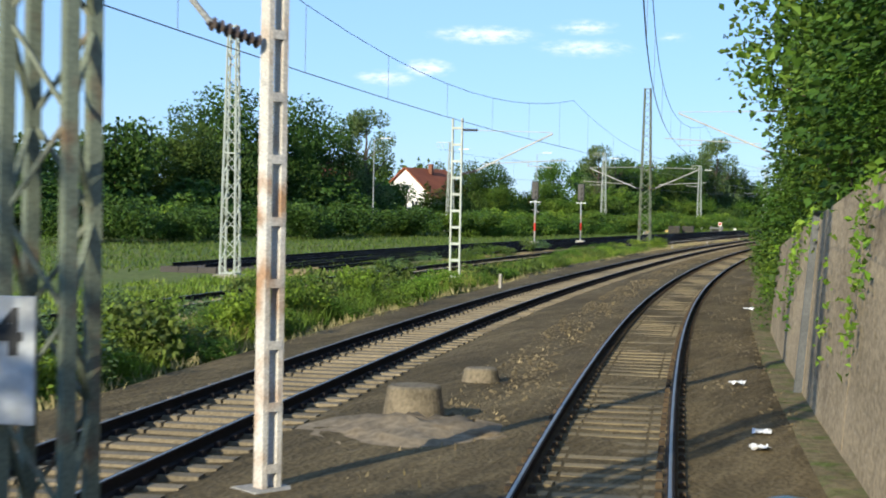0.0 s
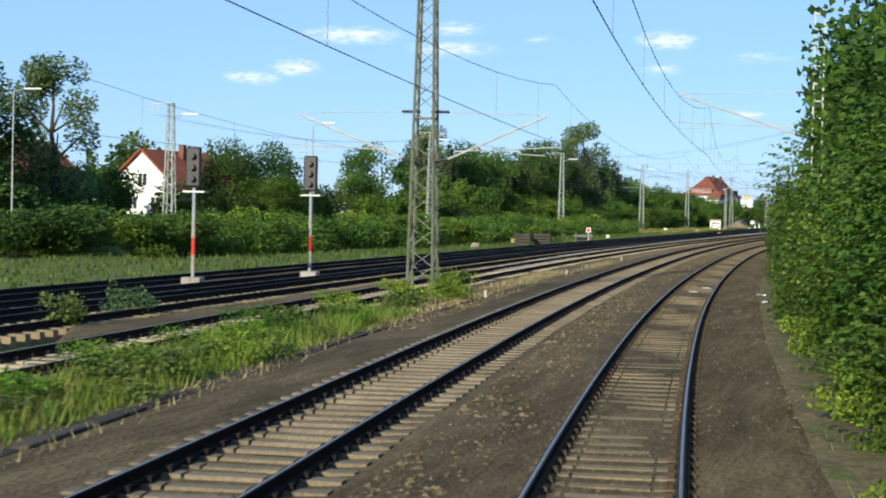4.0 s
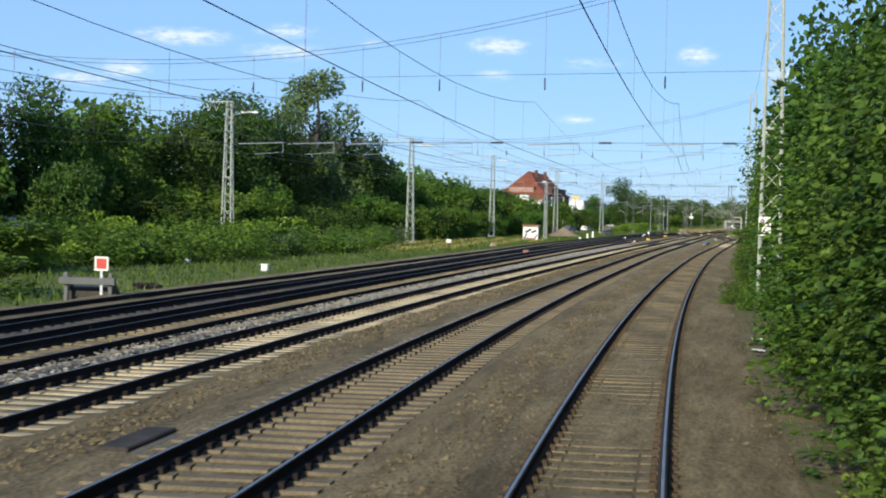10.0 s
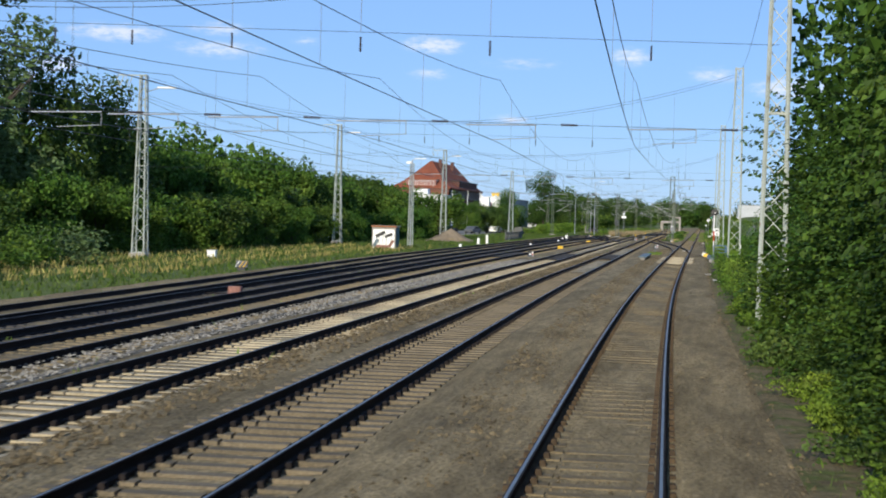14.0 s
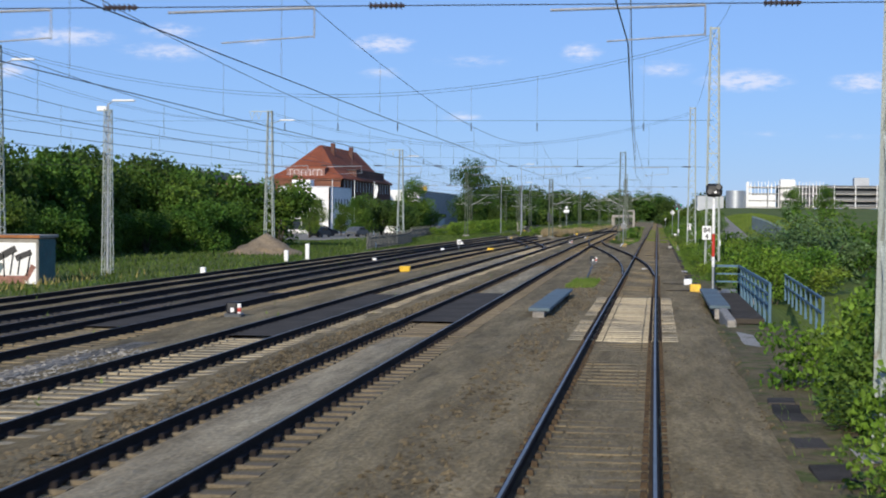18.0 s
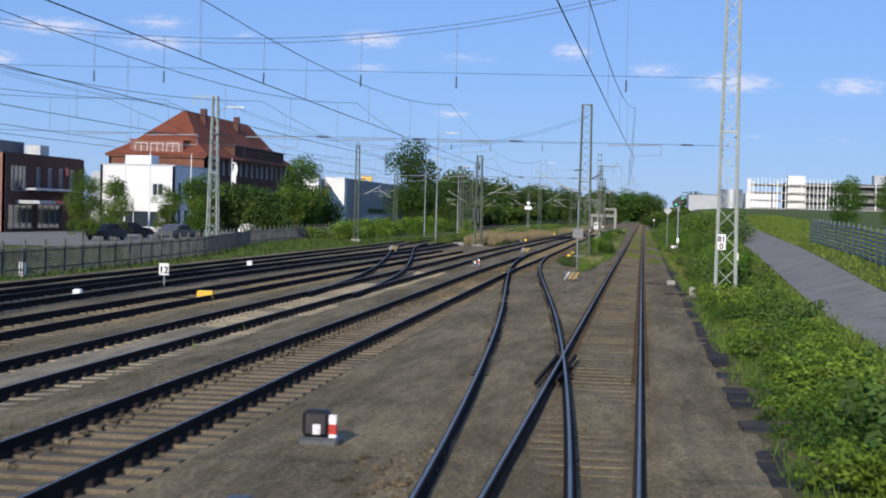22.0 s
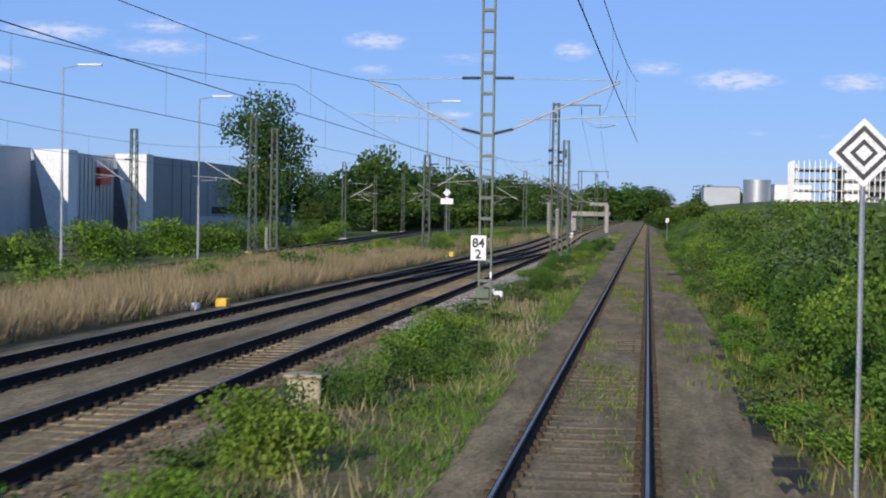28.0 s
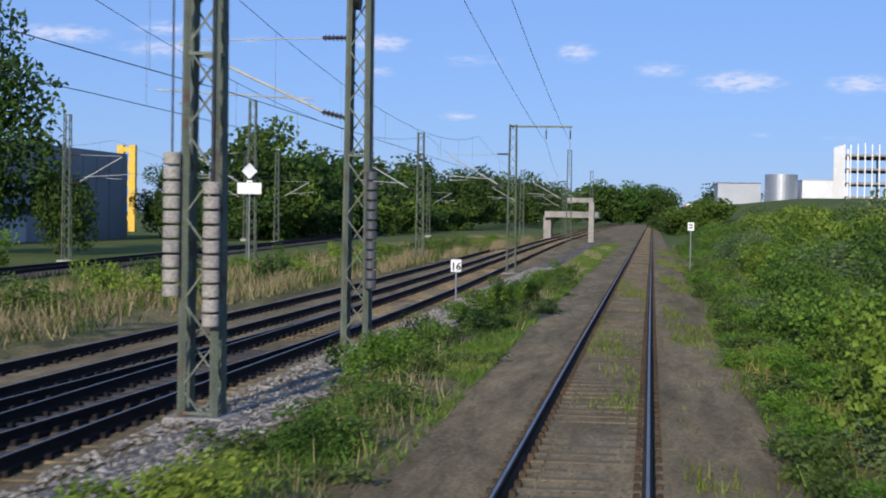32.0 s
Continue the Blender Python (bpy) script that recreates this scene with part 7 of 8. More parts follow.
def yard_front():
    """Car park, fence, cars and flagpoles before the factory."""
    v = [(-62, 150, -0.39), (-36, 150, -0.39), (-36, 215, -0.39), (-52, 240, -0.39), (-62, 215, -0.39)]
    bm = B()
    bm.faces.new([bm.verts.new(p) for p in v])
    ob = part("pavement", bm, M_ASPHALT)
    tagged(ob, "grey asphalt forecourt of the factory", "pavement", kind="structure")
    f = thing("fence", 0, 0, 0, 0, "grey slatted metal fence along the yard", "fence")
    P = [(-24.8, 100), (-25.3, 120), (-27.0, 140), (-32.0, 172), (-34.0, 200), (-36, 250), (-38, 300)]
    bm = B()
    for (xa, ya), (xb, yb) in zip(P[:-1], P[1:]):
        n = int(math.hypot(xb - xa, yb - ya) / 2.5)
        for k in range(n):
            u, w = k / n, (k + 1) / n
            a = Vector((xa + (xb - xa) * u, ya + (yb - ya) * u, -0.42))
            b = Vector((xa + (xb - xa) * w, ya + (yb - ya) * w, -0.42))
            part("post", box(B(), a.x, a.y, -0.45, 0.09, 0.09, 1.55), M_FENCE, f)
            for j in range(9):
                c = a.lerp(b, (j + 0.5) / 9)
                bar(bm, c + Vector((0, 0, 0.08)), c + Vector((0, 0, 1.2)), 0.03, 0.1)
            for z in (0.3, 1.05):
                bar(bm, a + Vector((0, 0, z)), b + Vector((0, 0, z)), 0.03, 0.05)
    part("slat", bm, M_FENCE, f)["kind"] = "stuff"
    for x, y, h, flag in ((-46.5, 190, 8.2, 0), (-44.6, 197.5, 8.3, 0), (-44.2, 212, 8.4, 1), (-52.3, 200, 7.5, 0)):
        p = thing("flagpole", x, y, -0.4, 0, "white flagpole before the factory", "flagpole", "flagpoles")
        part("pole", rod(B(), (0, 0, 0), (0, 0, h), 0.09, 0.05, 10), M_WHITE_PAINT, p)
        part("cap", rod(B(), (0, 0, h), (0, 0, h + 0.12), 0.09, 0.02, 10), M_GALV, p)
        if flag:
            n = 8
            v = [(0.06 + 0.5 * (i / n) + 0.12 * math.sin(j), 0.12 * math.sin(i * 1.3 + j), h - 0.3 - j * 0.36 - 0.3 * i / n) for j in range(7) for i in range(n + 1)]
            fc = [(j * (n + 1) + i, j * (n + 1) + i + 1, (j + 1) * (n + 1) + i + 1, (j + 1) * (n + 1) + i) for j in range(6) for i in range(n)]
            sheet("flag", v, fc, M_WHITE_PAINT, p, True)
    for x, y, t, mat, lab in ((-44.5, 172, 80, M_BLACK, "black parked car on the forecourt"), (-41.0, 181, 75, M_DARKGREY, "dark grey parked car on the forecourt"), (-39.6, 203, 85, M_WHITE_PAINT, "white parked car beside the fence"), (-39.2, 210, 85, M_GALV, "silver parked car beside the fence"), (-47, 186, 20, M_BLACK, "black parked car near the annex")):
        car(x, y, t, mat, lab)


def car(x, y, turn, mat, label):
    c = thing("car", x, y, -0.38, turn, label, "car", "parked cars")
    prof = [(-2.1, 0.35), (-2.12, 0.75), (-1.95, 0.9), (-1.5, 0.95), (-0.9, 1.38), (0.5, 1.42), (1.15, 0.98), (1.95, 0.85), (2.12, 0.6), (2.1, 0.3)]
    bm = B()
    a = [bm.verts.new((p[0], -0.85, p[1])) for p in prof]
    b = [bm.verts.new((p[0], 0.85, p[1])) for p in prof]
    bm.faces.new(a)
    bm.faces.new(b[::-1])
    for i in range(len(prof)):
        j = (i + 1) % len(prof)
        bm.faces.new((a[i], b[i], b[j], a[j]))
    bmesh.ops.recalc_face_normals(bm, faces=bm.faces)
    part("body", bevelled(bm, 0.05), mat, c)
    for s in (-1, 1):
        bm = B()
        q = [bm.verts.new((p[0], s * 0.86, p[1])) for p in ((-1.35, 0.97), (-0.85, 1.3), (0.45, 1.34), (0.95, 0.99))]
        bm.faces.new(q if s < 0 else q[::-1])
        part("side_window", bm, M_GLASS, c)
        for wx in (-1.35, 1.3):
            part("wheel", bevelled(rod(B(), (wx, s * 0.7, 0.31), (wx, s * 0.9, 0.31), 0.31, seg=16), 0.03), M_BLACK, c)
    for s in (-1, 1):
        part("headlight", bevelled(box(B(), 2.06, s * 0.6, 0.6, 0.1, 0.35, 0.14), 0.02), M_WHITE_PAINT, c)


yard_front()

# ---------------------------------------------------------------- the bridge and the trackside things


def bridge():
    b = thing("railway_bridge", 0, 0, 0, 0, "small steel and concrete railway bridge with blue railing", "bridge", kind="structure")
    for x, y0, y1 in ((-2.5, 5.4, 17.8), (2.72, 8.2, 19.8)):
        bm = box(B(), x, (y0 + y1) / 2, 0.0, 0.62, y1 - y0, 0.1)
        part("cover_plate", bevelled(bm, 0.02), M_BLUEGREY, b, "blue-grey sheet-metal cover plate")
        part("girder_edge", box(B(), x, (y0 + y1) / 2, -0.3, 0.3, y1 - y0 - 0.4, 0.3), M_DARKGREY, b)
        part("end_block", bevelled(box(B(), x, y0 - 0.12, -0.3, 0.34, 0.3, 0.3), 0.02), M_CONCRETE, b)
    part("walkway", bevelled(box(B(), 3.45, 13.5, -0.28, 0.85, 15.6, 0.16), 0.02), M_DECK, b, "dark grey walkway beside the track")
    part("kerb", bevelled(box(B(), 2.8, 5.1, -0.4, 0.24, 5.6, 0.44), 0.03), M_CONCRETE, b)
    part("coping_slab", bevelled(box(B(), 3.02, -1.0, -0.36, 0.42, 6.4, 0.2), 0.03), M_CONCRETE, b)
    part("abutment", bevelled(box(B(), 3.8, -2.0, -2.2, 1.1, 9.0, 1.9), 0.04), M_CONCRETE, b)
    part("abutment", bevelled(box(B(), 3.9, 24.5, -2.2, 1.4, 6.5, 1.95), 0.04), M_CONCRETE, b)
    for y0, y1, x0, x1 in ((4.9, 22.0, 3.95, 3.95), (22.0, 22.0, 3.95, 3.0)):
        n = 9 if y1 > y0 else 2
        for k in range(n):
            u = k / (n - 1)
            part("railing_post", bevelled(box(B(), x0 + (x1 - x0) * u, y0 + (y1 - y0) * u, -0.3, 0.09, 0.09, 1.2), 0.01), M_BLUE, b)
        for z in (0.28, 0.58, 0.88):
            bm = B()
            bar(bm, (x0, y0, z), (x1, y1, z), 0.07, 0.09 if z > 0.8 else 0.06)
            part("railing_bar", bm, M_BLUE, b)
        if y1 > y0:
            for k in range(n - 1):
                bm = B()
                s = (y1 - y0) / (n - 1)
                bar(bm, (x0, y0 + k * s, -0.1), (x0, y0 + (k + 1) * s, 0.55), 0.045)
                part("railing_brace", bm, M_BLUE, b)
    part("sign_plate", bevelled(box(B(), 4.02, 10.5, 0.05, 0.03, 1.8, 0.5), 0.01), M_WHITE_PAINT, b)
    # second railing across the road
    for k in range(9):
        part("railing_post", box(B(), 5.2 + 0.05 * k, 3.0 + 2.2 * k, -0.35, 0.07, 0.07, 1.0), M_BLUE, b)
    for z in (0.2, 0.6):
        bm = B()
        bar(bm, (5.2, 3.0, z), (5.6, 20.6, z), 0.06)
        part("railing_bar", bm, M_BLUE, b)
    # dark decks over the road under the other tracks
    for mid, s0, s1 in ((TRACK_1, 2, 18), (TRACK_2, -4, 16), (TRACK_3, -2, 16)):
        def offs(s, mid=mid):
            m = ease(s, mid)
            return np.stack([m + q for q in (-0.7, 0.7)]), np.stack([np.full_like(s, -0.11)] * 2)
        strip("steel_deck", offs, s0, s1, 1.0, M_DECK, b)


bridge()


def drain_edge():
    """Dark slabs of the cable trough along the right edge of the ballast, each a piece."""
    t = thing("cable_trough", 0, 0, 0, 0, "row of dark concrete cable trough lids beside the track", "cable trough", kind="structure")
    me = bpy.data.meshes.new("lid")
    bm = bevelled(box(B(), 0, 0, -0.06, 0.42, 0.96, 0.08), 0.012)
    bm.to_mesh(me)
    bm.free()
    me.materials.append(M_TROUGH)
    r = random.Random(5)
    for s0, s1, d in ((28, 205, 2.36), (-22, -14, 2.72)):
        s = s0
        while s < s1:
            x, y = line(s, d + r.uniform(-0.03, 0.03))
            o = new("lid", me)
            o.parent = t
            o.matrix_basis = pose(float(x), float(y), -0.14 + r.uniform(-0.03, 0.01), r.uniform(-2, 2), r.uniform(-3, 3), turn_at(s) + r.uniform(-3, 3))
            s += 1.0 if r.random() < 0.72 else 2.6


drain_edge()


def old_edge():
    """Dark half-buried beams along the far edge of the ballast at the start."""
    t = thing("edge_beams", 0, 0, 0, 0, "row of dark half-buried beams edging the ballast", "edging", kind="structure")
    bm = bevelled(box(B(), 0, 0, -0.06, 0.22, 1.9, 0.12), 0.015)
    me = bpy.data.meshes.new("beam")
    bm.to_mesh(me)
    bm.free()
    me.materials.append(M_TROUGH)
    r = random.Random(15)
    for s in np.arange(-300, -212, 2.0):
        if r.random() < 0.88:
            o = new("beam", me)
            o.parent = t
            x, y = line(s, float(np.interp(s, [-300, -290, -277, -247, -235, -220, -212], [-7.1, -6.95, -6.7, -6.5, -6.2, -6.12, -6.15])))
            o.matrix_basis = pose(float(x), float(y), -0.175 + r.uniform(-0.03, 0.01), 0, r.uniform(-3, 3), turn_at(s) + r.uniform(-1, 1))


old_edge()


def light_signal(x, y, h, label, tilted=False, lit=False, turn=0.0, z=-0.3):
    """A post with red and white sleeve and a black signal head with hooded lamps."""
    s = thing("railway_signal", x, y, z, turn, label, "railway signal", "railway signals")
    part("footing", bevelled(box(B(), 0, 0, -0.15, 0.5, 0.5, 0.4), 0.03), M_CONCRETE, s)
    part("post", rod(B(), (0, 0, 0.2), (0, 0, h), 0.05, seg=10), M_GALV, s)
    if not tilted:
        for z0, z1, mat in ((1.18, 1.55, M_WHITE_PAINT), (1.56, 2.42, M_RED), (2.43, h - 0.1, M_WHITE_PAINT)):
            part("sleeve", rod(B(), (0, 0, z0), (0, 0, z1), 0.058, seg=12), mat, s)
        head = part("signal_head", bevelled(box(B(), 0, -0.08, h - 0.05, 0.62, 0.16, 0.5), 0.1), M_BLACK, s)
        lamps = [(-0.16, h + 0.12), (0.16, h + 0.3), (0.05, h + 0.08)]
        for lx, lz in lamps[:2]:
            part("hood", rod(B(), (lx, -0.16, lz), (lx, -0.34, lz + 0.02), 0.09, 0.1, 12), M_BLACK, head)
        part("white_lamp", rod(B(), (0.05, -0.165, h + 0.12), (0.05, -0.18, h + 0.12), 0.05, seg=12), M_WHITE_PAINT, head)
    else:
        bm = B()
        ring = [(-0.5, -0.16), (-0.3, -0.3), (0.02, -0.27), (0.5, 0.2), (0.52, 0.42), (0.3, 0.55), (0.0, 0.52), (-0.5, 0.12)]
        a = [bm.verts.new((p[0], -0.12, h + 0.25 + p[1])) for p in ring]
        b = [bm.verts.new((p[0], 0.06, h + 0.25 + p[1])) for p in ring]
        bm.faces.new(a)
        bm.faces.new(b[::-1])
        for i in range(8):
            bm.faces.new((a[i], b[i], b[(i + 1) % 8], a[(i + 1) % 8]))
        bmesh.ops.recalc_face_normals(bm, faces=bm.faces)
        head = part("signal_head", bm, M_BLACK, s)
        for lx, lz in ((-0.2, h + 0.12), (0.3, h + 0.62)):
            bm = rod(B(), (lx, -0.12, lz), (lx, -0.36, lz + 0.01), 0.13, 0.14, 14)
            part("hood", bm, M_BLACK, head)
            part("green_lamp", rod(B(), (lx, -0.365, lz), (lx, -0.38, lz), 0.065, seg=14), M_GREEN_LAMP if lit else M_GLASS, head, "glowing green lamp")
        for sx in (-0.08, 0.08):
            part("bracket", box(B(), sx, 0.02, h - 0.4, 0.03, 0.03, 0.6), M_GALV, s)
        part("switch_box", bevelled(box(B(), 0.02, -0.14, 1.05, 0.22, 0.16, 0.4), 0.02), M_WHITE_PAINT, s)
    return s


light_signal(2.93, 20.8, 3.86, "black signal head on a red and white banded post")
light_signal(3.55, 172.5, 4.05, "slanted distant signal showing two green lights", True, True)


def block_signal(x, y, h, label):
    s = thing("railway_signal", x, y, -0.4, turn_at(y), label, "railway signal", "railway signals")
    part("footing", bevelled(box(B(), 0, 0, 0, 0.7, 0.6, 0.5), 0.04), M_CONCRETE, s)
    part("post", rod(B(), (0, 0, 0.5), (0, 0, h), 0.07, seg=10), M_GALV, s)
    for k, m in enumerate((M_CONCRETE, M_RED, M_CONCRETE)):
        part("sleeve", rod(B(), (0, 0, 0.7 + 0.6 * k), (0, 0, 1.3 + 0.6 * k), 0.075, seg=12), m, s)
    hd = part("signal_head", bevelled(box(B(), 0, -0.1, h - 0.9, 0.55, 0.2, 1.4), 0.05), M_BLACK, s)
    for z in (h - 0.6, h - 0.2, h + 0.2):
        part("hood", rod(B(), (0, -0.2, z), (0, -0.38, z), 0.1, 0.11, 12), M_BLACK, hd)
    part("platform", box(B(), 0, 0.2, h - 1.1, 0.8, 0.6, 0.06), M_GALV, s)


block_signal(-7.4, -246.0, 4.6, "yard signal on a red and white post with concrete foot")
block_signal(-6.15, -238.2, 4.6, "signal with red and white post beside the track")


def dwarf_signal(x, y, label, turn=0.0, z=-0.2):
    s = thing("dwarf_signal", x, y, z, turn, label, "dwarf signal", "dwarf signals")
    part("footing", bevelled(box(B(), -0.05, 0.05, -0.05, 0.5, 0.4, 0.18), 0.03), M_DARKGREY, s)
    part("case", bevelled(box(B(), -0.1, 0.05, 0.12, 0.34, 0.2, 0.34), 0.05), M_BLACK, s)
    part("white_plate", bevelled(box(B(), -0.08, -0.06, 0.16, 0.1, 0.02, 0.13), 0.008), M_WHITE_PAINT, s)
    for k, m in enumerate((M_RED, M_WHITE_PAINT, M_RED)):
        part("marker_band", bevelled(box(B(), 0.12, -0.04, 0.05 + 0.12 * k, 0.1, 0.06, 0.12), 0.008), (M_WHITE_PAINT, M_RED, M_WHITE_PAINT)[k], s)


dwarf_signal(-3.05, 60.0, "dwarf signal with a red and white marker on the ballast")
dwarf_signal(-10.85, 3.3, "dwarf signal between the yard tracks")
dwarf_signal(-4.7, 222.0, "dwarf signal with white plates in the weeds", z=-0.3)
dwarf_signal(-8.1, 126.5, "dwarf signal with a dark case between the lines", z=-0.15)


def pole_sign(x, y, h, label, kind, turn=0.0, z=-0.35):
    s = thing("track_sign", x, y, z, turn, label, "railway sign", "railway signs")
    part("post", rod(B(), (0, 0, 0), (0, 0, h), 0.03, seg=8), M_GALV, s)
    if kind == "cross":
        pl = part("plate", bevelled(box(B(), 0, -0.04, h - 0.14, 0.44, 0.02, 0.6), 0.01), M_WHITE_PAINT, s)
        for q in (1, -1):
            bm = B()
            bar(bm, (-0.17 * q, -0.056, h - 0.09), (0.17 * q, -0.056, h + 0.41), 0.085, 0.012)
            part("black_stroke", bm, M_BLACK, pl)
        bm = B()
        for sx in (-0.205, 0.205):
            box(bm, sx, -0.056, h - 0.14, 0.03, 0.012, 0.6)
        for sz in (h - 0.14, h + 0.43):
            box(bm, 0, -0.0565, sz, 0.44, 0.012, 0.03)
        part("black_border", bm, M_BLACK, pl)
    elif kind == "diamond":
        for i, (q, m) in enumerate(((0.5, M_WHITE_PAINT), (0.4, M_BLACK), (0.31, M_WHITE_PAINT), (0.2, M_BLACK), (0.12, M_WHITE_PAINT))):
            mm = Matrix.Translation((0, -0.04 - 0.006 * i, h)) @ Matrix.Rotation(radians(45), 4, "Y")
            part("plate", box(B(), 0, 0, -q / 2, q, 0.008, q, mm), m, s)
    elif kind == "back":
        part("plate", bevelled(box(B(), -0.1, -0.05, 1.75, 0.34, 0.02, 0.5), 0.01), M_SIGNBACK, s)
        part("plate", bevelled(box(B(), 0.17, -0.07, 1.75, 0.24, 0.02, 0.5), 0.01), M_SIGNBACK, s)
        part("foot", bevelled(box(B(), 0, 0, -0.06, 0.45, 0.4, 0.12), 0.02), M_CONCRETE, s)
    elif kind == "plate":
        pl = part("plate", bevelled(box(B(), 0, -0.04, h - 0.1, 0.32, 0.02, 0.42), 0.01), M_WHITE_PAINT, s)
        bm = B()
        for k in range(2):
            box(bm, 0, -0.056, h + 0.02 + 0.14 * k, 0.16, 0.01, 0.06)
        part("dark_bar", bm, M_BLACK, pl)
    else:
        pl = part("plate", bevelled(box(B(), 0, -0.04, h - 0.1, 0.36, 0.02, 0.42), 0.01), M_WHITE_PAINT, s)
        words(pl, kind, 0, -0.056, h - 0.03, 0.34)
    return s


pole_sign(3.1, 165.4, 0.3, "white sign with a black cross below the signal", "cross", z=-0.1)
pole_sign(-15.0, 203.5, 0.5, "white sign with a black cross between the tracks", "cross")
pole_sign(2.86, 183.5, 3.75, "white diamond sign with nested frames on a post", "diamond")
pole_sign(-2.66, 125.5, 3.7, "two grey sign backs on a tall steel post", "back", z=-0.2)
pole_sign(-5.85, 304.5, 1.25, "white sixteen board on a post by the line", "16")
pole_sign(-16.0, 95.6, 0.7, "white twelve board between the yard tracks", "12")
pole_sign(2.62, 332, 2.5, "white board on a post on the bank", "plate", z=-0.3)
s = pole_sign(-20.2, 332.5, 4.4, "white board and blue diamond on the far mast", "plate")
mm = Matrix.Translation((0, -0.05, 5.2)) @ Matrix.Rotation(radians(45), 4, "Y")
part("diamond_plate", box(B(), 0, 0, -0.3, 0.6, 0.01, 0.6, mm), M_GALV, s)
part("wide_plate", bevelled(box(B(), 0, -0.06, 4.0, 1.3, 0.02, 0.6), 0.01), M_WHITE_PAINT, s)


def point_motor(x, y, label, mat, turn=0.0, w=0.5, d=0.3, h=0.28, z=-0.2):
    s = thing("point_motor", x, y, z, turn, label, "point machine", "point machines")
    part("case", bevelled(box(B(), 0, 0, 0.04, w, d, h), 0.03), mat, s)
    part("base", box(B(), 0, 0, -0.02, w + 0.1, d + 0.08, 0.06), M_DARKGREY, s)
    part("rod", rod(B(), (-w / 2, 0, 0.08), (-w / 2 - 0.9, 0, 0.08), 0.018, seg=6), M_RAIL, s)


point_motor(2.32, 22.5, "yellow point machine case beside the rail", M_YELLOW, 0, 0.42, 0.5, 0.3)
point_motor(2.15, 28.9, "white point machine case beside the rail", M_WHITE_PAINT, 0, 0.34, 0.45, 0.26)
point_motor(-11.95, 40.6, "yellow point machine in the yard", M_YELLOW, 20)
point_motor(-12.6, 88.8, "yellow point machine in the yard", M_YELLOW, 10)
point_motor(-11.9, 40.0, "yellow point machine in the yard", M_YELLOW, 20)
point_motor(2.02, 110.6, "grey and rusty box on the ballast edge", M_CONCRETE, 5, 0.36, 0.28, 0.2)
point_motor(-12.25, 235.0, "orange point marker in the dry grass", M_YELLOW, 0, 0.5, 0.2, 0.3, -0.3)
point_motor(-4.39, 153.6, "small yellow point machine beside the mast", M_YELLOW, 0, 0.24, 0.2, 0.18)
point_motor(-4.39, 160.8, "small yellow point machine with rod", M_YELLOW, 0, 0.24, 0.2, 0.18)
point_motor(-3.9, 250.7, "orange marker block in the grass", M_YELLOW, 12, 0.42, 0.3, 0.24, -0.1)
point_motor(-11.8, 268.5, "yellow marker block at the mast foot", M_YELLOW, 0, 0.3, 0.24, 0.3, -0.1)
point_motor(-11.8, 212.9, "yellow and grey point machine beside the rail", M_YELLOW, 0, 0.34, 0.4, 0.26)
point_motor(-12.3, 211.2, "white and rusty point machine case beside the rail", M_WHITE_PAINT, 0, 0.5, 0.4, 0.2)
point_motor(-24.5, 266, "yellow marker block beside the outer track", M_YELLOW, 0, 0.36, 0.3, 0.3, -0.25)
point_motor(-4.15, 219.0, "small white and red box behind the mast", M_WHITE_PAINT, 0, 0.3, 0.25, 0.3, -0.15)
point_motor(2.7, 245.6, "pale concrete marker stone beside the ballast", M_CONCRETE, 0, 0.2, 0.18, 0.4, -0.18)
point_motor(-13.6, -65.4, "small reddish box between the yard tracks", M_BRICK_PINK, 0, 0.45, 0.3, 0.3)
point_motor(2.62, 99.9, "pale concrete marker beside the slabs", M_CONCRETE, 0, 0.25, 0.2, 0.32, -0.12)


def striped_marker(x, y):
    s = thing("buffer_marker", x, y, -0.15, 0, "slanted yellow and white striped marker block", "marker")
    part("block", bevelled(box(B(), 0, 0, 0.06, 0.6, 0.12, 0.36, Matrix.Rotation(radians(-20), 4, "X")), 0.02), M_DARKGREY, s)
    for k in range(3):
        bm = B()
        bar(bm, (-0.3 + 0.2 * k, -0.075 + 0.02, 0.09), (-0.1 + 0.2 * k, -0.075 + 0.13, 0.4), 0.06 if k == 0 else 0.12, 0.02)
        part("stripe", bm, (M_WHITE_PAINT, M_YELLOW, M_YELLOW)[k], s)
    part("foot", box(B(), 0, 0.02, -0.08, 0.4, 0.2, 0.14), M_BLACK, s)


striped_marker(-2.3, 111.0)
striped_marker(-16.9, 153.5)
striped_marker(-7.9, 159.5)
striped_marker(-15.0, -185)
striped_marker(-20.3, -42)


def cabinet(x, y, w, d, h, label, mat, turn=0.0, z=-0.42):
    s = thing("relay_cabinet", x, y, z, turn, label, "cabinet", "trackside cabinets")
    part("body", bevelled(box(B(), 0, 0, 0.05, w, d, h), 0.02), mat, s)
    part("lid", bevelled(box(B(), 0, 0, h + 0.05, w + 0.08, d + 0.08, 0.06), 0.02), mat, s)
    part("plinth", box(B(), 0, 0, -0.15, w + 0.05, d + 0.05, 0.2), M_CONCRETE, s)
    return s


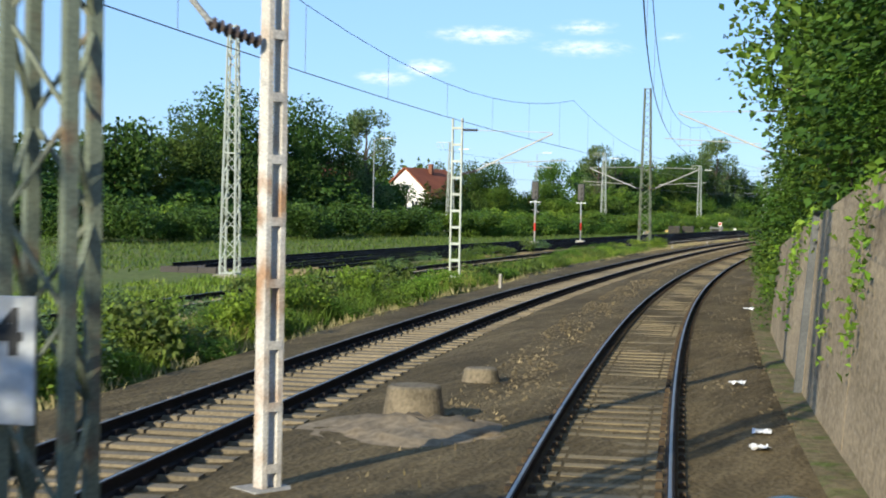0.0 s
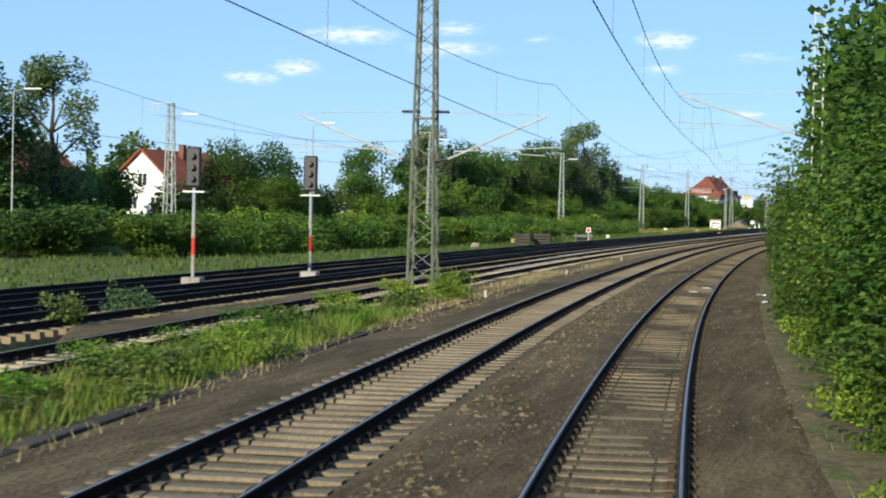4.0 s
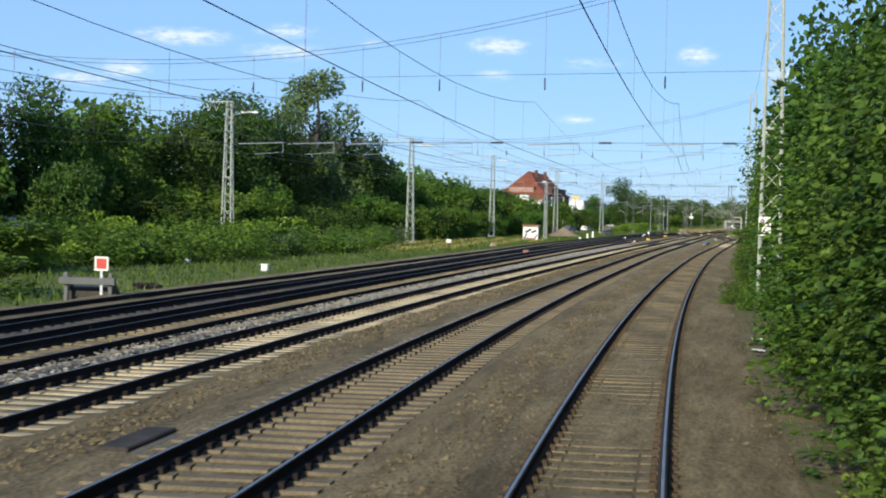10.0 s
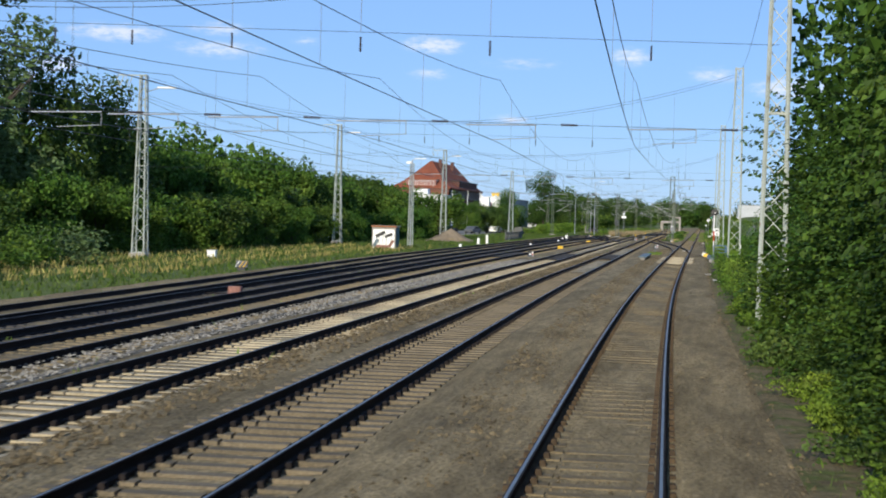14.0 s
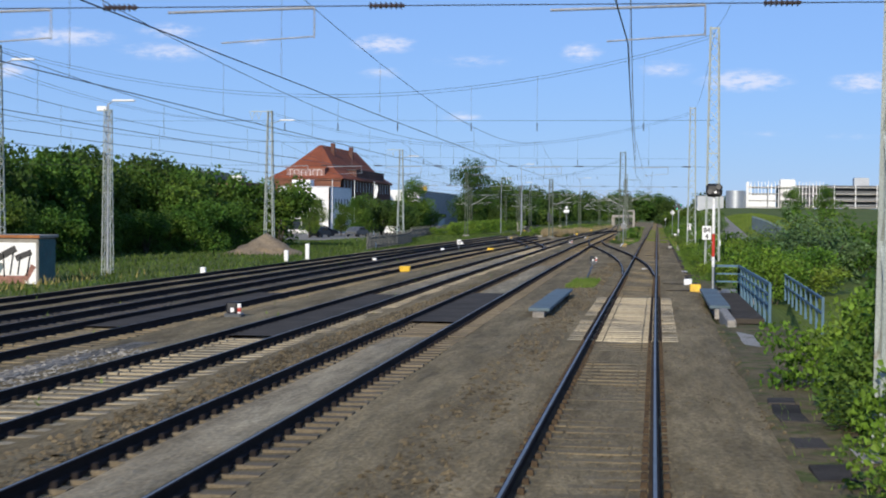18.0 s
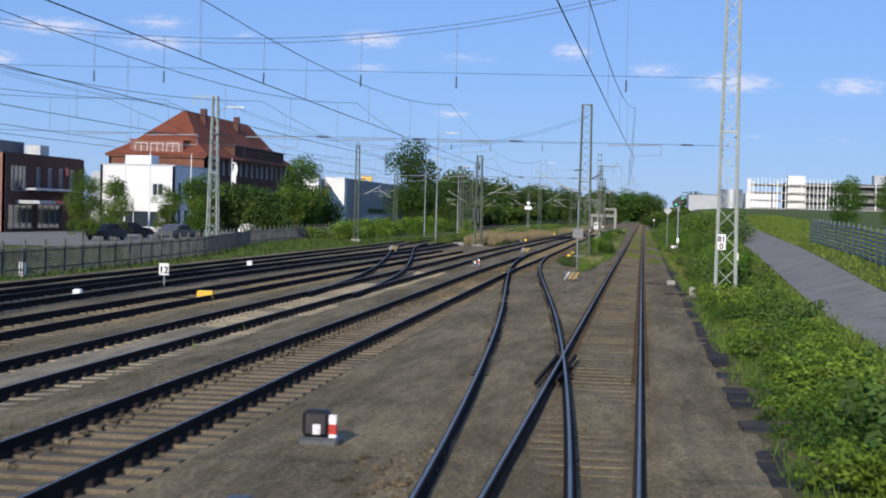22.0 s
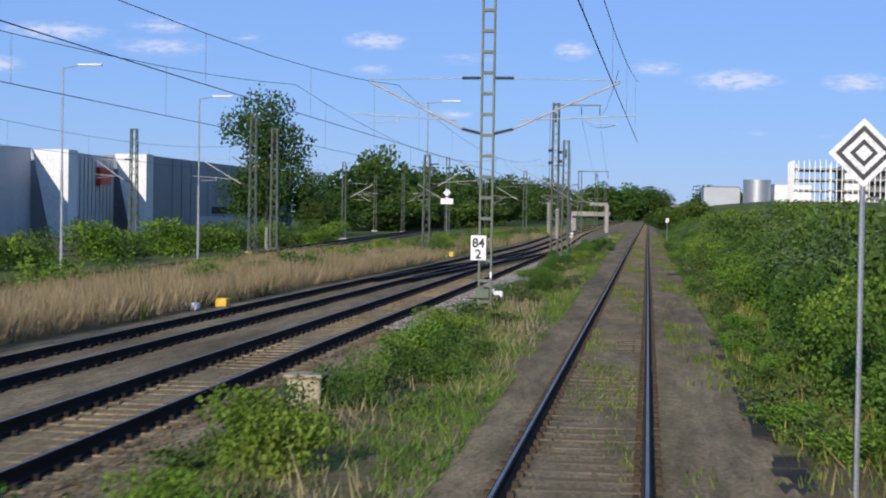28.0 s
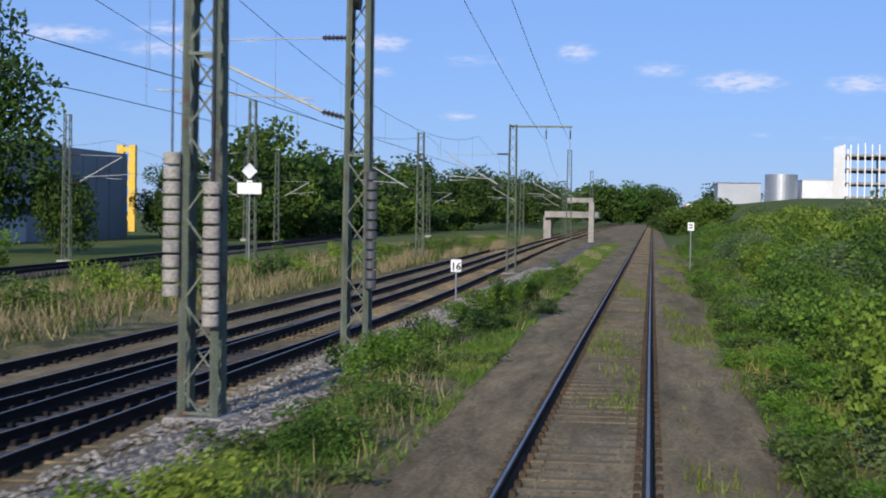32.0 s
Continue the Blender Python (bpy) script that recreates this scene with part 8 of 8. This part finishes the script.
def hut():
    s = thing("concrete_hut", -27.0, 27.4, -0.62, 2, "small concrete hut covered with graffiti beside the track", "hut")
    part("body", bevelled(box(B(), 0, 0, 0, 2.2, 2.2, 2.2), 0.04), M_CONCRETE, s)
    part("roof_slab", bevelled(box(B(), 0, 0, 2.2, 2.4, 2.4, 0.14), 0.03), M_CONCRETE, s)
    g = part("graffiti_ground", box(B(), 0, -1.106, 0.15, 2.0, 0.01, 1.85), M_WHITE_PAINT, s)
    part("painted_side", box(B(), 1.112, 0, 0.05, 0.008, 2.1, 2.1), M_TEAL, s, "dark teal painted side wall")
    part("roof_edge", box(B(), 0, -1.206, 2.2, 2.38, 0.01, 0.13), M_RUST, s, "rusty orange roof edge")
    part("pink_base", box(B(), -0.2, -1.114, 0.16, 1.4, 0.006, 0.4), M_BRICK_PINK, s)
    shapes = [((-0.75, 1.2), (0.1, 1.65), 0.3, M_BLACK), ((-0.45, 1.4), (-0.4, 0.4), 0.26, M_BLACK), ((0.0, 1.5), (-0.15, 0.5), 0.24, M_DARKGREY), ((0.1, 1.2), (0.8, 1.5), 0.26, M_BLACK), ((0.3, 1.3), (0.2, 0.5), 0.24, M_DARKGREY), ((0.75, 1.4), (0.6, 0.45), 0.22, M_BLACK), ((-0.9, 0.3), (-0.55, 1.0), 0.3, M_BLUEGREY), ((0.5, 0.25), (0.9, 0.9), 0.24, M_BRICK_PINK)]
    for (x0, z0), (x1, z1), w, m in shapes:
        bm = B()
        bar(bm, (x0, -1.116, z0 + 0.1), (x1, -1.116, z1 + 0.1), 0.008, w)
        part("paint_stroke", bm, m, s)


hut()
cabinet(-38.5, 49, 1.6, 1.2, 1.3, "grey cabinet with scrawls near the hedge", M_GREYPANEL)
cabinet(-29.6, -17.3, 0.55, 0.4, 0.4, "small white block in the grass", M_WHITE_PAINT)
cabinet(-20.3, -111.7, 0.35, 0.3, 0.3, "small white block beside the yard track", M_WHITE_PAINT)
cabinet(-27.5, -104, 0.35, 0.3, 0.25, "small white block in the meadow", M_WHITE_PAINT)
cabinet(-4.2, 189.5, 0.5, 0.45, 0.55, "beige cabinet beside the track", M_SLEEPER_PALE, z=-0.3)
cabinet(-36.5, -190, 1.1, 0.5, 1.0, "white cabinet below the lattice mast", M_WHITE_PAINT)
cabinet(-15.6, 183.2, 0.9, 0.7, 0.4, "concrete block at the foot of the mast", M_CONCRETE)
for x, y, h in ((-22.8, 66.5, 1.15), (-23.1, 61.5, 0.8), (-21.3, 36.1, 0.5), (-25, 105, 0.6), (-16.4, 88, 0.5), (-18.5, 118, 0.5), (-17, 60, 0.4)):
    s = thing("marker_post", x, y, -0.42, 0, "short white marker post beside the yard", "post", "marker posts")
    part("post", bevelled(box(B(), 0, 0, 0, 0.26, 0.22, h), 0.03), M_WHITE_PAINT, s)
    part("foot", box(B(), 0, 0, -0.1, 0.34, 0.3, 0.18), M_CONCRETE, s)


def mound(x, y, r, h, mat, label, seed, z=-0.45, name="earth_mound"):
    rng = np.random.default_rng(seed)
    n, k = 9, 22
    v, f = [(0, 0, h)], []
    for i in range(1, n + 1):
        q = i / n
        for j in range(k):
            a = 2 * math.pi * j / k
            rr = r * q * (1 + 0.12 * math.sin(3 * a + seed) + 0.06 * rng.normal())
            v.append((rr * math.cos(a), rr * math.sin(a), h * (1 - q) ** 1.15 + 0.03 * rng.normal() * (q < 0.95)))
    tri = [(0, 1 + j, 1 + (j + 1) % k) for j in range(k)]
    for i in range(n - 1):
        for j in range(k):
            a, b = 1 + i * k + j, 1 + i * k + (j + 1) % k
            tri += [(a, a + k, b + k), (a, b + k, b)]
    ob = sheet(name, v, tri, mat, None, True, (x, y, z))
    return tagged(ob, label, "mound")


mound(-29.5, 82, 3.2, 1.7, M_DIRT, "heap of grey-brown earth beside the yard", 3)
mound(-14.5, 222, 3.0, 0.9, M_DIRT, "heap of pale rubble between the tracks", 4)
mound(float(line(-345.5, -2.6)[0]), float(line(-345.5, -2.6)[1]), 1.6, 0.26, M_DIRT, "low heap of pale sand round the old footing", 5, z=-0.2)


def old_footings():
    for s, d, r, h, lab in ((-344.6, -2.65, 0.42, 0.55, "round concrete footing of a former mast"), (-339.6, -2.4, 0.32, 0.3, "broken concrete footing on the stones")):
        x, y = (float(a) for a in line(s, d))
        t = thing("old_footing", x, y, -0.22, 0, lab, "footing")
        part("drum", bevelled(rod(B(), (0, 0, 0), (0, 0, h), r * 1.05, r * 0.85, 18), 0.03), M_DRUM, t)
        part("collar", rod(B(), (0, 0, -0.05), (0, 0, 0.06), r * 1.25, r * 1.15, 18), M_DRUM, t)


old_footings()


def litter():
    r = random.Random(3)
    spots = [(-338.7, 1.75), (-344.5, 1.9), (-346, 1.8), (-318, 2.3), (-240.5, 2.4), (-245, 2.55), (-239.8, 0.0), (-236.5, 0.35), (-155.5, 2.6), (-152, 2.7), (-183, 2.7), (-178, 2.5), (-36, 2.6), (-38, 2.75), (-27, 2.3), (48, 0.1), (44.5, 2.2)]
    for s, d in spots:
        x, y = (float(a) for a in line(s, d))
        t = thing("litter", x, y, -0.17, r.uniform(0, 360), "scrap of white paper litter on the ballast", "litter", "litter")
        n = 5
        v = [((i / n - 0.5) * r.uniform(0.22, 0.34), (j / n - 0.5) * 0.24, 0.03 + r.uniform(0, 0.07)) for j in range(n + 1) for i in range(n + 1)]
        f = [(j * (n + 1) + i, j * (n + 1) + i + 1, (j + 1) * (n + 1) + i + 1, (j + 1) * (n + 1) + i) for j in range(n) for i in range(n)]
        sheet("sheet", v, f, M_PLASTIC, t)
    x, y = (float(a) for a in line(-349.5, 1.95))
    t = thing("litter_bag", x, y, -0.2, 0, "dark blue torn plastic bag beside the track", "litter", "litter")
    bm = B()
    bmesh.ops.create_icosphere(bm, subdivisions=3, radius=0.22, matrix=Matrix.Diagonal((1.5, 1.0, 0.55, 1)))
    for v in bm.verts:
        v.co += Vector((noise.noise(v.co * 6), noise.noise(v.co * 6 + Vector((3, 1, 2))), noise.noise(v.co * 5))) * 0.07
    part("bag", bm, M_BLUE, t)


litter()


def retaining_wall():
    """The concrete wall on the right at the start, in cast bays."""
    w = thing("retaining_wall", 0, 0, 0, 0, "stained concrete retaining wall with creepers beside the track", "wall", kind="structure")
    tops = ([-372, -350, -341, -328, -318], [3.9, 3.4, 2.8, 1.95, 1.4])
    for k, s0 in enumerate(np.arange(-372, -332, 6.5)):
        s1 = s0 + 6.46
        top, top1 = float(np.interp(s0, *tops)), float(np.interp(s1, *tops))
        lo, hi = [], []
        for s, d in ((s0, 2.72), (s1, 2.72), (s1, 3.9), (s0, 3.9)):
            x, y = line(s, d)
            lo.append((float(x), float(y), -0.5))
        for s, d, t in ((s0, 2.72 + 0.09 * top, top), (s1, 2.72 + 0.09 * top1, top1), (s1, 3.9, top1), (s0, 3.9, top)):
            x, y = line(s, d)
            hi.append((float(x), float(y), t))
        solid(w, "wall_bay", (lo, hi), M_WALLC)
        if k % 2:
            bm = B()
            xa, ya = (float(q) for q in line(s0 + 0.1, 2.68))
            xb, yb = (float(q) for q in line(s0 + 0.1, 2.7 + 0.09 * top))
            bar(bm, (xa, ya, -0.4), (xb, yb, top + 0.05), 0.16, 0.1)
            part("pilaster", bm, M_DARKGREY, w)
    rng = np.random.default_rng(8)
    n = 5200
    s = rng.uniform(-352, -316, n)
    z = rng.uniform(0.5, 3.6, n)
    keep = ((np.sin(s * 1.7) + np.sin(s * 0.6 + z) + 0.5 * z + rng.normal(size=n) * 0.5) > 2.0) & (z < np.interp(s, [-352, -341, -328, -316], [3.6, 2.9, 2.1, 1.4]))
    s, z = s[keep], z[keep]
    d = 2.7 + 0.09 * z - rng.random(len(s)) * 0.12
    x, y = line(s, d)
    v, f = leaf_cards(rng, np.stack([x, y, z], 1), 0.13)
    tagged(sheet("creeper", v, f, M_LEAF_BRIGHT), "climbing creeper on the retaining wall", "creeper", kind="stuff")


retaining_wall()
OVER = "leafy tree overhanging the retaining wall"
for q, d, h, w, z, a in ((-350, 6.6, 9, 7, 2.6, 0), (-342, 6.0, 8.5, 7, 2.2, 50), (-335, 5.6, 8.5, 6.6, 1.7, 110), (-328, 5.2, 8, 6.4, 1.2, 170), (-321, 5.0, 8, 6, 0.6, 230), (-314, 4.8, 7, 5.4, 0.0, 290), (-308, 4.7, 6.5, 5, -0.3, 340), (-303, 4.7, 6.0, 4.8, -0.3, 30), (-326, 3.9, 3.0, 2.6, 1.6, 10), (-334, 4.0, 3.0, 2.6, 2.2, 100), (-342, 4.2, 3.0, 2.8, 2.7, 200), (-349, 4.3, 3.2, 2.8, 3.1, 300), (-317, 3.9, 3.4, 2.8, 0.2, 60)):
    grow(T_HEDGE if a % 20 else T_HEDGE2, *(float(k) for k in line(q, d)), h, w, a, z=z, label=OVER)
for q, d, h, w, z, a in ((-322, 6.2, 10.5, 10.5, 3.6, 0), (-312, 6.0, 10, 10, 3.4, 140), (-332, 7.0, 10.5, 10.5, 4.0, 60)):
    grow(T_OVER, *(float(k) for k in line(q, d)), h, w, a, z=z, label="broad crown spreading over the track")
for q, d, a in ((-345, 9.5, 0), (-336, 9.5, 90), (-326, 8.8, 180), (-316, 8.5, 250)):
    grow(T_ROUND2, *(float(k) for k in line(q, d)), 12, 9, a, z=1.5, label="tall tree behind the retaining wall")
tagged(bed("bank", [(-460, 3.8), (1200, 3.8)], [(-460, 30), (1200, 30)], -460, -320, 1.3, M_VERGE, "earth bank behind the retaining wall", 8), kind="structure")


def yard_clutter():
    """Stacks of dark sleepers, a buffer stop with a red board, rail pieces."""
    for x, y, n in ((-18.1, -159.6, 4), (-16.9, -157.0, 4)):
        t = thing("sleeper_stack", x, y, -0.42, 10, "stack of old dark timber sleepers in the yard", "sleepers")
        for k in range(n):
            for j in range(4):
                part("timber", bevelled(box(B(), 0, -0.5 + 0.3 * j, 0.05 + 0.26 * k, 1.5, 0.25, 0.2), 0.02), M_WOOD_DARK, t)
            for q in (-0.5, 0.5):
                part("spacer", box(B(), q, 0, 0.25 + 0.26 * k, 0.1, 1.2, 0.06), M_WOOD_DARK, t)
    t = thing("buffer_stop", -16.4, -142.4, -0.42, 5, "buffer stop with a square red board in the yard", "buffer stop")
    for q in (-0.75, 0.75):
        bm = B()
        bar(bm, (q, 0, 0), (q, 0, 1.0), 0.12)
        bar(bm, (q, 1.2, 0), (q, 0, 0.9), 0.1)
        part("stay", bm, M_DARKGREY, t)
    part("beam", bevelled(box(B(), 0, -0.1, 0.6, 1.9, 0.2, 0.25), 0.02), M_DARKGREY, t)
    part("post", box(B(), 0.5, -0.15, 0, 0.08, 0.08, 1.2), M_GALV, t)
    pl = part("board", bevelled(box(B(), 0.5, -0.2, 1.14, 0.34, 0.03, 0.34), 0.01), M_RED, t)
    part("white_border", box(B(), 0.5, -0.185, 1.08, 0.46, 0.015, 0.46), M_WHITE_PAINT, pl)
    part("concrete_block", bevelled(box(B(), -0.2, 0.9, 0, 1.5, 0.9, 0.5), 0.04), M_WOOD_DARK, t)
    t = thing("rail_stack", -19.0, -132, -0.42, 30, "rusty rail pieces piled on the grass", "rails")
    for k in range(5):
        part("rail_piece", bevelled(box(B(), 0.2 * k, 0, 0.02, 0.1, 2.0 + 0.3 * k, 0.14), 0.01), M_RAIL, t)
    t = thing("marker_stone", -21.4, -150.5, -0.42, 0, "yellowish marker stone at the yard edge", "marker stone")
    part("stone", bevelled(box(B(), 0, 0, 0, 0.5, 0.3, 0.45), 0.06), M_SLEEPER_PALE, t)
    part("number_plate", box(B(), 0, -0.16, 0.2, 0.3, 0.01, 0.15), M_YELLOW, t)
    x, y = (float(a) for a in line(-172.5, -5.75))
    t = thing("cable_cover", x, y, -0.2, turn_at(-172), "dark slab over a cable pit", "cover slab")
    part("slab", bevelled(box(B(), 0, 0, -0.04, 0.4, 1.9, 0.12), 0.02), M_TROUGH, t)
    part("frame", box(B(), 0, 0, -0.06, 0.6, 2.0, 0.08), M_DARKGREY, t)
    for s, d, h in ((-203.5, -6.25, 0.25), (-226.5, -6.3, 0.22), (-247, -6.4, 0.25), (-310, -6.3, 0.5)):
        x, y = (float(a) for a in line(s, d))
        t = thing("marker_post", x, y, -0.25, 0, "small pale stone post beside the cable trough", "post", "marker posts")
        part("post", bevelled(box(B(), 0, 0, 0, 0.1, 0.1, h + 0.1), 0.01), M_CONCRETE, t)
        part("foot", box(B(), 0, 0, -0.05, 0.18, 0.18, 0.08), M_CONCRETE, t)


yard_clutter()


def ground_cable():
    c = thing("cable", 0, 0, 0, 0, "black cable lying on the ballast beside the points", "cable")
    r = random.Random(9)
    pts = [(-2.3 - 0.66 * k / 24 + r.uniform(-0.03, 0.03), 31 + k, -0.135) for k in range(25)]
    wire_run("sheath", pts, 0.035, c, M_BLACK)
    part("cable_end", bevelled(box(B(), -2.95, 55.4, -0.17, 0.25, 0.35, 0.16), 0.03), M_DARKGREY, c)


ground_cable()


def stones(name, label, s0, s1, d0, d1, n, seed, mat, size=0.035, z=-0.165):
    """Loose ballast stones strewn over the bed."""
    rng = np.random.default_rng(seed)
    s, d = rng.uniform(s0, s1, n), rng.uniform(d0, d1, n)
    on = np.zeros(n, bool)
    for mid in (OUR, TRACK_1, TRACK_2):
        on |= np.abs(np.abs(d - ease(s, mid)) - GAUGE) < 0.12
    s, d = s[~on], d[~on]
    n = len(s)
    x, y = line(s, d)
    c = np.stack([x, y, np.full(n, z)], 1)
    base = np.array([(1, 0, 0), (0, 1, 0), (-1, 0, 0), (0, -1, 0), (0, 0, 1)], float)
    sc = size * rng.uniform(0.5, 1.5, (n, 1, 3)) * np.array([1, 1, 0.6])
    jit = rng.normal(size=(n, 5, 3)) * 0.22
    t = rng.uniform(0, 6.28, n)
    v = (base[None] + jit) * sc
    R = np.stack([np.stack([np.cos(t), -np.sin(t)], -1), np.stack([np.sin(t), np.cos(t)], -1)], 1)
    v[:, :, :2] = np.einsum("nij,nkj->nki", R, v[:, :, :2])
    v = v + c[:, None]
    f = np.array([(0, 1, 4), (1, 2, 4), (2, 3, 4), (3, 0, 4)])[None] + (np.arange(n) * 5)[:, None, None]
    tagged(sheet(name, v.reshape(-1, 3), f.reshape(-1, 3), mat), label, "ballast", kind="stuff")


stones("ballast_stones", "loose brown ballast stones beside the rails", -345, 60, -2.45, -0.85, 24000, 1, M_STONE)
stones("ballast_stones", "loose brown ballast stones right of the rails", -345, 150, 0.85, 2.5, 18000, 2, M_STONE)
stones("ballast_stones", "loose brown ballast stones left of the second track", -240, 130, -6.9, -6.0, 11000, 3, M_STONE)
stones("ballast_stones", "fresh grey ballast stones between the yard tracks", -225, -8, -10.9, -9.4, 12000, 4, M_STONE_GREY, 0.045, -0.13)
stones("ballast_stones", "loose stones beside the line ahead", 120, 300, -5.6, -4.2, 14000, 5, M_STONE, 0.045, -0.17)
stones("ballast_stones", "coarse brown clods of dirty ballast between the two lines", -345, 60, -2.45, -1.4, 8000, 8, M_STONE, 0.05, -0.15)
stones("ballast_stones", "coarse brown clods of dirty ballast beyond the second line", -262, 20, -6.9, -5.9, 8000, 9, M_STONE, 0.055, -0.15)
stones("ballast_stones", "loose stones in the track bed", -345, 300, -0.65, 0.65, 26000, 6, M_STONE, 0.026, -0.185)


# kinds of plant that stand nowhere singly
for kind in BASE:
    if not kind["used"]:
        for child in list(kind.children):
            bpy.data.objects.remove(child)
        bpy.data.objects.remove(kind)
stones("ballast_stones", "grey ballast stones on the shoulder ahead", 205, 340, -5.7, -4.2, 15000, 7, M_STONE_GREY, 0.045, -0.12)
